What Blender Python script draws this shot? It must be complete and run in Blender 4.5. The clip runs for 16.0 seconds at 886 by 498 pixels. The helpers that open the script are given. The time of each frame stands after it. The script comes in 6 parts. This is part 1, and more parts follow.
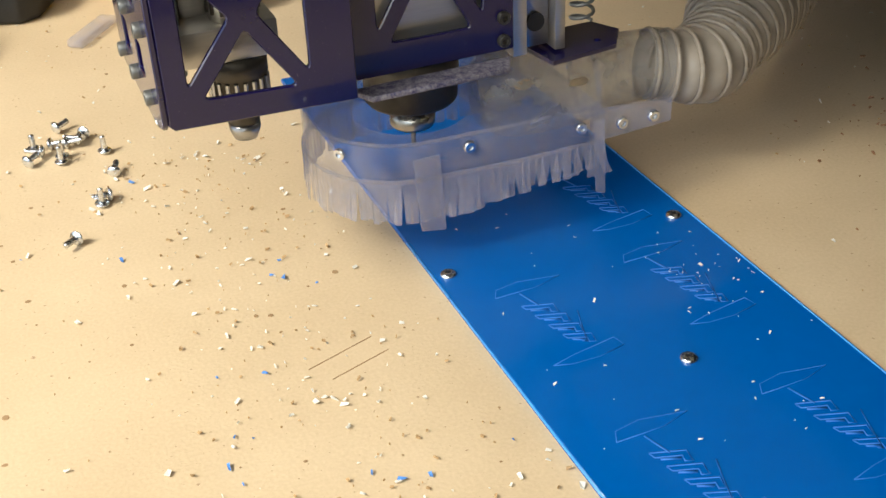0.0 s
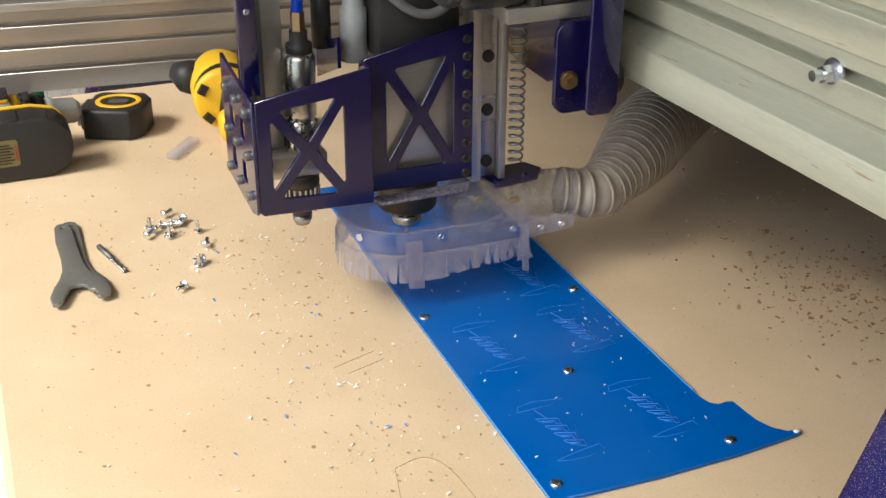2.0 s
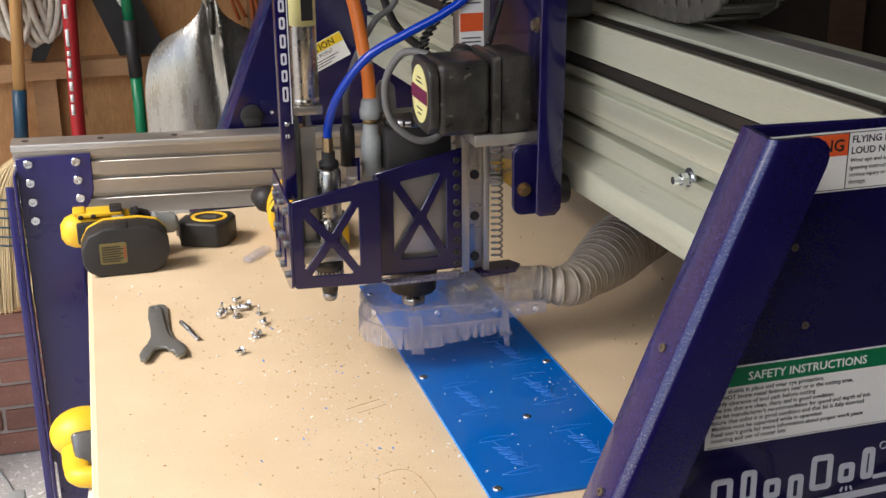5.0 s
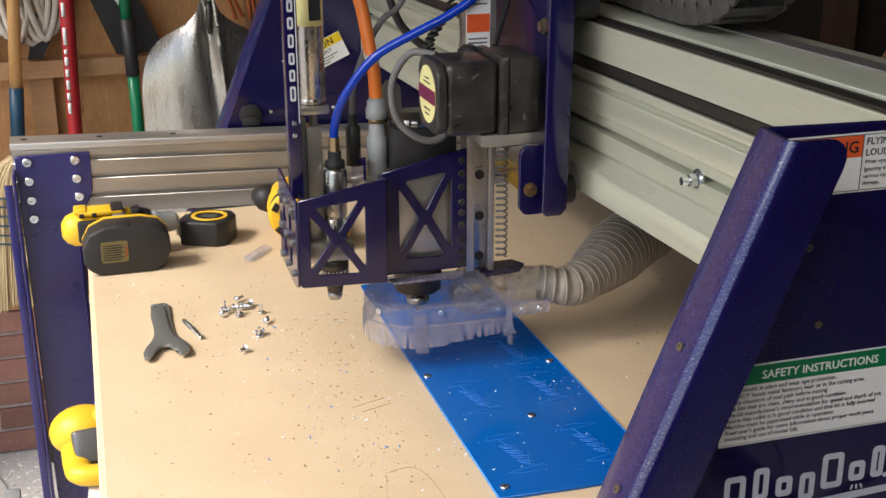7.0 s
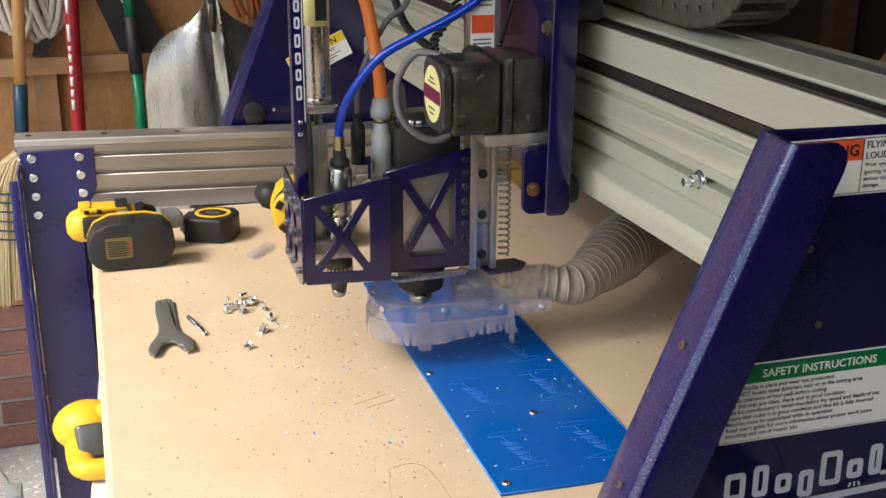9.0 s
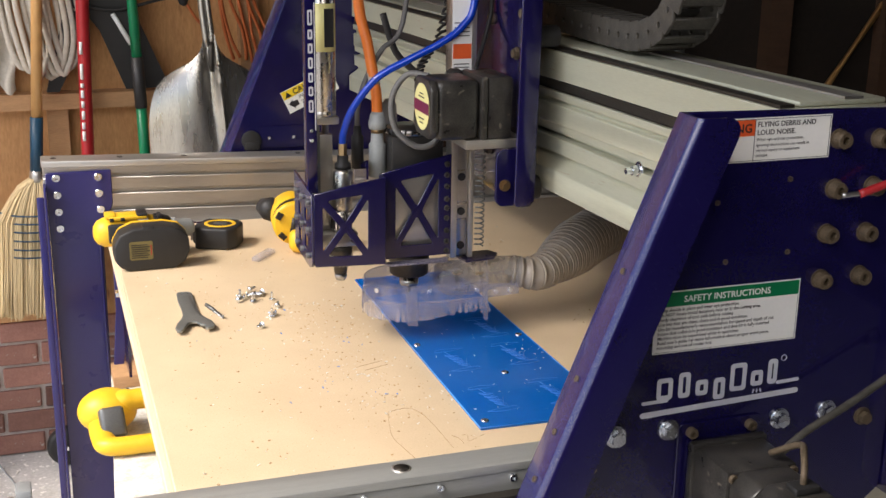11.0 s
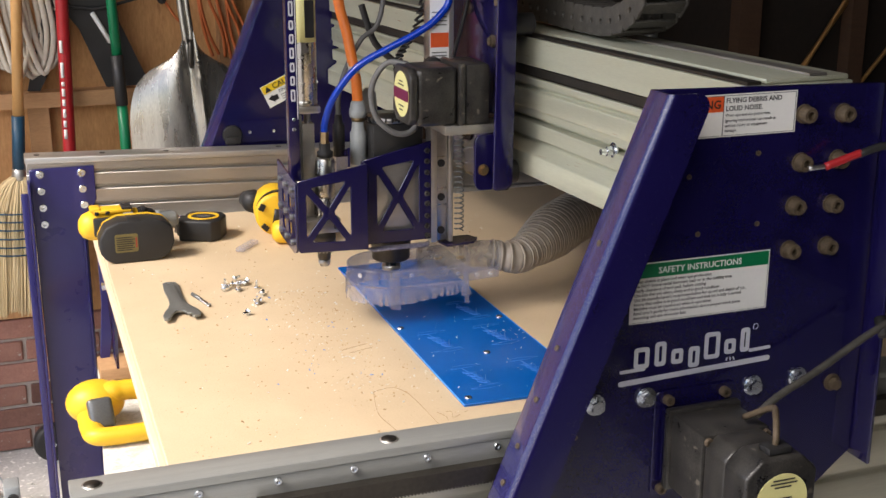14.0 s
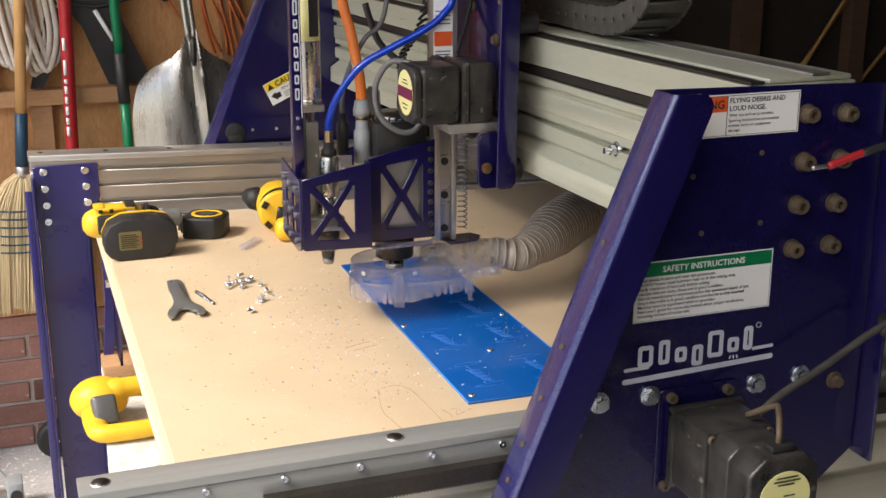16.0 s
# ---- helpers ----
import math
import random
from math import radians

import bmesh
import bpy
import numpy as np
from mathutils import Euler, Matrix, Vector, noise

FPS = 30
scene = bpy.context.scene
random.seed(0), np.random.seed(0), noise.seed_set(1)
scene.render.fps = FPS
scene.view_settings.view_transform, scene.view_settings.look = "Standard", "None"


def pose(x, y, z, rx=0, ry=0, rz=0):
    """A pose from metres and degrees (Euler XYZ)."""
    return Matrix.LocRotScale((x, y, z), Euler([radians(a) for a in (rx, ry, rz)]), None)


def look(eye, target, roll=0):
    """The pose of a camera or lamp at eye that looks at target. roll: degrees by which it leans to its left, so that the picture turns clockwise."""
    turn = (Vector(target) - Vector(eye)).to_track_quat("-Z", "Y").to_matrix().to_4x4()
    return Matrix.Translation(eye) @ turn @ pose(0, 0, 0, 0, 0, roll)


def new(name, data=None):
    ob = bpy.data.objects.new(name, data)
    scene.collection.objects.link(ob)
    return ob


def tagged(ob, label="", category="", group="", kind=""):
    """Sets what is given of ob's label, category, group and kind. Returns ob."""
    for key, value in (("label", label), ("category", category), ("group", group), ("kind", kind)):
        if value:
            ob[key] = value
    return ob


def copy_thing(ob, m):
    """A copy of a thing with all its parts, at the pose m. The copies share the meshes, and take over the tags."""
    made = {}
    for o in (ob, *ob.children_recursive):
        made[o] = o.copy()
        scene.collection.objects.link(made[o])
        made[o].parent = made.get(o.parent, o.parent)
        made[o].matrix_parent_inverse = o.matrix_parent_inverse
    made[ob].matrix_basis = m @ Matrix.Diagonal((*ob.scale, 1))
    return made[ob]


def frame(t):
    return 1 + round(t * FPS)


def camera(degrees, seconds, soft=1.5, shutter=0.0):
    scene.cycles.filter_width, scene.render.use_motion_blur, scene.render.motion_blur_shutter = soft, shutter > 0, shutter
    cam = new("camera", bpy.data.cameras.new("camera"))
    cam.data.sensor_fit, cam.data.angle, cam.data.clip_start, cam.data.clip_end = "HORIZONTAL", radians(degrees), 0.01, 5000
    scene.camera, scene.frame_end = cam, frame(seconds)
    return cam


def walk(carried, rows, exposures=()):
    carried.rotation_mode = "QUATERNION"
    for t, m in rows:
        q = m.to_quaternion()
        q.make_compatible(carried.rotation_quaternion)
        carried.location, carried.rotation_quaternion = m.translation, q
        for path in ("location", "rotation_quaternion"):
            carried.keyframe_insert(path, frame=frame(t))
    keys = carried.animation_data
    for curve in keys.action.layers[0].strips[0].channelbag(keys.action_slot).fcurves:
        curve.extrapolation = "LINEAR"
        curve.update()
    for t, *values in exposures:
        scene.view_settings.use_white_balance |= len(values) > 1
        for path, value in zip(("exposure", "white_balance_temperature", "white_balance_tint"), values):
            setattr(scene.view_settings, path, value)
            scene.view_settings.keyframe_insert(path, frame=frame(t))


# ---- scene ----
cam = camera(39.4, 16.0)
PATH = [
    (0, (0.16, -0.272, 0.448), (0.789, 1.298, -0.619), -2.7),
    (0.5, (0.124, -0.346, 0.493), (0.756, 1.27, -0.502), -1.3),
    (1, (0.09, -0.44, 0.552), (0.781, 1.153, -0.441), -0.7),
    (1.5, (0.049, -0.54, 0.603), (0.737, 1.059, -0.382), 0.6),
    (2, (0.019, -0.669, 0.637), (0.689, 0.984, -0.268), 0.2),
    (2.5, (0.026, -0.817, 0.674), (0.656, 0.897, -0.141), -0.3),
    (3, (0.028, -0.98, 0.695), (0.592, 0.793, -0.039), -0.3),
    (3.5, (0.034, -1.052, 0.698), (0.557, 0.751, 0.009), -0.7),
    (4, (0.037, -1.058, 0.696), (0.552, 0.753, 0.023), -0.6),
    (6.5, (0.018, -1.055, 0.695), (0.56, 0.753, 0.032), -0.4),
    (7, (0.009, -1.057, 0.697), (0.554, 0.749, 0.031), -0.2),
    (7.5, (0.006, -1.056, 0.7), (0.55, 0.748, 0.029), -0.3),
    (8, (-0.008, -1.058, 0.697), (0.549, 0.745, 0.035), 0.2),
    (8.5, (-0.005, -1.061, 0.702), (0.546, 0.741, 0.032), 0.2),
    (9, (-0.002, -1.069, 0.703), (0.546, 0.734, 0.034), 0.2),
    (11.5, (-0.161, -1.413, 0.699), (0.476, 0.397, 0.136), 0.7),
    (12, (-0.164, -1.42, 0.692), (0.478, 0.387, 0.122), 0.5),
    (12.5, (-0.167, -1.427, 0.692), (0.475, 0.379, 0.122), 0.3),
    (13, (-0.167, -1.425, 0.694), (0.478, 0.382, 0.128), 0.2),
    (13.5, (-0.166, -1.421, 0.691), (0.484, 0.384, 0.123), 0.2),
    (14, (-0.16, -1.414, 0.689), (0.497, 0.386, 0.118), 0.1),
    (14.5, (-0.161, -1.412, 0.687), (0.5, 0.386, 0.115), 0.2),
    (15, (-0.16, -1.42, 0.69), (0.506, 0.378, 0.118), 0.2),
    (15.5, (-0.16, -1.421, 0.694), (0.501, 0.376, 0.117), 0.1),
    (16, (-0.168, -1.418, 0.695), (0.489, 0.38, 0.117), 0.1),
]
walk(cam, [(t, look(eye, target, roll)) for t, eye, target, roll in PATH], exposures=((0, 1.18, 6600, 5), (1.0, 1.17, 6500, 7), (1.5, 1.13, 6500, 5), (2.0, 1.1, 6400, 10), (2.5, 1.0, 6350, 22), (3.2, 1.12, 6350, 17), (9.2, 1.14, 6350, 13), (11.3, 1.22, 6500, 15), (16, 1.22, 6500, 15)))

# ---- world and light ----
world = bpy.data.worlds.new("sky")
scene.world = world
world.use_nodes = True
wn = world.node_tree.nodes
sky = wn.new("ShaderNodeTexSky")
sky.sky_type = "NISHITA"
sky.sun_disc = False
sky.sun_elevation = radians(48)
sky.sun_rotation = radians(259)
world.node_tree.links.new(sky.outputs[0], wn["Background"].inputs[0])
wn["Background"].inputs[1].default_value = 0.10

sun_data = bpy.data.lights.new("sun", "SUN")
sun_data.energy, sun_data.angle, sun_data.color = 2.25, radians(20), (1.0, 0.93, 0.82)
sun = new("sun", sun_data)
sun.matrix_world = look((-3.0, -0.6, 3.4), (0.0, 0.0, 0.0))

# daylight in the upper part of the open door beside the machine
door_data = bpy.data.lights.new("door_daylight", "AREA")
door_data.shape, door_data.size, door_data.size_y = "RECTANGLE", 2.5, 1.0
door_data.energy, door_data.color = 13.5, (1.0, 0.95, 0.87)
door_light = new("door_daylight", door_data)
door_light.matrix_world = look((-0.82, -0.80, 1.42), (0.20, 0.05, 0.05))


# ---- helpers for meshes ----
def box(bm, x0, x1, y0, y1, z0, z1, m=None):
    t = Matrix.Translation(((x0 + x1) / 2, (y0 + y1) / 2, (z0 + z1) / 2)) @ Matrix.Diagonal((x1 - x0, y1 - y0, z1 - z0, 1))
    return bmesh.ops.create_cube(bm, size=1.0, matrix=(m @ t) if m else t)["verts"]


def rod(bm, p, q, r, r2=None, n=20):
    p, q = Vector(p), Vector(q)
    d = q - p
    m = Matrix.Translation((p + q) / 2) @ d.to_track_quat("Z", "Y").to_matrix().to_4x4()
    return bmesh.ops.create_cone(bm, cap_ends=True, segments=n, radius1=r, radius2=r if r2 is None else r2, depth=d.length, matrix=m)["verts"]


def lathe(bm, p, q, profile, n=24):
    """Rings round the axis p to q; profile: (share of the way, radius)."""
    p, q = Vector(p), Vector(q)
    d = q - p
    turn = d.to_track_quat("Z", "Y").to_matrix()
    rings = []
    for s, r in profile:
        c = p + d * s
        rings.append([bm.verts.new(c + turn @ Vector((r * math.cos(a), r * math.sin(a), 0))) for a in [i * math.tau / n for i in range(n)]])
    for a, b in zip(rings, rings[1:]):
        for i in range(n):
            bm.faces.new((a[i], a[(i + 1) % n], b[(i + 1) % n], b[i]))
    bm.faces.new(rings[0][::-1])
    bm.faces.new(rings[-1])


def curve(points, n=8):
    """A smooth line through the points."""
    pts = [Vector(p) for p in points]
    out = []
    for i in range(len(pts) - 1):
        a, b, c, d = pts[max(i - 1, 0)], pts[i], pts[i + 1], pts[min(i + 2, len(pts) - 1)]
        for k in range(n):
            t = k / n
            out.append(0.5 * ((2 * b) + (c - a) * t + (2 * a - 5 * b + 4 * c - d) * t * t + (3 * b - a - 3 * c + d) * t ** 3))
    out.append(pts[-1])
    return out


def tube(bm, pts, r, n=10, ends=True):
    """A pipe along pts; r is one radius or one for each point."""
    pts = [Vector(p) for p in pts]
    rs = r if isinstance(r, (list, tuple)) else [r] * len(pts)
    side, rings = None, []
    for i, p in enumerate(pts):
        d = (pts[min(i + 1, len(pts) - 1)] - pts[max(i - 1, 0)]).normalized()
        if side is None:
            side = d.orthogonal().normalized()
        side = (side - d * side.dot(d)).normalized()
        up = d.cross(side)
        rings.append([bm.verts.new(p + (side * math.cos(a) + up * math.sin(a)) * rs[i]) for a in [k * math.tau / n for k in range(n)]])
    for a, b in zip(rings, rings[1:]):
        for i in range(n):
            bm.faces.new((a[i], a[(i + 1) % n], b[(i + 1) % n], b[i]))
    if ends:
        bm.faces.new(rings[0][::-1])
        bm.faces.new(rings[-1])


def sheet(bm, outline, holes=(), thick=0.003, m=None):
    """A flat plate with holes in its local xy, thick along z."""
    edges = []
    for loop in (outline, *holes):
        vs = [bm.verts.new((x, y, 0)) for x, y in loop]
        edges += [bm.edges.new((a, b)) for a, b in zip(vs, vs[1:] + vs[:1])]
    made = bmesh.ops.triangle_fill(bm, use_beauty=True, use_dissolve=False, edges=edges, normal=(0, 0, 1))
    faces = [f for f in made["geom"] if isinstance(f, bmesh.types.BMFace)]
    ext = bmesh.ops.extrude_face_region(bm, geom=faces)
    top = [v for v in ext["geom"] if isinstance(v, bmesh.types.BMVert)]
    bmesh.ops.translate(bm, verts=top, vec=(0, 0, thick))
    allv = list({v for f in faces for v in f.verts} | set(top))
    if m:
        bmesh.ops.transform(bm, matrix=m, verts=allv)
    bmesh.ops.recalc_face_normals(bm, faces=bm.faces[:])
    return allv


def rounded(x0, x1, y0, y1, r, n=5):
    out = []
    for cx, cy, a0 in ((x1 - r, y1 - r, 0), (x0 + r, y1 - r, 90), (x0 + r, y0 + r, 180), (x1 - r, y0 + r, 270)):
        for i in range(n + 1):
            a = radians(a0 + 90 * i / n)
            out.append((cx + r * math.cos(a), cy + r * math.sin(a)))
    return out


def disc(cx, cy, r, n=16):
    return [(cx + r * math.cos(i * math.tau / n), cy + r * math.sin(i * math.tau / n)) for i in range(n)]


def bevel(bm, w, segments=2, angle=30):
    edges = [e for e in bm.edges if len(e.link_faces) == 2 and e.calc_face_angle(0) > radians(angle)]
    bmesh.ops.bevel(bm, geom=edges, offset=w, segments=segments, affect="EDGES", profile=0.5, clamp_overlap=True)


def part(name, bm, material, parent=None, label="", flat=False):
    me = bpy.data.meshes.new(name)
    if not flat:
        for f in bm.faces:
            f.smooth = True
        for e in bm.edges:
            if len(e.link_faces) == 2 and e.calc_face_angle(0) > radians(38):
                e.smooth = False
    bm.to_mesh(me)
    bm.free()
    me.materials.append(material)
    ob = new(name, me)
    if parent is not None:
        ob.parent = parent
        ob.matrix_parent_inverse = parent.matrix_world.inverted() if parent.type == "EMPTY" else Matrix()
    if label:
        ob["label"] = label
    return ob


def thing(name, at, label, category, group="", kind=""):
    ob = new(name)
    ob.empty_display_size = 0.03
    ob.matrix_world = Matrix.Translation(at)
    ob.location = at
    bpy.context.view_layer.update()
    return tagged(ob, label, category, group, kind)


def nb():
    return bmesh.new()


# local x to the world's x, local y to the world's z, local z to the world's -y
FRONT = Matrix(((1, 0, 0, 0), (0, 0, -1, 0), (0, 1, 0, 0), (0, 0, 0, 1)))
# local x to the world's y, local y to the world's z, local z to the world's x
SIDE = Matrix(((0, 0, 1, 0), (1, 0, 0, 0), (0, 1, 0, 0), (0, 0, 0, 1)))


def front(y):
    return Matrix.Translation((0, y, 0)) @ FRONT


def side(x):
    return Matrix.Translation((x, 0, 0)) @ SIDE


# ---- materials ----
def material(name, dark, light, rough=0.5, metal=0.0, scale=30.0, stretch=(1, 1, 1), bump=0.1, fine=250.0, spread=0.5,
             rough_spread=0.12, coat=0.0, speck=None, speck_scale=400.0, speck_at=0.68, transmission=0.0, alpha=1.0, ior=1.45):
    m = bpy.data.materials.new(name)
    m.use_nodes = True
    nt = m.node_tree
    n, l = nt.nodes, nt.links
    b = n["Principled BSDF"]
    tc = n.new("ShaderNodeTexCoord")
    mp = n.new("ShaderNodeMapping")
    mp.inputs["Scale"].default_value = stretch
    l.new(tc.outputs["Object"], mp.inputs[0])
    big = n.new("ShaderNodeTexNoise")
    big.inputs["Scale"].default_value = scale
    big.inputs["Detail"].default_value = 6
    big.inputs["Roughness"].default_value = 0.6
    small = n.new("ShaderNodeTexNoise")
    small.inputs["Scale"].default_value = fine
    small.inputs["Detail"].default_value = 4
    l.new(mp.outputs[0], big.inputs["Vector"])
    l.new(mp.outputs[0], small.inputs["Vector"])
    mix = n.new("ShaderNodeMath")
    mix.operation = "MULTIPLY_ADD"
    mix.inputs[1].default_value = 0.4
    l.new(small.outputs[0], mix.inputs[0])
    half = n.new("ShaderNodeMath")
    half.operation = "MULTIPLY"
    half.inputs[1].default_value = 0.6
    l.new(big.outputs[0], half.inputs[0])
    l.new(half.outputs[0], mix.inputs[2])
    ramp = n.new("ShaderNodeValToRGB")
    ramp.color_ramp.elements[0].position = 0.5 - spread / 2
    ramp.color_ramp.elements[1].position = 0.5 + spread / 2
    ramp.color_ramp.elements[0].color = (*dark, 1)
    ramp.color_ramp.elements[1].color = (*light, 1)
    l.new(mix.outputs[0], ramp.inputs[0])
    colour = ramp.outputs[0]
    if speck:
        sp = n.new("ShaderNodeTexNoise")
        sp.inputs["Scale"].default_value = speck_scale
        sp.inputs["Detail"].default_value = 2
        l.new(mp.outputs[0], sp.inputs["Vector"])
        sr = n.new("ShaderNodeValToRGB")
        sr.color_ramp.elements[0].position = speck_at
        sr.color_ramp.elements[1].position = min(speck_at + 0.06, 1)
        l.new(sp.outputs[0], sr.inputs[0])
        mc = n.new("ShaderNodeMix")
        mc.data_type = "RGBA"
        l.new(sr.outputs[0], mc.inputs["Factor"])
        l.new(colour, mc.inputs["A"])
        mc.inputs["B"].default_value = (*speck, 1)
        colour = mc.outputs["Result"]
    l.new(colour, b.inputs["Base Color"])
    rr = n.new("ShaderNodeMapRange")
    rr.inputs["To Min"].default_value = max(rough - rough_spread, 0.02)
    rr.inputs["To Max"].default_value = min(rough + rough_spread, 1)
    l.new(big.outputs[0], rr.inputs[0])
    l.new(rr.outputs[0], b.inputs["Roughness"])
    b.inputs["Metallic"].default_value = metal
    b.inputs["Coat Weight"].default_value = coat
    b.inputs["Transmission Weight"].default_value = transmission
    b.inputs["Alpha"].default_value = alpha
    b.inputs["IOR"].default_value = ior
    if bump:
        bp = n.new("ShaderNodeBump")
        bp.inputs["Strength"].default_value = bump
        bp.inputs["Distance"].default_value = 0.002
        l.new(mix.outputs[0], bp.inputs["Height"])
        l.new(bp.outputs[0], b.inputs["Normal"])
    return m


M_BOARD = material("fibreboard", (0.55, 0.42, 0.265), (0.69, 0.545, 0.36), 0.55, scale=7, fine=420, spread=0.42, bump=0.22, speck=(0.38, 0.25, 0.15), speck_scale=260, speck_at=0.69)
M_BOARD_EDGE = material("board_edge", (0.58, 0.46, 0.31), (0.70, 0.57, 0.40), 0.7, scale=20, fine=300)
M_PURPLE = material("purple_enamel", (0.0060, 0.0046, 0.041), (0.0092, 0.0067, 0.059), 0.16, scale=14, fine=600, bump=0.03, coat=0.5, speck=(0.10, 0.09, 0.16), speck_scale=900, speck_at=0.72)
M_DUSTY = material("dusty_purple_enamel", (0.007, 0.007, 0.07), (0.020, 0.020, 0.105), 0.14, scale=18, fine=900, spread=0.4, bump=0.05, coat=0.4, speck=(0.17, 0.16, 0.20), speck_scale=1300, speck_at=0.60)
M_ALU = material("aluminium", (0.44, 0.42, 0.39), (0.58, 0.56, 0.52), 0.38, 0.85, scale=6, stretch=(0.6, 8, 8), fine=120, bump=0.03)
M_ALU_Y = material("aluminium_beam", (0.40, 0.41, 0.31), (0.56, 0.565, 0.445), 0.36, 0.3, scale=6, stretch=(8, 0.6, 8), fine=120, bump=0.03, rough_spread=0.15, speck=(0.34, 0.23, 0.13), speck_scale=32, speck_at=0.70)
M_STEEL = material("bare_steel", (0.30, 0.30, 0.31), (0.46, 0.46, 0.46), 0.3, 1.0, scale=8, stretch=(0.5, 10, 10), fine=150, bump=0.03)
M_ZINC = material("zinc_plate", (0.62, 0.66, 0.72), (0.85, 0.88, 0.92), 0.25, 1.0, scale=60, fine=500, bump=0.02)
M_CHROME = material("satin_steel", (0.36, 0.345, 0.31), (0.52, 0.50, 0.46), 0.28, 1.0, scale=40, fine=400, bump=0.01)
M_BLACK = material("black_plastic", (0.012, 0.012, 0.013), (0.03, 0.029, 0.028), 0.5, scale=30, fine=500, bump=0.08, rough_spread=0.2)
M_MOTOR = material("black_motor_paint", (0.007, 0.007, 0.008), (0.055, 0.051, 0.045), 0.34, scale=34, fine=500, spread=0.34, bump=0.06, rough_spread=0.22, speck=(0.14, 0.125, 0.10), speck_scale=55, speck_at=0.67)
M_BLUE = material("blue_plastic_sheet", (0.0, 0.092, 0.38), (0.0, 0.108, 0.44), 0.14, scale=5, fine=60, bump=0.01, rough_spread=0.06)
M_YELLOW = material("yellow_plastic", (0.72, 0.42, 0.015), (0.86, 0.53, 0.03), 0.42, scale=30, fine=400, bump=0.04, speck=(0.22, 0.14, 0.03), speck_scale=60, speck_at=0.76)
M_PLYWOOD = material("plywood", (0.36, 0.165, 0.055), (0.68, 0.38, 0.16), 0.5, scale=4, stretch=(3.5, 1, 0.9), fine=60, spread=0.45, bump=0.15, speck=(0.26, 0.11, 0.04), speck_scale=9, speck_at=0.66)
M_STUD = material("old_timber", (0.30, 0.16, 0.075), (0.52, 0.30, 0.14), 0.7, scale=9, stretch=(1, 1, 8), fine=80, bump=0.2)
M_BRICK = material("brick", (0.21, 0.095, 0.07), (0.43, 0.22, 0.165), 0.85, scale=22, fine=200, bump=0.6, spread=0.6, speck=(0.50, 0.42, 0.36), speck_scale=75, speck_at=0.68)
M_MORTAR = material("mortar", (0.36, 0.30, 0.26), (0.58, 0.51, 0.45), 0.95, scale=30, fine=200, bump=0.5)
M_CONCRETE = material("dusty_concrete", (0.34, 0.33, 0.31), (0.74, 0.72, 0.69), 0.9, scale=7, fine=110, spread=0.5, bump=0.35, speck=(0.82, 0.80, 0.76), speck_scale=60, speck_at=0.6)
# near-black base: the gloom of the garage is put into this colour
M_DARKWALL = material("shade_dark_wall", (0.010, 0.008, 0.006), (0.03, 0.02, 0.014), 0.8, scale=5, fine=60, bump=0.2)
M_WHITE = material("white_vinyl", (0.80, 0.80, 0.77), (0.87, 0.87, 0.84), 0.35, scale=25, fine=300, bump=0.0)
M_TRACK = material("worn_steel_track", (0.26, 0.265, 0.25), (0.38, 0.385, 0.36), 0.42, 0.45, scale=7, stretch=(0.5, 10, 10), fine=150, bump=0.03)
M_LIP = material("dust_caked_enamel", (0.02, 0.017, 0.075), (0.27, 0.25, 0.27), 0.6, scale=260, fine=1200, spread=0.25, bump=0.4)

M_WOODH = material("varnished_ash_handle", (0.48, 0.25, 0.08), (0.62, 0.36, 0.14), 0.4, scale=12, stretch=(8, 8, 0.6), fine=120, bump=0.05)
M_BROOM = material("broom_straw", (0.60, 0.44, 0.22), (0.80, 0.64, 0.38), 0.8, scale=60, stretch=(4, 4, 0.3), fine=300, bump=0.6)
M_TEAL = material("blue_handle_paint", (0.01, 0.045, 0.085), (0.02, 0.07, 0.12), 0.4)
M_RED = material("red_handle_paint", (0.30, 0.012, 0.016), (0.42, 0.022, 0.026), 0.35)
M_GREEN = material("green_handle_paint", (0.0, 0.13, 0.05), (0.004, 0.19, 0.075), 0.35)
M_ROPE = material("white_cotton_rope", (0.42, 0.38, 0.31), (0.62, 0.57, 0.49), 0.9, scale=120, fine=700, bump=0.8)
M_SCOOP = material("scoop_aluminium", (0.24, 0.225, 0.195), (0.54, 0.51, 0.455), 0.28, 0.78, scale=9, stretch=(4, 4, 0.7), fine=120, bump=0.06, rough_spread=0.15)
M_ORANGE = material("orange_cable", (0.72, 0.17, 0.02), (0.85, 0.23, 0.035), 0.45)
M_RUST = material("orange_cord", (0.36, 0.08, 0.02), (0.5, 0.13, 0.03), 0.6)
M_AIRBLUE = material("blue_air_hose", (0.0, 0.035, 0.40), (0.003, 0.05, 0.5), 0.18, coat=0.4)
M_GREY = material("grey_cable", (0.10, 0.10, 0.10), (0.16, 0.16, 0.155), 0.5)
M_LIGHTGREY = material("grey_plastic", (0.26, 0.28, 0.28), (0.36, 0.38, 0.38), 0.45)
M_BRASS = material("brass", (0.36, 0.25, 0.13), (0.5, 0.36, 0.2), 0.35, 1.0)
M_SIGNGREEN = material("green_print", (0.0, 0.15, 0.055), (0.0, 0.17, 0.065), 0.35)
M_SIGNRED = material("red_orange_print", (0.72, 0.10, 0.025), (0.8, 0.13, 0.035), 0.35)
M_SIGNYEL = material("yellow_print", (0.78, 0.55, 0.02), (0.84, 0.6, 0.03), 0.35)
M_MAROON = material("maroon_print", (0.13, 0.012, 0.05), (0.16, 0.016, 0.06), 0.4)
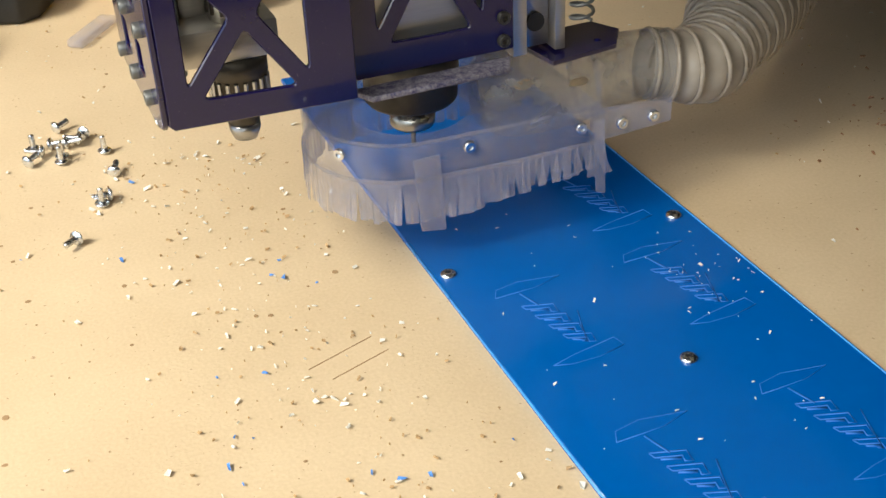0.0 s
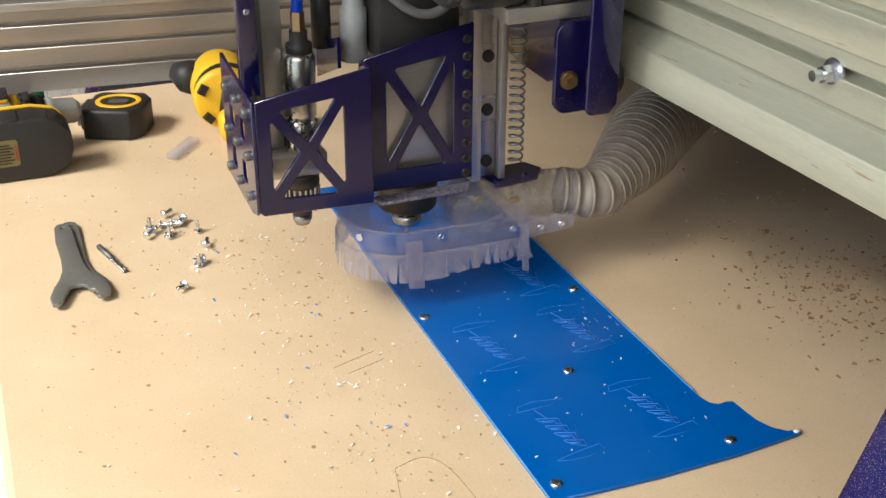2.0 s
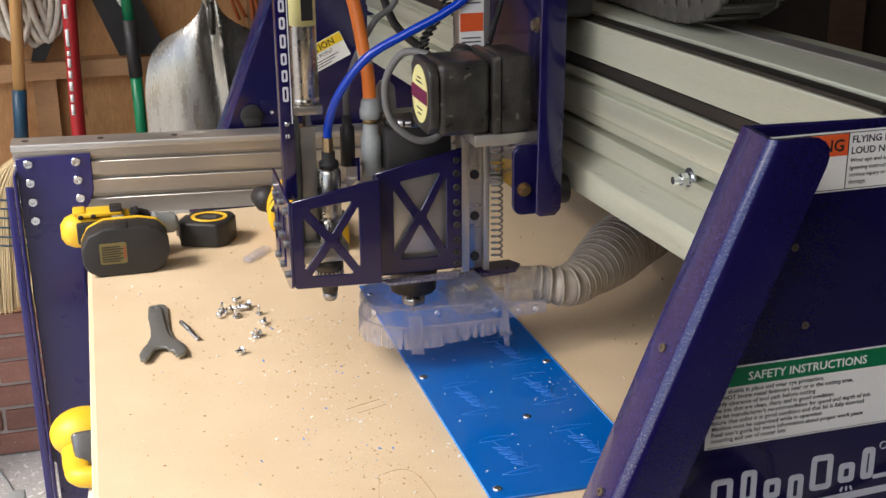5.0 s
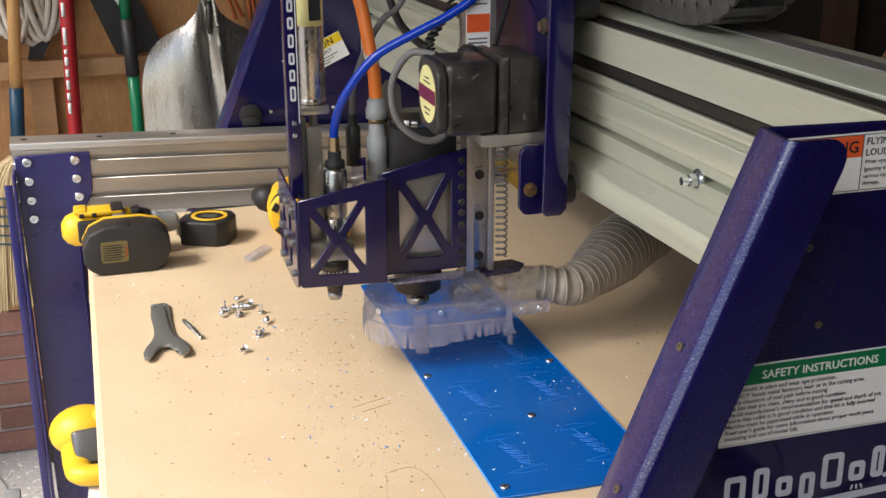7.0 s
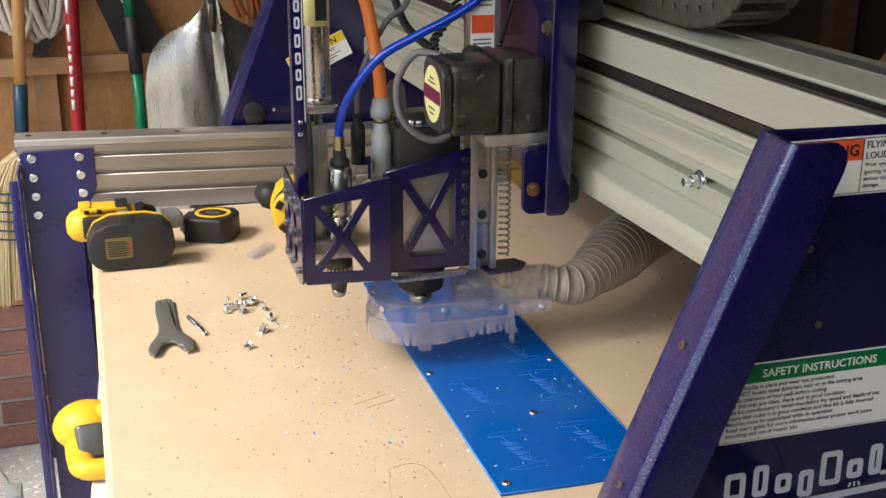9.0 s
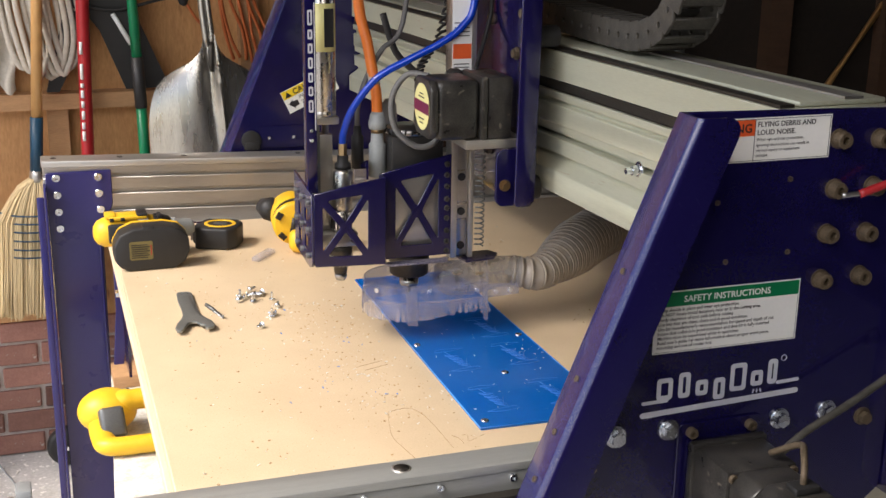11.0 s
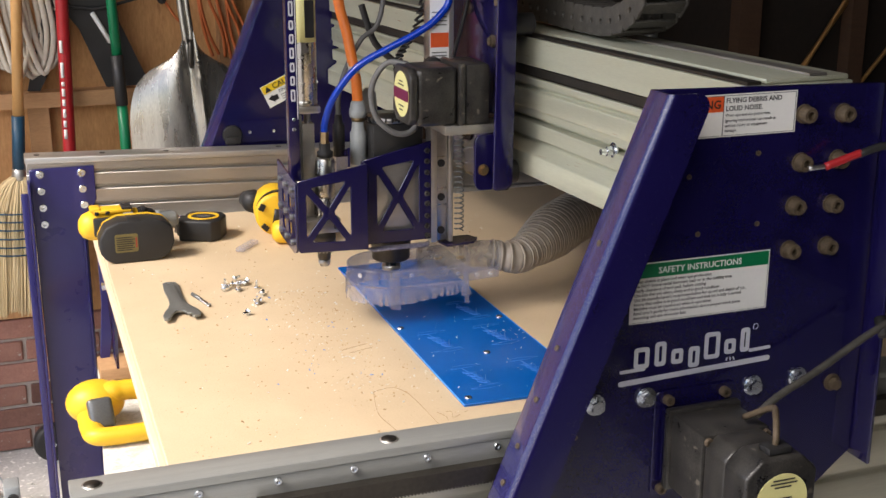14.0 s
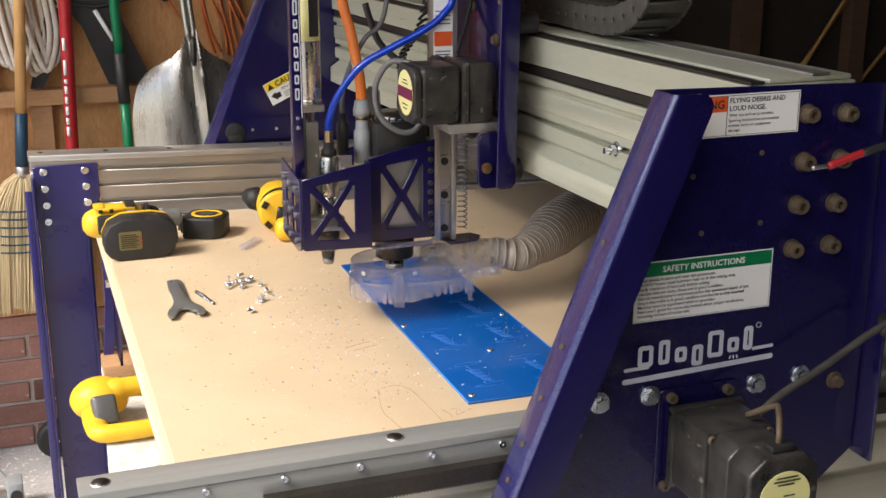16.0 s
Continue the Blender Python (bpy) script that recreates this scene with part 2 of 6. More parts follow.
M_LABELYEL = material("pale_yellow_label", (0.66, 0.62, 0.26), (0.74, 0.70, 0.32), 0.4)
M_INK = material("black_ink", (0.012, 0.012, 0.014), (0.02, 0.02, 0.022), 0.5)
M_LOGO = material("silver_print", (0.50, 0.51, 0.56), (0.60, 0.61, 0.66), 0.4)
M_DUSTBOLT = material("dusty_black_bolt", (0.035, 0.027, 0.018), (0.19, 0.14, 0.09), 0.6, 0.3, scale=90, fine=500, bump=0.3)
M_DUSTBOARD = material("dusty_white_board", (0.40, 0.37, 0.30), (0.80, 0.77, 0.70), 0.9, scale=28, fine=160, spread=0.35, bump=0.4)
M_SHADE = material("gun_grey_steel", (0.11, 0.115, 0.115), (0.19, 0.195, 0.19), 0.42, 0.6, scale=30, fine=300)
M_CREAM = material("cream_anodised_rail", (0.44, 0.42, 0.33), (0.58, 0.56, 0.45), 0.42, 0.35, scale=6, stretch=(0.6, 8, 8), fine=120, bump=0.03)
# shaded copy of old_timber: the recess's shade is in the colour
M_SHADESTUD = material("shaded_timber", (0.045, 0.022, 0.012), (0.10, 0.052, 0.028), 0.8, scale=9, stretch=(1, 1, 8), fine=80, bump=0.2)
M_DARKSTEEL = material("dark_rack_steel", (0.05, 0.045, 0.04), (0.10, 0.09, 0.075), 0.45, 0.8, scale=15, fine=200, bump=0.1)

M_CHAIN = material("dusty_black_chain", (0.022, 0.02, 0.018), (0.085, 0.078, 0.066), 0.65, scale=40, fine=300, bump=0.2, spread=0.4)


# ---- the room ----
def wall(name, *b, m=M_PLYWOOD, label="", category="wall"):
    bm = nb()
    box(bm, *b)
    return tagged(part(name, bm, m), label, category, kind="structure")


wall("floor", -9.0, 2.9, -3.6, 2.2, -0.90, -0.80, m=M_CONCRETE, label="bare grey concrete garage floor", category="floor")
# ceiling is added out of view; its west edge limits the sun's reach
wall("ceiling", -1.04, 2.9, -3.6, 2.2, 1.75, 1.85, m=M_DARKWALL, label="unseen near-black ceiling added to cut off the sun", category="ceiling")
wall("wall_north", -2.2, 0.62, 1.86, 2.0, -0.42, 1.75, label="plywood clad garage wall behind timber studs")
# recess and east wall carry their shade in the near-black colour
wall("wall_north_dark", 0.62, 2.8, 2.06, 2.2, -0.8, 1.75, m=M_DARKWALL, label="recess of the garage wall, its shade put into the colour")
wall("wall_east", 2.8, 2.9, -3.6, 2.2, -0.8, 1.75, m=M_DARKWALL, label="garage wall with its darkness put into the colour")
# south and west walls are added out of view to hold back light
wall("wall_south", -0.98, 2.8, -3.6, -3.5, -0.8, 1.75, m=M_DARKWALL, label="unseen near-black wall added to block light from the front")
wall("wall_west", -1.3, -1.2, 1.5, 2.2, -0.8, 1.75, m=M_DARKWALL, label="unseen near-black wall added beyond the door opening")
wall("wall_west_near", -0.98, -0.88, -3.5, -2.15, -0.8, 1.75, m=M_DARKWALL, label="unseen near-black wall added to narrow the door's light")
wall("trim_ledge", -1.2, 0.6, 1.80, 1.858, 0.143, 0.181, m=M_STUD, label="horizontal timber rail on the plywood wall", category="rail")
for nm, x0, x1, z0, z1 in (("trim_stud_1", -0.085, -0.035, -0.42, 0.142), ("trim_stud_2", 0.40, 0.45, 0.182, 1.7), ("trim_stud_3", -0.53, -0.48, -0.42, 0.142)):
    wall(nm, x0, x1, 1.815, 1.857, z0, z1, m=M_STUD, label="dark vertical timber stud on the wall", category="stud")
# recess studs take the shaded copy of the timber
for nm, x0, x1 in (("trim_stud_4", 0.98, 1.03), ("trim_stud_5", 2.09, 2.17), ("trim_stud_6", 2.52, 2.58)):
    wall(nm, x0, x1, 2.0, 2.055, -0.8, 1.7, m=M_SHADESTUD, label="timber stud in the recess, coloured near-black for shade", category="stud")

# the corn broom
b = thing("corn_broom", (-0.15, 1.72, -0.79), "straw corn broom with a yellow wooden handle and blue collar", "broom")
bm = nb(); tube(bm, [(-0.052, 1.77, 0.95), (-0.09, 1.752, 0.41), (-0.111, 1.742, 0.135)], 0.0135, 14); part("handle", bm, M_WOODH, b)
bm = nb(); tube(bm, [(-0.111, 1.742, 0.137), (-0.121, 1.738, 0.005)], 0.0155, 14); part("collar", bm, M_TEAL, b, "dark blue painted collar")
bm = nb(); lathe(bm, (-0.121, 1.738, 0.012), (-0.1215, 1.738, -0.02), [(0, 0.014), (0.5, 0.018), (1, 0.018)]); part("ferrule", bm, M_ALU, b)
bm = nb()
rnd = random.Random(4)
for i in range(1500):
    u = rnd.uniform(-1, 1)
    v = rnd.uniform(-1, 1)
    c = Vector((-0.121, 1.738, -0.012))
    pts = []
    for s in (0, 0.06, 0.15, 0.30, 1.0):
        w = 0.016 + 0.074 * min(1, s / 0.30) ** 0.6
        d = 0.014 + 0.016 * min(1, s / 0.30)
        pts.append(c + Vector((u * w - 0.03 * s + rnd.uniform(-1, 1) * 0.006 * s, v * d, -s * (0.352 + 0.006 * math.sin(u * 9) - rnd.random() * 0.02))))
    tube(bm, pts, [0.0022, 0.0024, 0.0024, 0.0022, 0.0011], 4, ends=False)
tagged(part("bristles", bm, M_BROOM, b), kind="stuff")
bm = nb(); lathe(bm, (-0.121, 1.738, -0.015), (-0.145, 1.738, -0.345), [(0, 0.014), (0.08, 0.045), (0.18, 0.066), (0.32, 0.080), (0.8, 0.080), (0.96, 0.074)], 28)
for v in bm.verts:
    v.co.y = 1.738 + (v.co.y - 1.738) * 0.27
part("straw_core", bm, M_BROOM, b)
for z in (-0.095, -0.115, -0.136, -0.158, -0.18, -0.20):
    bm = nb()
    xc = -0.121 - 0.03 * (-z / 0.37)
    tube(bm, curve([(xc - 0.092, 1.74, z + 0.004), (xc - 0.05, 1.708, z - 0.002), (xc + 0.02, 1.704, z - 0.005), (xc + 0.092, 1.738, z)], 6), 0.0022, 6)
    part("stitching", bm, M_TEAL, b, "dark blue stitched cord")

# long handles that lean on the wall
b = thing("garden_tool_handle", (0.0, 1.74, -0.79), "long red tool handle with worn white print", "handle")
bm = nb(); tube(bm, [(0.035, 1.785, 0.95), (0.014, 1.755, 0.41), (0.003, 1.745, 0.046), (-0.02, 1.73, -0.78)], 0.0155, 16); part("pole", bm, M_RED, b)
for z0, z1 in ((0.285, 0.315), (0.225, 0.262), (0.205, 0.215), (0.18, 0.198), (0.156, 0.172), (0.128, 0.148), (0.104, 0.12), (0.075, 0.098)):
    bm = nb()
    xx = 0.003 + (z0 - 0.046) * 0.03
    tube(bm, [(xx - 0.008, 1.7300 + z0 * 0.028, z0), (xx - 0.008 + (z1 - z0) * 0.03, 1.7300 + z1 * 0.028, z1)], 0.0042, 6)
    part("print_bar", bm, M_WHITE, b, "worn white printed bar")
b = thing("rake_handle", (0.14, 1.74, -0.79), "long green tool handle with a black foam grip", "handle")
bm = nb(); tube(bm, [(0.105, 1.79, 0.95), (0.130, 1.755, 0.41), (0.134, 1.75, 0.272)], 0.0125, 14); part("pole", bm, M_GREEN, b)
bm = nb(); tube(bm, [(0.134, 1.75, 0.273), (0.1375, 1.746, 0.148)], 0.0150, 14); part("grip", bm, M_BLACK, b, "black rubber grip")
bm = nb(); tube(bm, [(0.1375, 1.746, 0.149), (0.139, 1.744, 0.037), (0.16, 1.73, -0.78)], 0.0128, 14); part("pole", bm, M_GREEN, b)

# grain scoop shovel
b = thing("scoop_shovel", (0.31, 1.66, -0.3), "large bright aluminium scoop shovel standing blade up", "shovel")
bm = nb()
cols, rows_n = 40, 40
outline = ((0.330, 0.012), (0.305, 0.017), (0.282, 0.030), (0.262, 0.052), (0.247, 0.078), (0.228, 0.106), (0.195, 0.136), (0.133, 0.157), (0.054, 0.163), (-0.12, 0.163), (-0.33, 0.155))
outline = [(p.z, p.x) for p in curve([(h, 0, z) for z, h in outline], 6)]
grid = []
for j in range(rows_n + 1):
    z = 0.330 - 0.66 * (j / rows_n) ** 1.5
    half = outline[-1][1]
    for (za, ha), (zb, hb) in zip(outline, outline[1:]):
        if zb <= z <= za:
            half = ha + (hb - ha) * (za - z) / (za - zb)
            break
    drop = (0.330 - z) / 0.66
    mid = 0.304 + 0.012 * min(1, drop * 2.5)
    row = []
    for i in range(cols + 1):
        u = -1 + 2 * i / cols
        off = u * half
        ridge = 0.016 * math.exp(-((off - 0.014) / 0.011) ** 2) * (1 - 0.45 * drop)
        valley = 0.022 * math.exp(-((off + 0.006) / 0.016) ** 2) * max(0, 1 - 2.2 * drop)
        dish = 0.060 * abs(u) ** 2.2 * min(1, half / 0.12)
        row.append(bm.verts.new((mid + off, 1.672 + dish - ridge + valley - 0.05 * (drop - 0.3) + 0.003 * math.sin(off * 38 + 1.0), z)))
    grid.append(row)
for a, c in zip(grid, grid[1:]):
    for i in range(cols):
        bm.faces.new((a[i], a[i + 1], c[i + 1], c[i]))
ext = bmesh.ops.extrude_face_region(bm, geom=bm.faces[:])
bmesh.ops.translate(bm, verts=[v for v in ext["geom"] if isinstance(v, bmesh.types.BMVert)], vec=(0, 0.003, 0))
bmesh.ops.recalc_face_normals(bm, faces=bm.faces[:])
part("blade", bm, M_SCOOP, b)
for dx, w in ((-0.0065, 0.0085), (0.0085, 0.0075)):
    bm = nb(); tube(bm, curve([(0.303 + dx * 0.7, 1.690, 0.300), (0.301 + dx, 1.694, 0.335), (0.296 + dx, 1.702, 0.40), (0.290 + dx, 1.72, 0.55), (0.282 + dx, 1.76, 0.95)], 6), [0.004] * 3 + [w] * 22, 14); part("socket", bm, M_SCOOP, b)
# dark solid added to draw the shade in the groove under the socket
bm = nb(); lathe(bm, (0.308, 1.690, 0.312), (0.306, 1.690, 0.240), [(0, 0.005), (0.3, 0.0085), (0.75, 0.0075), (1, 0.004)], 14); part("groove_shade", bm, M_DARKSTEEL, b, "dark piece standing in for the shaded groove under the socket")

# coiled rope
b = thing("rope_coil", (-0.10, 1.79, 0.2), "coil of white cotton rope hung on the wall", "rope")
rnd = random.Random(8)
for k in range(7):
    x0, w, zb = -0.165 + 0.018 * k, 0.03 + 0.012 * rnd.random(), 0.215 + 0.035 * rnd.random()
    bm = nb()
    y = 1.80 - 0.006 * (k % 3)
    tube(bm, curve([(x0 + 0.02, y, 0.62), (x0 - 0.01, y, 0.45), (x0 + 0.004, y - 0.006, 0.32), (x0 + w, y - 0.008, zb), (x0 + w + 0.03, y, 0.32), (x0 + w + 0.015, y, 0.47), (x0 + w, y, 0.62)], 7), 0.0072, 8)
    part("rope_loop", bm, M_ROPE, b)
# frayed end of cloth beside the rope
b = thing("dust_sheet", (-0.19, 1.80, 0.2), "crumpled grey cloth hung beside the rope", "cloth")
bm = nb()
gr = [[bm.verts.new((-0.26 + 0.11 * i / 10 + 0.004 * math.sin(j), 1.815 - 0.012 * math.sin(i * 1.7 + j * 0.5), 0.45 - 0.25 * j / 12 - 0.02 * math.sin(i * 0.9))) for i in range(11)] for j in range(13)]
for a, c in zip(gr, gr[1:]):
    for i in range(10):
        bm.faces.new((a[i], a[i + 1], c[i + 1], c[i]))
part("folds", bm, M_ROPE, b)

# black folded stand between the handles
b = thing("folding_stand", (0.12, 1.80, 0.18), "black folded stand leaning on the timber rail", "stand")
for pts in ([(-0.03, 0.62), (0.125, 0.62), (0.150, 0.35), (0.215, 0.19), (0.108, 0.188), (0.052, 0.335), (0.030, 0.365), (-0.02, 0.40)], [(-0.025, 0.398), (0.027, 0.362), (0.005, 0.29), (-0.052, 0.187), (-0.082, 0.187)]):
    bm = nb(); sheet(bm, pts, (), 0.018, front(1.812)); part("leg", bm, M_BLACK, b)
bm = nb(); tube(bm, [(0.085, 1.786, 0.375), (0.125, 1.786, 0.30)], 0.006, 8); part("white_strip", bm, M_WHITE, b, "white plastic strip")
bm = nb(); tube(bm, curve([(0.03, 1.788, 0.392), (0.10, 1.785, 0.385), (0.19, 1.785, 0.405), (0.26, 1.79, 0.42)], 6), 0.004, 8); part("cord", bm, M_BLACK, b)

# orange cord hung on the wall
b = thing("extension_cord", (0.4, 1.81, 0.25), "orange extension cord hung in loose loops", "cord")
rnd = random.Random(3)
for k in range(7):
    bm = nb()
    x0 = 0.345 + 0.016 * k
    pts = [(x0 - 0.02 + rnd.uniform(-.01, .01), 1.80, 0.60), (x0 + rnd.uniform(-.012, .012), 1.80 - 0.004 * (k % 2), 0.42), (x0 + 0.018 + rnd.uniform(-.01, .01), 1.80, 0.32), (x0 + 0.035, 1.802, 0.24 + 0.02 * rnd.random())]
    tube(bm, curve(pts, 6), 0.0042, 6)
    part("cord_loop", bm, M_RUST, b)
bm = nb(); tube(bm, curve([(0.255, 1.80, 0.42), (0.275, 1.80, 0.38), (0.30, 1.80, 0.345), (0.315, 1.81, 0.36)], 6), 0.0035, 6); part("loose_end", bm, M_RUST, b)
bm = nb(); lathe(bm, (0.25, 1.80, 0.43), (0.262, 1.80, 0.39), [(0, 0.008), (0.3, 0.012), (0.8, 0.012), (1, 0.005)]); part("plug", bm, M_BLACK, b, "black plug")

# dark clutter far behind the gantry
b = thing("timber_offcut", (1.64, 1.97, -0.79), "thin timber offcut leaning in the dark corner", "wood", "offcuts in the corner")
bm = nb(); tube(bm, [(1.64, 1.97, -0.79), (2.55, 2.035, 0.345)], 0.008, 4); part("stick", bm, M_WOODH, b)
for x in (1.715, 1.80):
    copy_thing(b, Matrix.Translation((x, 1.965, -0.79)) @ Matrix.Rotation(radians(-3 if x < 1.75 else 5), 4, "Y"))
b = thing("metal_pipe", (1.75, 1.95, -0.79), "upright grey metal pipe in the dark corner", "pipe")
bm = nb(); tube(bm, [(1.75, 1.95, -0.79), (1.75, 1.97, 1.2)], 0.02, 12); part("pipe", bm, M_SHADE, b)
b = thing("duct_hose", (1.05, 1.75, -0.5), "dark ribbed duct hose hanging behind the beam", "hose")
bm = nb()
pts = curve([(0.98, 1.7, 0.75), (1.02, 1.7, 0.62), (1.12, 1.72, 0.54), (1.25, 1.75, 0.50), (1.3, 1.8, 0.2), (1.3, 1.8, -0.78)], 30)
tube(bm, pts, [0.055 + 0.005 * math.sin(i * 1.3) for i in range(len(pts))], 20)
part("hose", bm, M_SHADE, b)

# small things on the floor by the brick wall
b = thing("floor_clamp", (-0.25, 1.52, -0.80), "small grey metal clamp lying on the floor", "clamp")
bm = nb(); box(bm, -0.31, -0.235, 1.50, 1.54, -0.80, -0.755); bevel(bm, 0.006); part("jaw", bm, M_ALU, b)
bm = nb(); box(bm, -0.232, -0.195, 1.49, 1.55, -0.80, -0.725); bevel(bm, 0.004); part("block", bm, M_LIGHTGREY, b)
bm = nb(); rod(bm, (-0.212, 1.488, -0.755), (-0.212, 1.480, -0.755), 0.014); part("knob", bm, M_BLACK, b)
b = thing("rubber_caster", (-0.10, 1.77, -0.80), "black rubber caster wheel against the brick wall", "wheel")
bm = nb(); rod(bm, (-0.10, 1.75, -0.745), (-0.10, 1.79, -0.745), 0.052, n=28); bevel(bm, 0.012, 3); part("tyre", bm, M_BLACK, b)
bm = nb(); rod(bm, (-0.10, 1.746, -0.745), (-0.10, 1.751, -0.745), 0.006); part("axle", bm, M_ZINC, b)

# ---- the machine's bed ----
b = thing("spoilboard", (0.6, 0.5, -0.018), "tan fibreboard cutting bed dusted with shavings", "board", kind="structure")
bm = nb(); sheet(bm, [(-0.007, -0.215), (1.32, -0.215), (1.32, 1.175), (0.011, 1.175)], (), 0.018, Matrix.Translation((0, 0, -0.018))); bevel(bm, 0.0012, 1); part("top_board", bm, M_BOARD, b)
bm = nb(); sheet(bm, [(-0.014, -0.215), (1.32, -0.215), (1.32, 1.18), (0.004, 1.18)], (), 0.0185, Matrix.Translation((0, 0, -0.037))); bevel(bm, 0.0015, 1); part("lower_board", bm, M_BOARD_EDGE, b, "paler lower board with a raw edge")

b = thing("steel_trestle", (0.6, 0.5, -0.8), "steel bed frame under the cutting board", "frame")
for x0, x1, y0, y1, z0, z1 in ((0.06, 0.12, -0.2, 1.25, -0.14, -0.038), (1.2, 1.26, -0.2, 1.25, -0.14, -0.038), (0.6, 0.66, -0.2, 1.25, -0.14, -0.038)):
    bm = nb(); box(bm, x0, x1, y0, y1, z0, z1); bevel(bm, 0.004); part("crossbar", bm, M_PURPLE, b)
b = thing("dusty_shelf_board", (0.1, 0.9, -0.35), "white painted board under the bed, thick with dust", "board")
bm = nb(); sheet(bm, [(-0.046, 0.60), (0.5, 0.56), (0.5, 1.24), (-0.004, 1.24)], (), 0.019, Matrix.Translation((0, 0, -0.352))); bevel(bm, 0.002); part("board", bm, M_DUSTBOARD, b)
bm = nb(); box(bm, 0.02, 0.06, 0.62, 1.2, -0.80, -0.3525); bevel(bm, 0.003); part("support", bm, M_STUD, b)
b = thing("timber_block", (0.0, 1.15, -0.333), "short brown timber block on the shelf board", "block")
bm = nb(); box(bm, -0.006, 0.12, 1.12, 1.21, -0.3325, -0.305); bevel(bm, 0.003); part("block", bm, M_STUD, b)


def rail_profile(bm, x0, x1, prof):
    """An extrusion along x; prof: (y, z) round the section."""
    a = [bm.verts.new((x0, y, z)) for y, z in prof]
    c = [bm.verts.new((x1, y, z)) for y, z in prof]
    n = len(prof)
    for i in range(n):
        bm.faces.new((a[i], a[(i + 1) % n], c[(i + 1) % n], c[i]))
    bm.faces.new(a[::-1])
    bm.faces.new(c)
    bmesh.ops.recalc_face_normals(bm, faces=bm.faces[:])


def grooved(y_face, y_back, z_top, z_bot, grooves, depth):
    """A section whose front face has grooves at the heights given, as (middle, half width)."""
    s = 1 if y_back > y_face else -1
    out = [(y_back, z_top), (y_face, z_top)]
    for zc, h in grooves:
        out += [(y_face, zc + h), (y_face + s * depth, zc + h * 0.6), (y_face + s * depth, zc - h * 0.6), (y_face, zc - h)]
    return out + [(y_face, z_bot), (y_back, z_bot)]


def bolt(name, at, axis, r, h, mat, washer=0.0, hexed=True, label="", parent=None):
    """One bolt head on a face, axis pointing out."""
    at, axis = Vector(at), Vector(axis).normalized()
    bm = nb()
    base = at
    if washer:
        rod(bm, at, at + axis * 0.0022, washer, n=24)
        base = at + axis * 0.002
    if hexed:
        rod(bm, base, base + axis * 0.002, r * 1.25, n=22)
        rod(bm, base + axis * 0.0018, base + axis * h, r, r * 0.96, n=6)
    else:
        q = axis.to_track_quat("Z", "Y").to_matrix()
        n, rings = 18, []
        for rr, hh in ((r, 0), (r, h * 0.8), (r * 0.88, h), (r * 0.48, h), (r * 0.44, h * 0.45), (0.0004, h * 0.42)):
            rings.append([bm.verts.new(base + axis * hh + q @ Vector((rr * math.cos(a), rr * math.sin(a), 0))) for a in [i * math.tau / n for i in range(n)]])
        for a, c in zip(rings, rings[1:]):
            for i in range(n):
                bm.faces.new((a[i], a[(i + 1) % n], c[(i + 1) % n], c[i]))
        bmesh.ops.recalc_face_normals(bm, faces=bm.faces[:])
    return part(name, bm, mat, parent, label)


# far rail and its leg
b = thing("far_rail", (0.6, 1.3, -0.03), "brushed aluminium side rail with long grooves", "rail")
# the rail sits a little out of level
LEVEL = Matrix.Translation((0.28, 1.28, 0.10)) @ Matrix.Rotation(radians(2.0), 4, "Y") @ Matrix.Translation((-0.28, -1.28, -0.10))
rail_parts = []
bm = nb(); rail_profile(bm, -0.112, 1.40, grooved(1.262, 1.312, 0.104, -0.024, ((0.085, 0.0045), (0.050, 0.0045), (0.013, 0.0045)), 0.010)); bevel(bm, 0.0008, 1); rail_parts.append(part("extrusion", bm, M_ALU, b))
bm = nb(); rail_profile(bm, -0.115, 1.40, [(1.318, 0.118), (1.258, 0.118), (1.258, 0.1045), (1.318, 0.1045)]); bevel(bm, 0.002); rail_parts.append(part("track", bm, M_ALU, b))
bm = nb(); rail_profile(bm, -0.115, 1.40, [(1.325, 0.104), (1.319, 0.104), (1.319, 0.078), (1.325, 0.078)]); rail_parts.append(part("rack", bm, M_DARKSTEEL, b))
for x in (-0.09, 0.045, 0.18, 0.43, 0.69):
    bm = nb(); rod(bm, (x, 1.288, 0.1175), (x, 1.288, 0.1188), 0.006); rail_parts.append(part("screw_hole", bm, M_DARKSTEEL, b))
bpy.context.view_layer.update()
for o in rail_parts:
    o.matrix_world = LEVEL @ o.matrix_world

# lighter copy of purple_enamel: daylight on the dusty leg is put into the colour
M_LEG = material("lit_dusty_enamel", (0.020, 0.018, 0.105), (0.034, 0.031, 0.15), 0.30, scale=9, fine=500, bump=0.03, coat=0.2)
b = thing("support_post", (-0.05, 1.25, -0.8), "purple enamelled steel leg plate bolted to the rail", "leg")
bm = nb()
sheet(bm, [(-0.108, 0.106), (-0.10, 0.107), (0.024, 0.107), (0.024, 0.035), (0.016, 0.015), (0.002, -0.005), (0.0, -0.03), (-0.006, -0.80), (-0.102, -0.80)], (), 0.006, front(1.261))
bevel(bm, 0.0012, 1); part("plate", bm, M_LEG, b)
bm = nb(); box(bm, -0.129, -0.1145, 1.215, 1.220, -0.80, 0.066); bevel(bm, 0.002); part("flange_lip", bm, M_LEG, b)
bm = nb(); box(bm, -0.114, -0.1085, 1.215, 1.261, -0.80, 0.085); bevel(bm, 0.002); part("flange", bm, M_LEG, b)
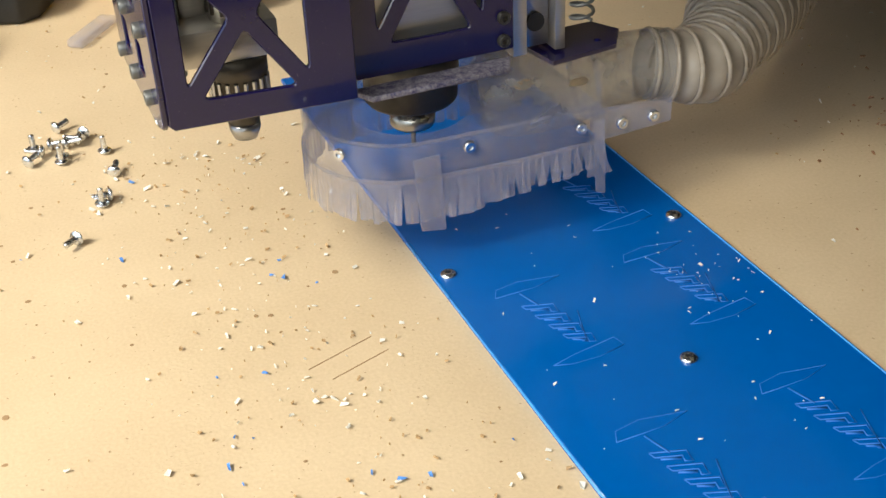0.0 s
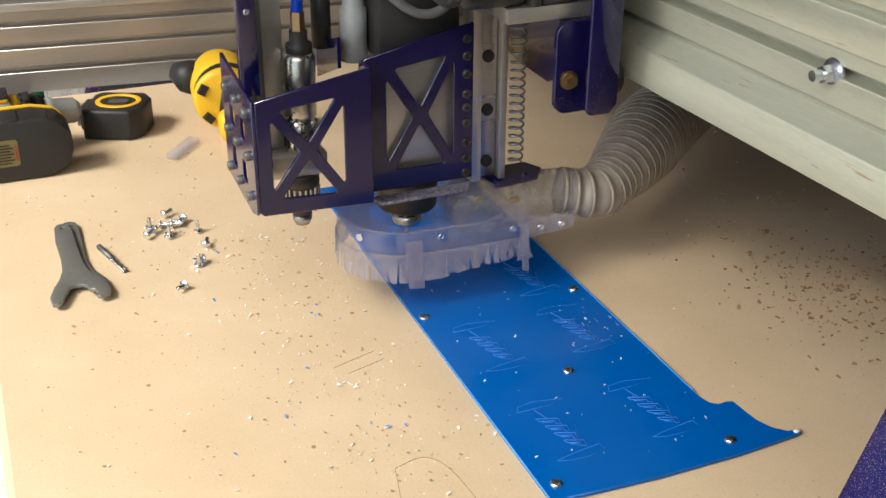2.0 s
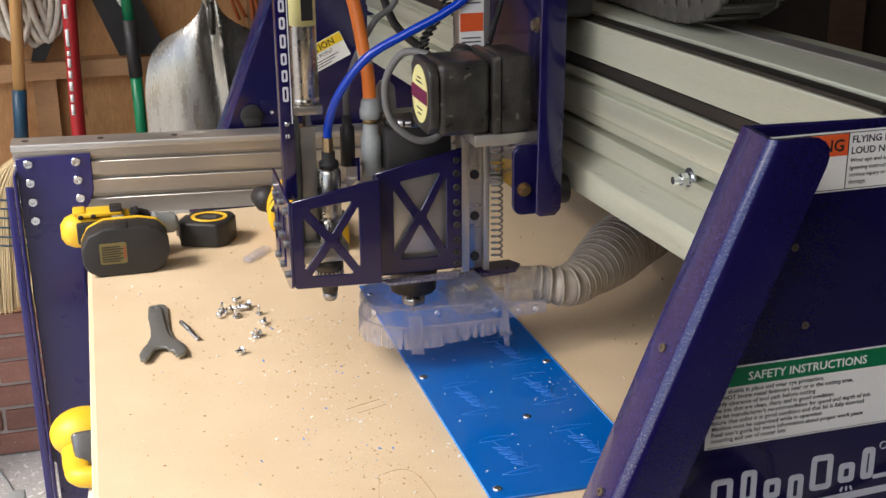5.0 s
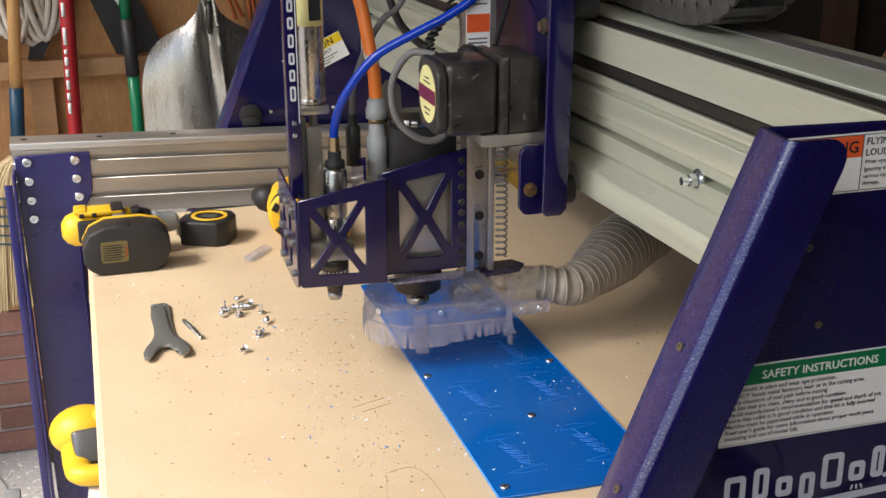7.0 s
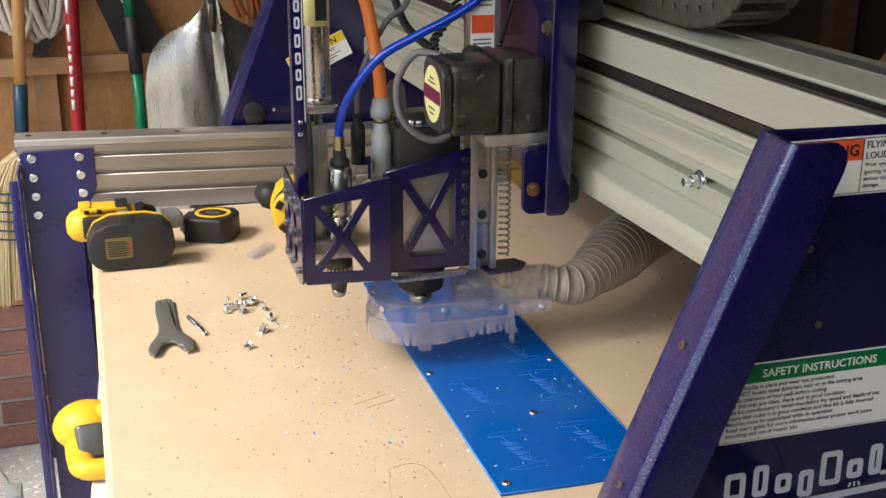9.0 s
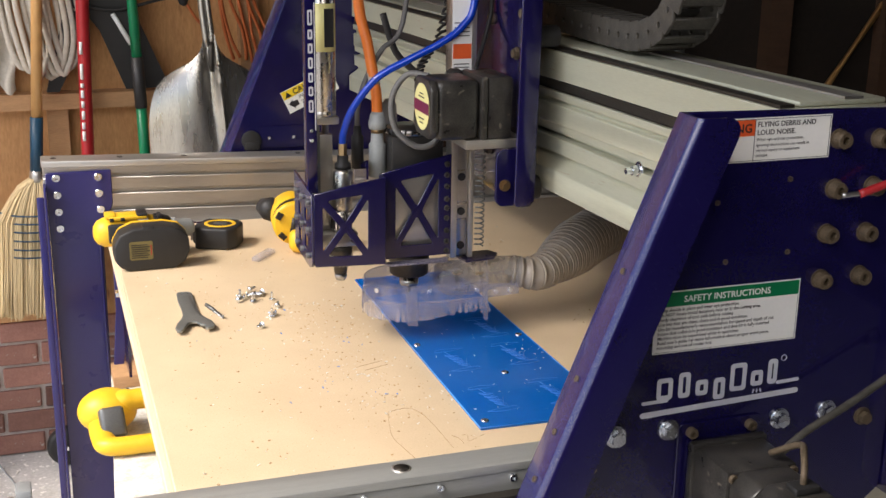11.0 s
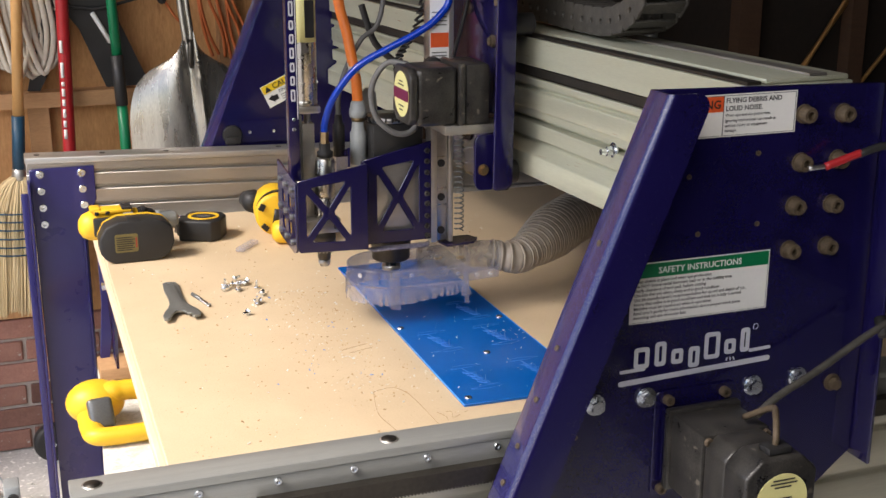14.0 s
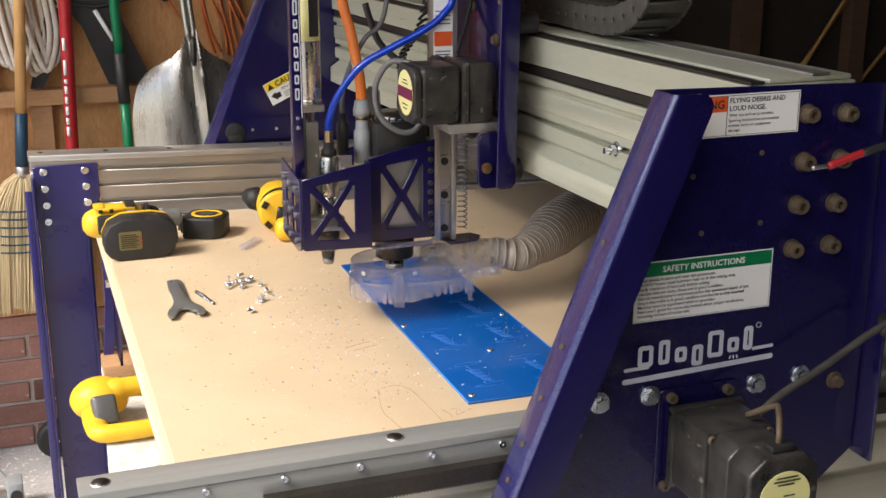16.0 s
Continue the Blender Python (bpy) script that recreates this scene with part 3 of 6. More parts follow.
bm = nb(); box(bm, -0.012, -0.006, 1.2, 1.254, -0.80, -0.04); bevel(bm, 0.002); part("inner_flange", bm, M_PURPLE, b)
for x, z in ((-0.087, 0.099), (-0.087, 0.063), (-0.0865, 0.027), (-0.086, -0.009), (-0.003, 0.097), (-0.003, 0.062), (-0.002, 0.027)):
    bolt("bolt", (x, 1.255, z - 0.003), (0, -1, 0), 0.0085, 0.006, M_ZINC, washer=0.0, hexed=False, parent=b)
b = thing("leg_brace", (0.0, 0.9, -0.3), "dark purple steel brace below the bed", "brace")
bm = nb(); sheet(bm, [(0.000, -0.312), (0.021, -0.308), (0.040, -0.190), (0.040, -0.042), (0.012, -0.042), (0.012, -0.180)], (), 0.005, front(1.195)); bevel(bm, 0.001, 1); part("front_plate", bm, M_LEG, b)
bm = nb(); sheet(bm, [(0.86, -0.04), (1.0, -0.04), (1.12, -0.045), (1.12, -0.08), (1.0, -0.10), (0.965, -0.22), (0.90, -0.22)], (), 0.005, side(0.012)); part("brace_plate", bm, M_PURPLE, b)
bolt("bolt", (0.0115, 0.93, -0.06), (-1, 0, 0), 0.008, 0.012, M_ZINC, washer=0.012, parent=b)

# near rail
b = thing("near_rail", (0.6, -0.24, -0.1), "aluminium side rail with a steel track and toothed rack", "rail")
bm = nb(); rail_profile(bm, -0.128, 1.40, [(-0.222, 0.108), (-0.264, 0.108), (-0.264, 0.098), (-0.222, 0.098)]); bevel(bm, 0.0012); part("track", bm, M_TRACK, b, "smooth grey steel track")
bm = nb(); rail_profile(bm, -0.120, 1.40, [(-0.224, 0.0975), (-0.262, 0.0975), (-0.262, 0.070), (-0.224, 0.070)]); bevel(bm, 0.001); part("screw_strip", bm, M_TRACK, b)
bm = nb(); rail_profile(bm, 0.055, 1.40, [(-0.2625, 0.076), (-0.276, 0.076), (-0.276, 0.056), (-0.2625, 0.056)])
for i in range(330):
    x = 0.056 + i * 0.004
    box(bm, x, x + 0.002, -0.275, -0.264, 0.0535, 0.0562)
part("rack", bm, M_DARKSTEEL, b, "dark toothed steel rack")
bm = nb(); rail_profile(bm, -0.118, 1.40, grooved(-0.258, -0.215, 0.0695, -0.16, ((0.03, 0.006), (-0.03, 0.006), (-0.10, 0.006)), 0.006)); bevel(bm, 0.0008, 1); part("extrusion", bm, M_CREAM, b)
for i in range(12):
    x = -0.004 + 0.082 * i
    bolt("screw", (x, -0.262, 0.0905), (0, -1, 0), 0.0043, 0.0036, M_ZINC, hexed=False, parent=b)
for x in (-0.106, 0.206, 0.518):
    bm = nb(); lathe(bm, (x, -0.2415, 0.1076), (x, -0.2415, 0.1086), [(0, 0.0105), (1, 0.0105)]); part("hole_rim", bm, M_ALU, b)
    bm = nb(); lathe(bm, (x, -0.2415, 0.108), (x, -0.2415, 0.1092), [(0, 0.0085), (1, 0.0085)]); part("screw_recess", bm, M_DARKSTEEL, b)

# ---- the blue sheet ----
b = thing("plastic_sheet", (0.5, 0.35, 0.0), "blue plastic sheet screwed to the bed, part engraved", "sheet")
bm = nb()
out = [(0.401, 0.037), (0.50, 0.034), (0.58, 0.036), (0.642, 0.0415), (0.649, 0.0435), (0.648, 0.047), (0.637, 0.049), (0.628, 0.058), (0.622, 0.072), (0.620, 0.090), (0.619, 0.106),
       (0.612, 0.108), (0.604, 0.107), (0.598, 0.112), (0.595, 0.122), (0.5945, 0.132), (0.593, 0.40), (0.592, 0.70), (0.405, 0.70), (0.403, 0.40)]
sheet(bm, out, (), 0.0040, Matrix.Translation((0, 0, 0.0002))); bevel(bm, 0.0007, 1); part("panel", bm, M_BLUE, b)
M_EDGE = material("bright_blue_cut_edge", (0.02, 0.25, 0.75), (0.08, 0.36, 0.85), 0.3)
bm = nb(); tube(bm, [(x, y, 0.0036) for x, y in out[15:18]], 0.0011, 6); part("cut_edge", bm, M_EDGE, b, "bright cut edge")
bm = nb(); tube(bm, [(0.403, 0.40, 0.0036), (0.401, 0.037, 0.0036)], 0.0008, 6); part("cut_edge", bm, M_EDGE, b, "bright cut edge")
bm = nb(); tube(bm, [(0.641, 0.044, 0.0040), (0.648, 0.045, 0.0042)], [0.0022, 0.0014], 6); part("whitened_tip", bm, M_WHITE, b, "stress-whitened tip")
M_GROOVE = material("engraved_blue", (0.004, 0.105, 0.45), (0.02, 0.165, 0.56), 0.5, scale=200, fine=900)


def groove(bm, pts, w=0.00038, closed=False):
    pts = [(x, y, 0.0042) for x, y in pts]
    tube(bm, pts + ([pts[0]] if closed else []), w, 4)


def engraving(x, y):
    bm = nb()
    groove(bm, [(x, y + 0.081), (x + 0.004, y + 0.089), (x + 0.02, y + 0.092), (x + 0.048, y + 0.087), (x + 0.030, y + 0.0815)], closed=True)
    part("engraved_outline", bm, M_GROOVE, b)
    bm = nb()
    groove(bm, [(x + 0.001, y + 0.004), (x + 0.016, y + 0.008), (x + 0.046, y + 0.013), (x + 0.048, y + 0.004), (x + 0.03, y + 0.0), (x + 0.012, y + 0.0005)], closed=True)
    part("engraved_outline", bm, M_GROOVE, b)
    # a swoosh and a row of slanted blocks
    bm = nb()
    groove(bm, [(x + 0.016, y + 0.079), (x + 0.018, y + 0.072), (x + 0.021, y + 0.062)], 0.0007)
    groove(bm, [(x + 0.040, y + 0.047), (x + 0.036, y + 0.036), (x + 0.030, y + 0.016), (x + 0.0275, y + 0.018)], 0.0005)
    part("engraved_stroke", bm, M_GROOVE, b)
    for k in range(4):
        bm = nb()
        yy = y + 0.066 - 0.0125 * k
        xx = x + 0.011 + 0.0030 * k
        h = 0.019 - 0.001 * k
        groove(bm, [(xx, yy), (xx + h, yy - 0.006), (xx + h - 0.001, yy - 0.0145), (xx + h - 0.005, yy - 0.0130), (xx + h - 0.004, yy - 0.0085), (xx + 0.001, yy - 0.0042)], 0.00055, True)
        groove(bm, [(xx + 0.003, yy - 0.0065), (xx + h - 0.006, yy - 0.0105)], 0.0010)
        part("engraved_block", bm, M_GROOVE, b)


for x, y in ((0.428, 0.231), (0.521, 0.231), (0.428, 0.080), (0.521, 0.080), (0.521, 0.352)):
    engraving(x, y)


def pan_screw(at):
    s = thing("sheet_screw", at, "zinc pan-head screw driven into the blue sheet", "screw", "screws in the blue sheet")
    x, y, z = at
    bm = nb()
    n, rings = 20, []
    for rr, hh in ((0.0054, 0.0), (0.0056, 0.0008), (0.0050, 0.0022), (0.0030, 0.0031), (0.0014, 0.0033), (0.0010, 0.0020), (0.0002, 0.0018)):
        rings.append([bm.verts.new((x + rr * math.cos(a), y + rr * math.sin(a), z + hh)) for a in [i * math.tau / n for i in range(n)]])
    for a, c in zip(rings, rings[1:]):
        for i in range(n):
            bm.faces.new((a[i], a[(i + 1) % n], c[(i + 1) % n], c[i]))
    part("head", bm, M_ZINC, s)
    bm = nb()
    for ang in (0.3, 0.3 + math.pi / 2):
        box(bm, -0.0024, 0.0024, -0.00035, 0.00035, 0.0027, 0.00335, Matrix.Translation(at) @ Matrix.Rotation(ang, 4, "Z"))
    part("cross_recess", bm, M_INK, s)
    return s


first = pan_screw((0.412, 0.350, 0.0041))
for x, y in ((0.581, 0.348), (0.502, 0.206), (0.414, 0.056), (0.582, 0.055), (0.413, 0.655), (0.582, 0.655)):
    copy_thing(first, Matrix.Translation((x, y, 0.0041)))

# ---- gantry ----
YAW = Matrix.Translation((0.6, 0.02, 0.40)) @ pose(0, 0, 0, -1.0, 0, 1.4) @ Matrix.Translation((-0.6, -0.02, -0.40))


def place(ob, m):
    ob.matrix_world = m @ ob.matrix_world
    return ob


b = thing("gantry_beam", (0.68, 0.5, 0.27), "pale aluminium gantry beam with grooves and a toothed rack", "beam")
prof = [(0.600, 0.470), (0.600, 0.429), (0.612, 0.4285), (0.612, 0.412), (0.602, 0.4115), (0.602, 0.401), (0.610, 0.399), (0.610, 0.3935), (0.603, 0.392), (0.603, 0.365), (0.6055, 0.3635),
        (0.6055, 0.352), (0.618, 0.351), (0.618, 0.3445), (0.604, 0.3435), (0.604, 0.321), (0.613, 0.3195), (0.613, 0.312), (0.594, 0.300), (0.592, 0.298), (0.592, 0.266), (0.74, 0.266), (0.74, 0.470)]
bm = nb()
a = [bm.verts.new((x, -0.275, z)) for x, z in prof]
c = [bm.verts.new((x, 1.33, z)) for x, z in prof]
for i in range(len(prof)):
    j = (i + 1) % len(prof)
    bm.faces.new((a[i], a[j], c[j], c[i]))
bm.faces.new(a[::-1]); bm.faces.new(c)
bmesh.ops.recalc_face_normals(bm, faces=bm.faces[:])
bevel(bm, 0.0008, 1)
place(part("extrusion", bm, M_ALU_Y, b), YAW)
bm = nb(); box(bm, 0.6025, 0.611, -0.27, 1.32, 0.4155, 0.4270)
for i in range(400):
    y = -0.27 + i * 0.004
    box(bm, 0.603, 0.610, y, y + 0.002, 0.4130, 0.4160)
place(part("rack", bm, M_DARKSTEEL, b, "dusty toothed steel rack"), YAW)
bm = nb(); box(bm, 0.603, 0.621, -0.27, 1.32, 0.4705, 0.474); place(part("top_track", bm, M_DARKSTEEL, b, "dark dusty track"), YAW)
bm = nb(); box(bm, 0.627, 0.738, -0.27, 1.32, 0.4705, 0.4765); bevel(bm, 0.002); place(part("top_rail", bm, M_ALU_Y, b), YAW)
bm = nb(); box(bm, 0.684, 0.708, -0.27, 1.32, 0.477, 0.4795); place(part("top_groove", bm, M_ALU, b), YAW)
bolt("clamp_bolt", (0.6065, 0.022, 0.345), (-1, 0, 0), 0.0068, 0.010, M_ZINC, washer=0.0115, parent=b, label="bright hex bolt with a washer")
bm = nb(); rod(bm, (0.597, 0.022, 0.345), (0.586, 0.022, 0.345), 0.0042); part("bolt_end", bm, M_ZINC, b)


def end_plate(y, s, x_shift, label):
    """A gantry end plate at y; s is -1 where its outer side faces the near end."""
    e = thing("gantry_end_plate", (0.6 + x_shift, y, 0.0), label, "plate")
    d = x_shift
    slope = 0.405
    bm = nb()
    o = [(0.482 + d, 0.481), (0.775 + d, 0.474), (0.777 + d, 0.025), (0.64 + d, -0.09), (0.26 + d, -0.09), (0.26 + d, -0.065)]
    sheet(bm, o, (), 0.006, front(y if s < 0 else y + 0.006)); bevel(bm, 0.001, 1); part("web_plate", bm, M_PURPLE, e)
    # sloping flange and folded lip, one bent sheet
    n = Vector((-1, 0, slope)).normalized()
    bm = nb()
    bend, depth, r, wide = -0.012, 0.061, 0.009, 0.039
    prof = [(0.0, 0.0)] + [(bend + r - r * math.cos(radians(15 * k)), -depth + r - r * math.sin(radians(15 * k))) for k in range(7)] + [(wide, -depth)]
    t_ = 0.0035
    inner = [(wide, -depth + t_)] + [(bend + r - (r - t_) * math.cos(radians(a)), -depth + r - (r - t_) * math.sin(radians(a))) for a in (90, 60, 30, 0)] + [(0.0040, 0.0)]
    ring = prof + inner
    def at(u, v, z):
        zz = z + (0.004 * min(1, -v / 0.06) if z > 0.3 else 0.0)
        return (0.482 + d - (0.481 - zz) * slope + u, y + (v if s < 0 else -v), zz)
    levels = [[bm.verts.new(at(u, v, -0.09)) for u, v in ring]]
    for k in range(6):
        a = radians(18 * k)
        cut = 0.022 * (1 - math.cos(a))
        levels.append([bm.verts.new(at(min(u, wide - cut), v, 0.459 + 0.022 * math.sin(a))) for u, v in ring])
    lo, hi = levels[0], levels[-1]
    m = len(ring)
    for A, B in zip(levels, levels[1:]):
        for i in range(m):
            bm.faces.new((A[i], A[(i + 1) % m], B[(i + 1) % m], B[i]))
    bm.faces.new(lo[::-1]); bm.faces.new(hi)
    bmesh.ops.recalc_face_normals(bm, faces=bm.faces[:])
    # front lip gets the darker enamel by its normal: its shade is coloured in
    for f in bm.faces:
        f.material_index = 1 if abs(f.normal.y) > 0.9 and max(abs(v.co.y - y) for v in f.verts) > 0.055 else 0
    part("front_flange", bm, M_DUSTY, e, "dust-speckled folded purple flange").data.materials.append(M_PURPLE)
    bm = nb(); box(bm, 0.777 + d, 0.782 + d, y - 0.04 if s < 0 else y, y if s < 0 else y + 0.04, 0.02, 0.472); bevel(bm, 0.002); part("rear_flange", bm, M_PURPLE, e)
    return e


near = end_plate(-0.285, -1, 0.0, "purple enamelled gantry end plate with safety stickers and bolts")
for x, z in ((0.674, 0.447), (0.725, 0.445), (0.674, 0.393), (0.7225, 0.393), (0.670, 0.344), (0.720, 0.342), (0.668, 0.293), (0.718, 0.293)):
    bolt("socket_bolt", (x - 0.004, -0.291, z - 0.002), (0, -1, 0), 0.0092, 0.012, M_DUSTBOLT, washer=0.0108, hexed=False, parent=near, label="dust-caked black socket bolt")
for x, z, r in ((0.428, 0.136, 0.0085), (0.491, 0.136, 0.0085), (0.63, 0.131, 0.0085), (0.691, 0.133, 0.0085), (0.741, 0.119, 0.0075)):
    bolt("hex_bolt", (x, -0.291, z), (0, -1, 0), r, 0.009, M_ZINC if x < 0.7 else M_DUSTBOLT, washer=r * 1.42, parent=near)
for x, z in ((0.53, 0.385), (0.545, 0.32), (0.615, 0.405), (0.62, 0.325), (0.438, 0.225), (0.405, 0.10)):
    bolt("rivet", (x, -0.291, z), (0, -1, 0), 0.003, 0.0015, M_DUSTBOLT, hexed=False, parent=near)
for z in (0.33, 0.22, 0.165, 0.115, 0.075):
    xx = 0.482 - (0.481 - z) * 0.405
    bolt("flange_screw", (xx - 0.0085, -0.318, z), (-1, 0, 0.405), 0.0035, 0.002, M_DUSTBOLT, hexed=False, parent=near)
bm = nb(); sheet(bm, rounded(0.502, 0.607, 0.012, 0.141, 0.008), (), 0.003, front(-0.2912)); bevel(bm, 0.001, 1); part("motor_pad", bm, M_PURPLE, near)
for x, z in ((0.517, 0.131), (0.590, 0.131), (0.513, 0.022), (0.595, 0.022)):
    bolt("pad_screw", (x, -0.2945, z), (0, -1, 0), 0.0062, 0.008, M_DUSTBOLT, hexed=False, parent=near)

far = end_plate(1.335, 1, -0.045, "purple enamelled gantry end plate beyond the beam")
bm = nb(); sheet(bm, rounded(0.355, 0.52, 0.118, 0.168, 0.008), (), 0.004, front(1.3345)); bevel(bm, 0.001, 1); part("motor_bracket", bm, M_PURPLE, far)
for x in (0.375, 0.43, 0.50):
    bolt("bolt", (x, 1.330, 0.142), (0, -1, 0), 0.004, 0.004, M_ZINC, hexed=False, parent=far)
bm = nb(); rod(bm, (0.335, 1.322, 0.138), (0.335, 1.334, 0.138), 0.022, n=24); bevel(bm, 0.003); part("roller", bm, M_BLACK, far, "black roller")
bm = nb(); box(bm, 0.318, 0.352, 1.318, 1.330, 0.118, 0.135); bevel(bm, 0.003); part("roller_guard", bm, M_BLACK, far)


def lettering(body, size, m, mat, parent, name="lettering", align="LEFT", shear=0.0, bold=0.0):
    cu = bpy.data.curves.new(name, "FONT")
    cu.body, cu.size, cu.align_x, cu.shear, cu.extrude, cu.resolution_u = body, size, align, shear, 0.00012, 2
    cu.offset = bold
    tmp = bpy.data.objects.new(name, cu)
    scene.collection.objects.link(tmp)
    bpy.context.view_layer.update()
    me = bpy.data.meshes.new_from_object(tmp.evaluated_get(bpy.context.evaluated_depsgraph_get()))
    bpy.data.objects.remove(tmp)
    bpy.data.curves.remove(cu)
    me.transform(m)
    me.materials.clear()
    me.materials.append(mat)
    ob = new(name, me)
    ob.parent = parent
    ob.matrix_parent_inverse = parent.matrix_world.inverted()
    return ob


def patch(name, pts, y, mat, parent, thick=0.0006, label=""):
    bm = nb(); sheet(bm, pts, (), thick, front(y)); return part(name, bm, mat, parent, label, flat=True)


def rect(x0, x1, z0, z1):
    return [(x0, z0), (x1, z0), (x1, z1), (x0, z1)]


# warning sticker
s = thing("warning_sticker", (0.57, -0.292, 0.44), "white warning sticker with a red panel and black text", "sticker")
back = patch("backing", rect(0.492, 0.659, 0.426, 0.472), -0.2912, M_WHITE, s)
red = patch("red_panel", rect(0.494, 0.5665, 0.4535, 0.4700), -0.2919, M_SIGNRED, back, 0.0003)
for r in (rect(0.4935, 0.6575, 0.4702, 0.4707), rect(0.4935, 0.6575, 0.4272, 0.4277), rect(0.6570, 0.6575, 0.4272, 0.4707), rect(0.5667, 0.5673, 0.4272, 0.4707)):
    patch("border_line", r, -0.2919, M_INK, back, 0.0003)
lettering("WARNING", 0.0128, front(-0.2924) @ Matrix.Translation((0.5635, 0.4572, 0)), M_INK, red, align="RIGHT", bold=0.0002)
for i, (t, sz, z) in enumerate((("FLYING DEBRIS AND", 0.0076, 0.4625), ("LOUD NOISE.", 0.0076, 0.4540), ("Wear eye and ear protection.", 0.0047, 0.4478), ("Ignoring instructions can result in", 0.0047, 0.4420), ("serious injury or equipment", 0.0047, 0.4366), ("damage.", 0.0047, 0.4312))):
    lettering(t, sz, front(-0.2921) @ Matrix.Translation((0.5695, z, 0)), M_INK, back, bold=0.0001 if sz > 0.007 else 0.0)

# safety sticker
s = thing("safety_sticker", (0.55, -0.292, 0.25), "white safety instruction sticker with a green heading", "sticker")
back = patch("backing", rect(0.4655, 0.640, 0.2245, 0.2935), -0.2912, M_WHITE, s)
green = patch("green_heading", rect(0.4670, 0.6385, 0.2765, 0.2922), -0.2919, M_SIGNGREEN, back, 0.0003)
for r in (rect(0.4670, 0.6385, 0.2258, 0.2261), rect(0.6382, 0.6385, 0.2258, 0.277)):
    patch("border_line", r, -0.2919, M_INK, back, 0.0003)
lettering("SAFETY INSTRUCTIONS", 0.0099, front(-0.2924) @ Matrix.Translation((0.4985, 0.2806, 0)), M_WHITE, green, bold=0.00015)
for i, t in enumerate(("Keep shields in place and wear eye protection.", "Do NOT locate metal fasteners near or in the cutting area.", "Verify clearance of tool path before cutting", "Use bits that are clean, sharp and in good condition",
                       "Use bit manufacturer's recommendation for speed and depth of cut.", "Insure that collet is in good condition and that bit is fully inserted", "Machine must be supervised while in operation",
                       "Read user's guide for more information about proper work piece", "mounting and use of router bits")):
    lettering(t, 0.0051, front(-0.2921) @ Matrix.Translation((0.4700, 0.2712 - i * 0.00515, 0)), M_INK, back, bold=0.00003)

# maker's mark, as plain silver shapes
s = thing("maker_mark", (0.55, -0.292, 0.17), "silver printed maker's mark over two long bars", "mark")


def stroke(pts, w, y=-0.2914, mat=M_LOGO, name="mark_stroke"):
    """A flat round-ended stroke on the end plate."""
    bm = nb()
    for (x0, z0), (x1, z1) in zip(pts, pts[1:]):
        d = Vector((x1 - x0, z1 - z0))
        a = math.atan2(d.y, d.x)
        out = [(x1 + w * math.cos(a + radians(t)), z1 + w * math.sin(a + radians(t))) for t in range(-90, 91, 30)]
        out += [(x0 + w * math.cos(a + radians(t)), z0 + w * math.sin(a + radians(t))) for t in range(90, 271, 30)]
        v1 = [bm.verts.new((x, y, z)) for x, z in out]
        v0 = [bm.verts.new((x, y + 0.0006, z)) for x, z in out]
        bm.faces.new(v1)
        for i in range(len(v1)):
            j = (i + 1) % len(v1)
            bm.faces.new((v1[i], v0[i], v0[j], v1[j]))
    bmesh.ops.recalc_face_normals(bm, faces=bm.faces[:])
    return part(name, bm, mat, s, flat=True)


stroke([(0.459, 0.1555), (0.648, 0.1625)], 0.0032, name="long_bar")
stroke([(0.459, 0.1695), (0.487, 0.1700)], 0.0020, name="short_bar")
stroke([(0.624, 0.1745), (0.649, 0.1755)], 0.0020, name="short_bar")
# a row of plain rounded blocks where the mark's seven signs stand
for x0, x1, z0, z1 in ((0.474, 0.493, 0.171, 0.196), (0.500, 0.514, 0.171, 0.200), (0.521, 0.536, 0.171, 0.189), (0.543, 0.557, 0.164, 0.189), (0.563, 0.583, 0.171, 0.203), (0.589, 0.604, 0.174, 0.192), (0.610, 0.622, 0.174, 0.203)):
    bm = nb()
    sheet(bm, rounded(x0, x1, z0, z1, 0.004), [rounded(x0 + 0.0050, x1 - 0.0050, z0 + 0.0052, z1 - 0.0052, 0.0012)], 0.0005, front(-0.2912))
    part("mark_block", bm, M_LOGO, s, flat=True)
bm = nb(); sheet(bm, disc(0.629, 0.203, 0.0036), [disc(0.629, 0.203, 0.0028)], 0.0005, front(-0.2912)); part("mark_ring", bm, M_LOGO, s, flat=True)
for k in range(3):
    stroke([(0.593 + 0.005 * k, 0.1665), (0.594 + 0.004 * k, 0.1690)], 0.0010)

# caution sticker on the far plate
s = thing("caution_sticker", (0.46, 1.33, 0.23), "yellow and white caution sticker set at a slant", "sticker")
R = front(1.3335) @ Matrix.Translation((0.403, 0.240, 0)) @ Matrix.Rotation(radians(25), 4, "Z")
for nm, r, mt, dy in (("backing", rect(0, 0.125, -0.052, 0), M_WHITE, 0.0), ("yellow_heading", rect(0.001, 0.124, -0.019, -0.001), M_SIGNYEL, 0.0008)):
    bm = nb(); sheet(bm, r, (), 0.0006, R @ Matrix.Translation((0, 0, dy))); part(nm, bm, mt, s, flat=True)
lettering("CAUTION", 0.018, R @ Matrix.Translation((0.026, -0.0165, 0.0016)), M_INK, s, bold=0.0003)
lettering("PINCH POINT", 0.010, R @ Matrix.Translation((0.035, -0.030, 0.0010)), M_INK, s)
bm = nb(); sheet(bm, [(0.006, -0.017), (0.021, -0.017), (0.0135, -0.004)], (), 0.0004, R @ Matrix.Translation((0, 0, 0.0016))); part("warning_triangle", bm, M_INK, s, flat=True)
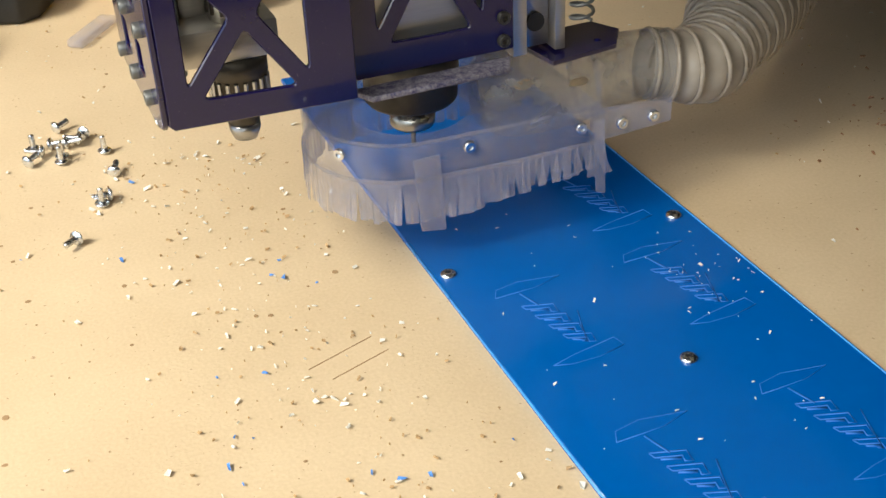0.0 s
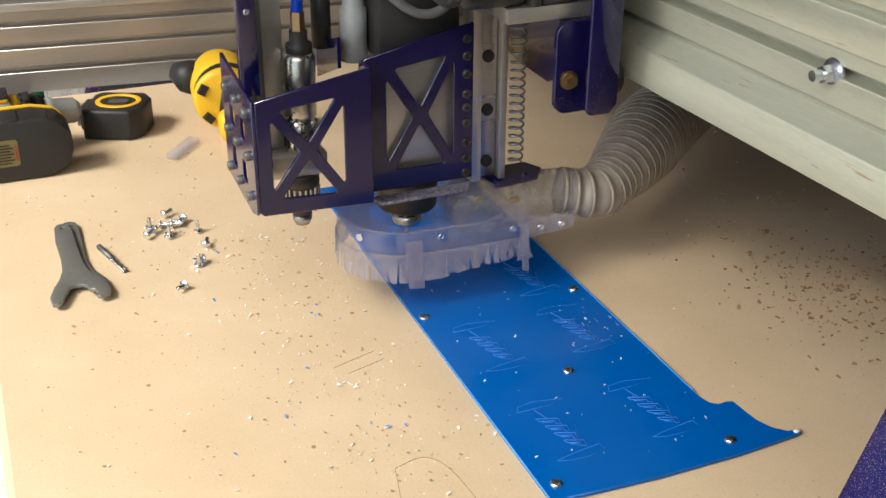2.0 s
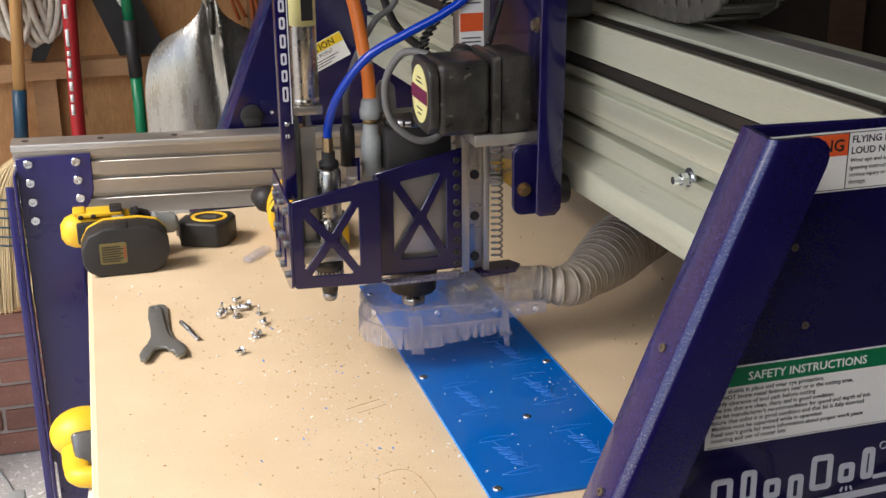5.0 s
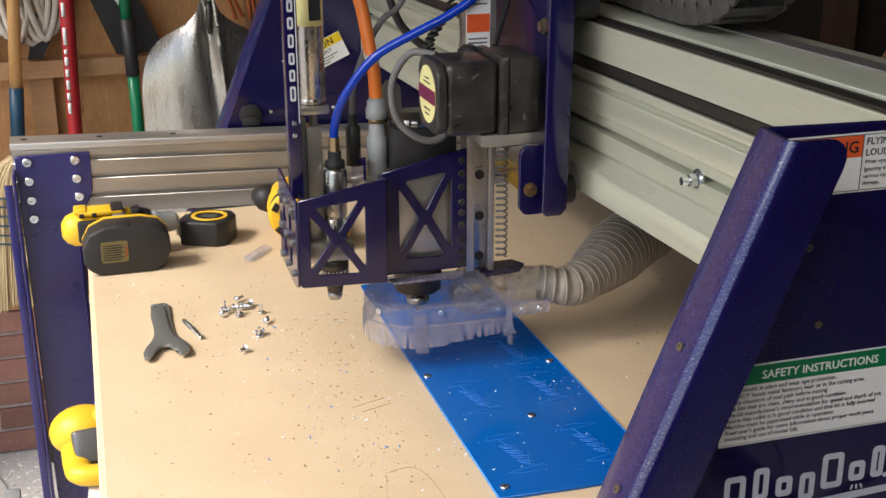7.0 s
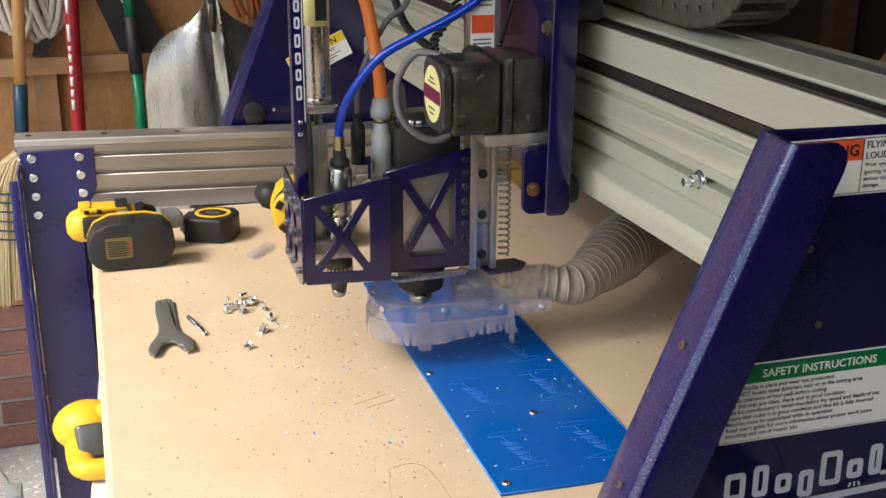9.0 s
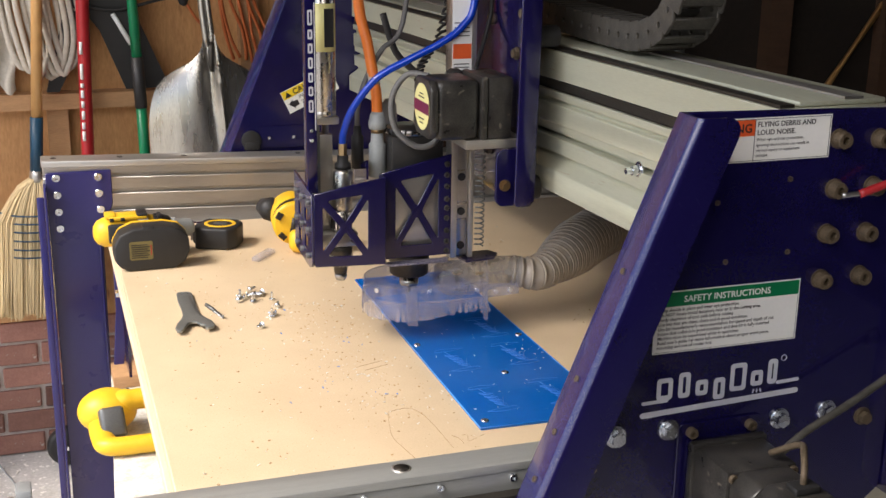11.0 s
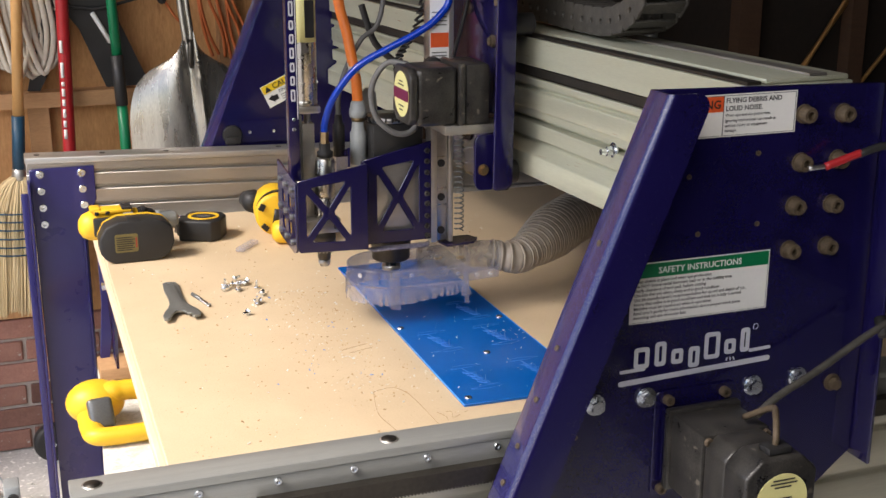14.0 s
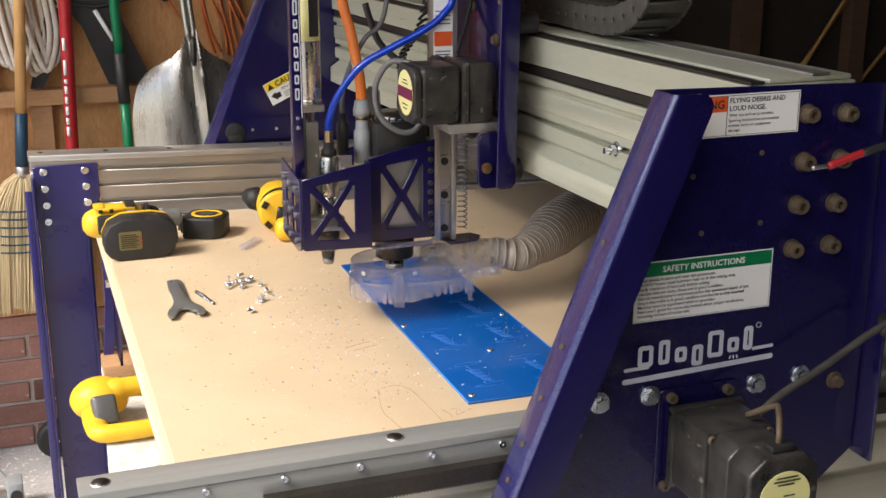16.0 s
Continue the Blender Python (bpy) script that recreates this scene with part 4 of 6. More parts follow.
bm = nb(); sheet(bm, [(0.006, -0.032), (0.018, -0.026), (0.018, -0.030), (0.029, -0.030), (0.029, -0.042), (0.018, -0.042), (0.018, -0.046)], (), 0.0004, R @ Matrix.Translation((0, 0, 0.0008))); part("pictogram", bm, M_INK, s, flat=True)
for k in range(3):
    bm = nb(); sheet(bm, rect(0.036, 0.105 - 0.01 * k, -0.037 - 0.005 * k, -0.0355 - 0.005 * k), (), 0.0004, R @ Matrix.Translation((0, 0, 0.0008))); part("text_bar", bm, M_INK, s, flat=True)

# drive motor on the near plate
s = thing("drive_motor", (0.557, -0.38, 0.02), "dusty black stepper drive motor bolted to the end plate", "motor")
bm = nb(); box(bm, 0.515, 0.600, -0.374, -0.2945, 0.030, 0.120); bevel(bm, 0.004, 2); part("gearbox", bm, M_MOTOR, s)
bm = nb(); box(bm, 0.511, 0.604, -0.312, -0.300, 0.026, 0.124); bevel(bm, 0.003, 2); part("gearbox_rim", bm, M_MOTOR, s)
bm = nb(); sheet(bm, [(0.531, 0.121), (0.585, 0.121), (0.598, 0.108), (0.598, 0.048), (0.585, 0.035), (0.531, 0.035), (0.518, 0.048), (0.518, 0.108)], (), 0.040, front(-0.3745)); bevel(bm, 0.003, 2); part("body", bm, M_MOTOR, s)
bm = nb(); sheet(bm, [(0.535, 0.126), (0.583, 0.126), (0.602, 0.108), (0.602, 0.047), (0.583, 0.030), (0.535, 0.030), (0.516, 0.047), (0.516, 0.108)], (), 0.042, front(-0.415)); bevel(bm, 0.004, 3); part("end_bell", bm, M_MOTOR, s)
bm = nb(); sheet(bm, disc(0.560, 0.078, 0.031, 32), (), 0.0006, front(-0.4572)); ld = part("label_disc", bm, M_LABELYEL, s, "pale yellow round label", flat=True)
bm = nb(); sheet(bm, [(0.560 + 0.0312 * math.cos(radians(a)), 0.078 + 0.0312 * math.sin(radians(a))) for a in range(195, 346, 10)], (), 0.0004, front(-0.4580)); part("label_band", bm, M_MAROON, ld, "maroon label band", flat=True)
for x0, x1, z in ((0.548, 0.574, 0.102), (0.545, 0.577, 0.098), (0.550, 0.570, 0.094), (0.542, 0.548, 0.080), (0.558, 0.572, 0.081)):
    bm = nb(); sheet(bm, rect(x0, x1, z - 0.0008, z + 0.0008), (), 0.0003, front(-0.4580)); part("print_bar", bm, M_INK, ld, flat=True)
bm = nb(); box(bm, 0.546, 0.574, -0.45, -0.43, 0.126, 0.134); bevel(bm, 0.002); part("cable_gland", bm, M_BLACK, s)
bm = nb(); tube(bm, curve([(0.560, -0.440, 0.132), (0.561, -0.438, 0.146), (0.572, -0.420, 0.155), (0.585, -0.395, 0.152), (0.575, -0.36, 0.128)], 6), 0.0036, 10); part("lead", bm, M_DUSTBOLT, s, "dust-caked motor lead")
for x, z in ((0.522, 0.113), (0.594, 0.113), (0.522, 0.037)):
    bolt("motor_screw", (x, -0.3745, z), (0, -1, 0), 0.005, 0.004, M_DUSTBOLT, hexed=False, parent=s)

b = thing("motor_cable", (0.7, -0.31, 0.15), "black motor cable tied along the end plate", "cable")
bm = nb(); tube(bm, curve([(0.60, -0.345, 0.118), (0.63, -0.34, 0.135), (0.69, -0.335, 0.160), (0.755, -0.332, 0.192), (0.80, -0.33, 0.205), (0.9, -0.30, 0.19)], 8), 0.0043, 12); part("cable", bm, M_CHAIN, b)
bm = nb(); tube(bm, [(0.772, -0.337, 0.190), (0.778, -0.320, 0.204)], 0.0075, 8); part("cable_tie", bm, M_BLACK, b)
b = thing("clip_lead", (0.76, -0.31, 0.39), "red sleeved ground clip on a black lead", "lead")
bm = nb(); tube(bm, curve([(0.672, -0.304, 0.386), (0.692, -0.310, 0.389)], 4), [0.003] * 5, 8); part("clip", bm, M_STEEL, b)
bm = nb(); tube(bm, curve([(0.690, -0.310, 0.388), (0.712, -0.316, 0.397), (0.728, -0.32, 0.403)], 4), 0.0046, 10); part("sleeve", bm, M_RED, b, "red plastic sleeve")
bm = nb(); tube(bm, curve([(0.726, -0.32, 0.402), (0.76, -0.325, 0.410), (0.80, -0.33, 0.400), (0.88, -0.33, 0.36)], 5), 0.0045, 10); part("wire", bm, M_BLACK, b)

# cable chain on the beam
b = thing("cable_chain", (0.72, 0.1, 0.48), "dusty black plastic cable chain lying on the beam", "chain")
pts = curve([(0.707, 1.050, 0.4985), (0.694, 0.700, 0.4985), (0.684, 0.400, 0.4985), (0.677, 0.200, 0.4990), (0.674, 0.110, 0.5060), (0.672, 0.050, 0.5310), (0.672, 0.022, 0.5790), (0.678, 0.050, 0.6390), (0.697, 0.150, 0.6710), (0.717, 0.550, 0.6740)], 40)
dist, last = 0.0, None
link = None
for i in range(1, len(pts)):
    dist += (pts[i] - pts[i - 1]).length
    if last is None or dist - last > 0.030:
        last = dist
        d = (pts[i] - pts[i - 1]).normalized()
        m = Matrix.Translation(pts[i]) @ d.to_track_quat("Y", "Z").to_matrix().to_4x4() @ Matrix.Scale(0.80, 4)
        if link is None:
            bm = nb()
            for x in (-0.042, 0.036):
                sheet(bm, [(-0.024, -0.024), (0.012, -0.026), (0.024, -0.012), (0.024, 0.012), (0.012, 0.026), (-0.024, 0.024)], [disc(0.010, 0.0, 0.005, 10)], 0.006, side(x))
            box(bm, -0.036, 0.036, -0.010, 0.014, 0.020, 0.025); box(bm, -0.036, 0.036, -0.010, 0.014, -0.025, -0.020)
            bevel(bm, 0.0012, 1)
            link = part("link", bm, M_CHAIN, b)
            link.matrix_parent_inverse = Matrix()
            link.matrix_local = b.matrix_world.inverted() @ m
        else:
            o = link.copy(); scene.collection.objects.link(o); o.matrix_local = b.matrix_world.inverted() @ m

# ---- carriage on the beam ----
b = thing("beam_carriage", (0.545, 0.35, 0.25), "purple steel carriage plate riding on the beam", "carriage")
bm = nb(); sheet(bm, [(0.244, 0.262), (0.30, 0.262), (0.36, 0.236), (0.43, 0.236), (0.56, 0.262), (0.56, 0.66), (0.244, 0.66)], (), 0.006, side(0.545)); bevel(bm, 0.001, 1); part("plate", bm, M_PURPLE, b)
bm = nb(); sheet(bm, [(0.522, 0.251), (0.527, 0.246), (0.546, 0.246), (0.553, 0.254), (0.558, 0.66), (0.528, 0.66)], (), 0.006, front(0.2435)); bevel(bm, 0.0016, 2); part("front_flange", bm, M_PURPLE, b)
bm = nb(); rod(bm, (0.552, 0.290, 0.262), (0.580, 0.290, 0.262), 0.018, n=24); bevel(bm, 0.002); part("roller", bm, M_BLACK, b, "black rubber roller")
bm = nb(); sheet(bm, rounded(0.500, 0.540, 0.2445, 0.3285, 0.012), (), 0.006, front(0.262)); bevel(bm, 0.001, 1); part("bearing_tab", bm, M_PURPLE, b)
bolt("tab_bolt", (0.513, 0.256, 0.276), (0, -1, 0), 0.006, 0.006, M_BRASS, washer=0.0085, parent=b)
bm = nb(); rod(bm, (0.552, 0.275, 0.487), (0.595, 0.275, 0.487), 0.016, n=20); part("upper_roller", bm, M_BLACK, b)
for y, z in ((0.30, 0.29), (0.30, 0.46), (0.275, 0.52), (0.40, 0.30), (0.40, 0.50)):
    bolt("hex_bolt", (0.545, y, z), (-1, 0, 0), 0.007, 0.006, M_BRASS if z < 0.3 else M_DUSTBOLT, washer=0.0095, parent=b)
bm = nb(); box(bm, 0.478, 0.5125, 0.405, 0.425, 0.31, 0.66); bevel(bm, 0.002); part("z_backplate", bm, M_STEEL, b, "grey steel back plate")
bm = nb(); box(bm, 0.455, 0.5445, 0.262, 0.345, 0.330, 0.3435); bevel(bm, 0.001); part("motor_shelf", bm, M_ALU, b, "bare aluminium motor shelf")

# lifting motor
s = thing("lift_motor", (0.47, 0.30, 0.345), "black stepper motor with a round yellow label", "motor")
bm = nb(); box(bm, 0.412, 0.475, 0.262, 0.340, 0.3440, 0.4300); bevel(bm, 0.009, 3); part("body", bm, M_MOTOR, s)
bm = nb(); sheet(bm, [(0.274, 0.346), (0.330, 0.346), (0.341, 0.357), (0.341, 0.418), (0.330, 0.430), (0.274, 0.430), (0.261, 0.418), (0.261, 0.357)], (), 0.012, side(0.401)); bevel(bm, 0.003, 2); part("end_bell", bm, M_MOTOR, s)
bm = nb(); box(bm, 0.476, 0.486, 0.258, 0.344, 0.3438, 0.4345); bevel(bm, 0.003, 2); part("joint_flange", bm, M_MOTOR, s)
bm = nb(); box(bm, 0.4865, 0.524, 0.260, 0.342, 0.3440, 0.4330); bevel(bm, 0.004, 2); part("gearbox", bm, M_MOTOR, s)
bm = nb(); sheet(bm, disc(0.301, 0.389, 0.0335, 32), (), 0.0007, side(0.4002)); ld = part("label_disc", bm, M_LABELYEL, s, "pale yellow round label", flat=True)
bm = nb(); sheet(bm, [(0.301 + 0.0336 * math.cos(radians(a)), 0.389 + 0.0336 * math.sin(radians(a))) for a in (-14, -7, 0, 7, 14, 166, 173, 180, 187, 194)], (), 0.0005, side(0.3996)); part("label_band", bm, M_MAROON, ld, "maroon label band", flat=True)
for z, h in ((0.408, 0.008), (0.403, 0.013), (0.372, 0.012), (0.366, 0.008)):
    bm = nb(); sheet(bm, [(0.301 - h, z - 0.0008), (0.301 + h, z - 0.0008), (0.301 + h, z + 0.0008), (0.301 - h, z + 0.0008)], (), 0.0004, side(0.3996)); part("print_bar", bm, M_INK, ld, flat=True)
bm = nb(); tube(bm, curve([(0.425, 0.345, 0.425), (0.398, 0.365, 0.425), (0.378, 0.375, 0.390), (0.382, 0.372, 0.345), (0.410, 0.368, 0.318), (0.438, 0.368, 0.318), (0.456, 0.372, 0.342)], 8), 0.0046, 10); part("lead", bm, M_GREY, s, "looped grey lead")

# sliding head: rail, spring and bracket
b = thing("tool_carriage", (0.40, 0.40, 0.14), "purple cut-out router head bracket on a steel slide", "bracket")
bm = nb(); box(bm, 0.474, 0.484, 0.378, 0.405, 0.133, 0.60); bevel(bm, 0.001); part("slide_edge", bm, M_ALU, b)
bm = nb(); box(bm, 0.4845, 0.504, 0.388, 0.404, 0.133, 0.60); bevel(bm, 0.001); part("slide_rail", bm, M_STEEL, b, "bare steel slide rail")
bm = nb(); box(bm, 0.5045, 0.512, 0.380, 0.404, 0.131, 0.60); bevel(bm, 0.001); part("slide_edge", bm, M_ALU, b)
for z in (0.15, 0.205, 0.26, 0.315, 0.46, 0.52):
    bm = nb(); rod(bm, (0.494, 0.3878, z), (0.494, 0.3862, z), 0.0062, n=18); part("slide_hole", bm, M_INK, b)
bm = nb(); pts = [(0.519 + 0.0072 * math.cos(k * math.tau / 12), 0.372 + 0.0072 * math.sin(k * math.tau / 12), 0.150 + k * 0.0085 / 12) for k in range(12 * 22)]
tube(bm, pts, 0.0012, 5); part("spring", bm, M_SHADE, b, "thin coiled tension spring")
bm = nb(); sheet(bm, [(0.497, 0.368), (0.546, 0.374), (0.560, 0.395), (0.550, 0.415), (0.49, 0.415)], [disc(0.538, 0.385, 0.0025, 8)], 0.003, Matrix.Translation((0, 0, 0.1265))); part("foot_plate", bm, M_PURPLE, b)


def cut_panel(w, gap=0.0046):
    """Holes of a window with a cross in it. w: corners bl, br, tr, tl."""
    bl, br, tr, tl = [Vector(p) for p in w]
    c = (bl + br + tr + tl) / 4
    holes = []
    for p, q in ((bl, br), (br, tr), (tr, tl), (tl, bl)):
        mid = (p + q) / 2
        inward = (c - mid)
        k = gap * 1.35
        a = p + (q - p).normalized() * k * 1.25
        d = q + (p - q).normalized() * k * 1.25
        e = c - inward.normalized() * k * 1.25
        tri = [a, d, e]
        out = []
        for i, v in enumerate(tri):
            pa, pb = tri[i - 1], tri[(i + 1) % 3]
            for t, f in ((pa, 0.06), (v, 0.0), (pb, 0.06)):
                out.append(v + (t - v) * f if f else v + ((pa - v) + (pb - v)) * 0.018)
        holes.append([(v.x, v.y) for v in out])
    return holes


w1 = [(0.2655, 0.160), (0.335, 0.1565), (0.335, 0.252), (0.2655, 0.2445)]
bm = nb(); sheet(bm, [(0.252, 0.1475), (0.255, 0.1445), (0.359, 0.1405), (0.362, 0.1405), (0.362, 0.276), (0.252, 0.256)], cut_panel(w1), 0.0035, front(0.356)); bevel(bm, 0.0007, 1, 50); part("front_panel", bm, M_PURPLE, b)
w2 = [(0.384, 0.161), (0.4525, 0.160), (0.4525, 0.272), (0.384, 0.262)]
bm = nb(); sheet(bm, [(0.362, 0.141), (0.473, 0.141), (0.473, 0.300), (0.362, 0.276)], cut_panel(w2), 0.0035, front(0.378)); bevel(bm, 0.0007, 1, 50); part("rear_panel", bm, M_PURPLE, b)
bm = nb(); box(bm, 0.3585, 0.362, 0.3565, 0.378, 0.1405, 0.275); bevel(bm, 0.001, 1); part("step_panel", bm, M_PURPLE, b)
bm = nb(); sheet(bm, [(0.364, 0.374), (0.470, 0.374), (0.462, 0.357), (0.372, 0.357)], (), 0.0035, Matrix.Translation((0, 0, 0.1335))); bevel(bm, 0.0007, 1); part("bottom_lip", bm, M_LIP, b, "dust-covered folded lip")
hl = [rounded(0.385, 0.402, z, z + 0.020, 0.002) for z in (0.165, 0.207)] + [rounded(0.425, 0.442, z, z + 0.020, 0.002) for z in (0.165, 0.207)]
bm = nb(); sheet(bm, [(0.3525, 0.150), (0.356, 0.145), (0.372, 0.140), (0.465, 0.146), (0.47, 0.16), (0.47, 0.268), (0.3525, 0.256)], hl, 0.0035, side(0.2485)); bevel(bm, 0.0007, 1, 50); part("side_panel", bm, M_PURPLE, b)
for y in (0.374, 0.414, 0.452):
    for z in (0.158, 0.198, 0.240):
        bolt("side_bolt", (0.2485, y, z), (-1, 0, 0), 0.0046, 0.004, M_SHADE, hexed=False, parent=b)
for z in (0.148, 0.163, 0.18, 0.20, 0.216, 0.23, 0.25, 0.268, 0.285):
    bolt("panel_screw", (0.4655, 0.3745, z), (0, -1, 0), 0.0042, 0.0035, M_MOTOR, hexed=False, parent=b)
# upright channel with a slanted back plate
bm = nb(); box(bm, 0.2505, 0.2665, 0.384, 0.402, 0.250, 0.66); bevel(bm, 0.001); part("upright_channel", bm, M_PURPLE, b)
for z0, z1 in ((0.372, 0.39), (0.396, 0.410), (0.416, 0.430), (0.436, 0.452), (0.458, 0.472), (0.478, 0.492), (0.498, 0.520)):
    bm = nb(); sheet(bm, rounded(0.2545, 0.2615, z0, z1, 0.002, 3), [rounded(0.2568, 0.2592, z0 + 0.003, z1 - 0.003, 0.0008, 2)], 0.0005, front(0.3842)); part("mark_block", bm, M_LOGO, b, "silver printed mark", flat=True)
bm = nb(); sheet(bm, rect(0.2637, 0.2650, 0.345, 0.53), (), 0.0005, front(0.3842)); part("mark_bar", bm, M_LOGO, b, "silver printed mark", flat=True)
for z in (0.33, 0.345):
    bolt("rivet", (0.258, 0.384, z), (0, -1, 0), 0.003, 0.002, M_ZINC, hexed=False, parent=b)
bm = nb(); box(bm, 0.268, 0.2765, 0.41, 0.44, 0.150, 0.345); bevel(bm, 0.001); part("guide_bar", bm, M_SHADE, b)
bm = nb(); box(bm, 0.2785, 0.298, 0.420, 0.445, 0.160, 0.330); bevel(bm, 0.001); part("slide_block", bm, M_ALU, b, "bare aluminium slide bar")
bm = nb(); box(bm, 0.272, 0.330, 0.395, 0.440, 0.160, 0.182); bevel(bm, 0.001); part("clamp_block", bm, M_ALU, b, "bare aluminium clamp block")
bm = nb(); rod(bm, (0.322, 0.3945, 0.170), (0.322, 0.3935, 0.170), 0.004, n=14); part("clamp_hole", bm, M_INK, b)
bm = nb(); sheet(bm, [(0.40, 0.262), (0.47, 0.232), (0.47, 0.268), (0.40, 0.292)], (), 0.0035, side(0.345)); part("inner_gusset", bm, M_PURPLE, b)

# pneumatic cylinder
s = thing("air_cylinder", (0.29, 0.43, 0.34), "polished steel air cylinder with a printed band", "cylinder")
bm = nb(); lathe(bm, (0.2895, 0.43, 0.358), (0.2895, 0.43, 0.66), [(0, 0.0150), (0.008, 0.0166), (0.02, 0.0166), (0.022, 0.0160), (0.03, 0.0160), (0.032, 0.0166), (1, 0.0166)], 28); part("barrel", bm, M_CHROME, s)
bm = nb(); lathe(bm, (0.2895, 0.43, 0.455), (0.2895, 0.43, 0.525), [(0, 0.0169), (1, 0.0169)], 28); part("band", bm, M_LABELYEL, s, "pale printed band")
bm = nb(); box(bm, 0.286, 0.300, 0.4120, 0.4135, 0.462, 0.518); part("dark_print", bm, M_INK, s)
bm = nb(); rod(bm, (0.2895, 0.43, 0.325), (0.2895, 0.43, 0.36), 0.0050); part("piston_rod", bm, M_CHROME, s)
bm = nb(); box(bm, 0.270, 0.308, 0.416, 0.446, 0.346, 0.3575); bevel(bm, 0.002); part("end_bracket", bm, M_ALU, s)

# air drill
s = thing("air_drill", (0.307, 0.41, 0.11), "chromed air drill with ribbed grip and black chuck", "drill")
bm = nb(); lathe(bm, (0.308, 0.408, 0.183), (0.311, 0.41, 0.280), [(0, 0.0150), (0.3, 0.0155), (0.31, 0.0135), (0.36, 0.0135), (0.37, 0.0155), (0.6, 0.0152), (0.94, 0.0150), (1, 0.0120)], 24); db = part("body", bm, M_CHROME, s)
for k in range(14):
    a = k * math.tau / 14
    bm = nb(); rod(bm, (0.308 + 0.0150 * math.cos(a), 0.408 + 0.0150 * math.sin(a), 0.188), (0.3088 + 0.0150 * math.cos(a), 0.409 + 0.0150 * math.sin(a), 0.212), 0.0013, n=6); part("grip_rib", bm, M_DARKSTEEL, db)
bm = nb(); lathe(bm, (0.306, 0.41, 0.113), (0.306, 0.41, 0.160), [(0, 0.0090), (0.12, 0.0105), (0.30, 0.0105), (0.32, 0.0172), (0.72, 0.0172), (0.75, 0.0185), (0.97, 0.0185), (1, 0.0160)], 28); ck = part("chuck", bm, M_DARKSTEEL, s, "dark steel drill chuck")
for k in range(20):
    a = k * math.tau / 20
    bm = nb(); rod(bm, (0.306 + 0.0174 * math.cos(a), 0.41 + 0.0174 * math.sin(a), 0.129), (0.306 + 0.0174 * math.cos(a), 0.41 + 0.0174 * math.sin(a), 0.146), 0.0014, n=6); part("chuck_rib", bm, M_CHROME, ck)
bm = nb(); lathe(bm, (0.306, 0.41, 0.104), (0.306, 0.41, 0.114), [(0, 0.0075), (0.6, 0.0098), (1, 0.0098)], 20); part("chuck_nose", bm, M_STEEL, s)
bm = nb(); lathe(bm, (0.311, 0.41, 0.279), (0.311, 0.41, 0.300), [(0, 0.0125), (0.4, 0.0125), (0.5, 0.0085), (1, 0.0085)], 20); part("swivel", bm, M_BLACK, s)
bm = nb(); rod(bm, (0.311, 0.41, 0.2995), (0.311, 0.41, 0.318), 0.0068, n=6); part("hose_fitting", bm, M_BRASS, s, "brass hose fitting")

# spindle
s = thing("spindle_motor", (0.42, 0.42, 0.09), "black and grey router spindle with a steel collet", "spindle")
bm = nb(); box(bm, 0.382, 0.466, 0.384, 0.458, 0.142, 0.268); bevel(bm, 0.006, 3); part("housing", bm, M_ALU, s, "grey aluminium spindle housing")
bm = nb(); box(bm, 0.381, 0.464, 0.386, 0.456, 0.2685, 0.328); bevel(bm, 0.004, 2); part("fan_cover", bm, M_BLACK, s, "black fan cover")
bm = nb(); lathe(bm, (0.418, 0.42, 0.328), (0.418, 0.42, 0.3385), [(0, 0.036), (0.6, 0.036), (1, 0.032)], 30); fc = part("fan_cap", bm, M_STEEL, s, "slotted steel fan cap")
for k in range(22):
    a = k * math.tau / 22
    bm = nb(); box(bm, 0.030, 0.0375, -0.0014, 0.0014, 0.330, 0.3365, Matrix.Translation((0.418, 0.42, 0)) @ Matrix.Rotation(a, 4, "Z")); part("fan_slot", bm, M_INK, fc)
bm = nb(); lathe(bm, (0.418, 0.415, 0.103), (0.418, 0.415, 0.142), [(0, 0.0285), (0.06, 0.0305), (0.5, 0.0305), (0.55, 0.0318), (1, 0.0318)], 36); part("nose", bm, M_DARKSTEEL, s, "dark steel spindle nose")
bm = nb(); lathe(bm, (0.418, 0.415, 0.084), (0.418, 0.415, 0.103), [(0, 0.0135), (0.1, 0.0150), (0.5, 0.0150), (0.55, 0.0118), (1, 0.0118)], 28); part("collet_nut", bm, M_CHROME, s, "bright steel collet nut")
bm = nb(); rod(bm, (0.418, 0.415, 0.070), (0.418, 0.415, 0.085), 0.0016, n=10); part("cutter", bm, M_SHADE, s)
bm = nb(); sheet(bm, [(0.388, 0.330), (0.412, 0.330), (0.410, 0.365), (0.402, 0.374), (0.392, 0.374), (0.386, 0.366)], (), 0.003, front(0.462)); part("lifting_tab", bm, M_ALU, s)
bm = nb(); lathe(bm, (0.368, 0.42, 0.262), (0.368, 0.42, 0.362), [(0, 0.0130), (0.5, 0.0130), (0.52, 0.0105), (0.66, 0.0095), (0.67, 0.0090), (0.73, 0.0090), (0.74, 0.0130), (0.80, 0.0135), (0.86, 0.0135), (0.88, 0.0120), (0.95, 0.0115), (1, 0.0085)], 16); part("power_connector", bm, M_LIGHTGREY, s, "grey plastic power connector")
bm = nb(); lathe(bm, (0.368, 0.42, 0.330), (0.368, 0.42, 0.337), [(0, 0.0100), (1, 0.0100)], 20); part("brass_ring", bm, M_BRASS, s)
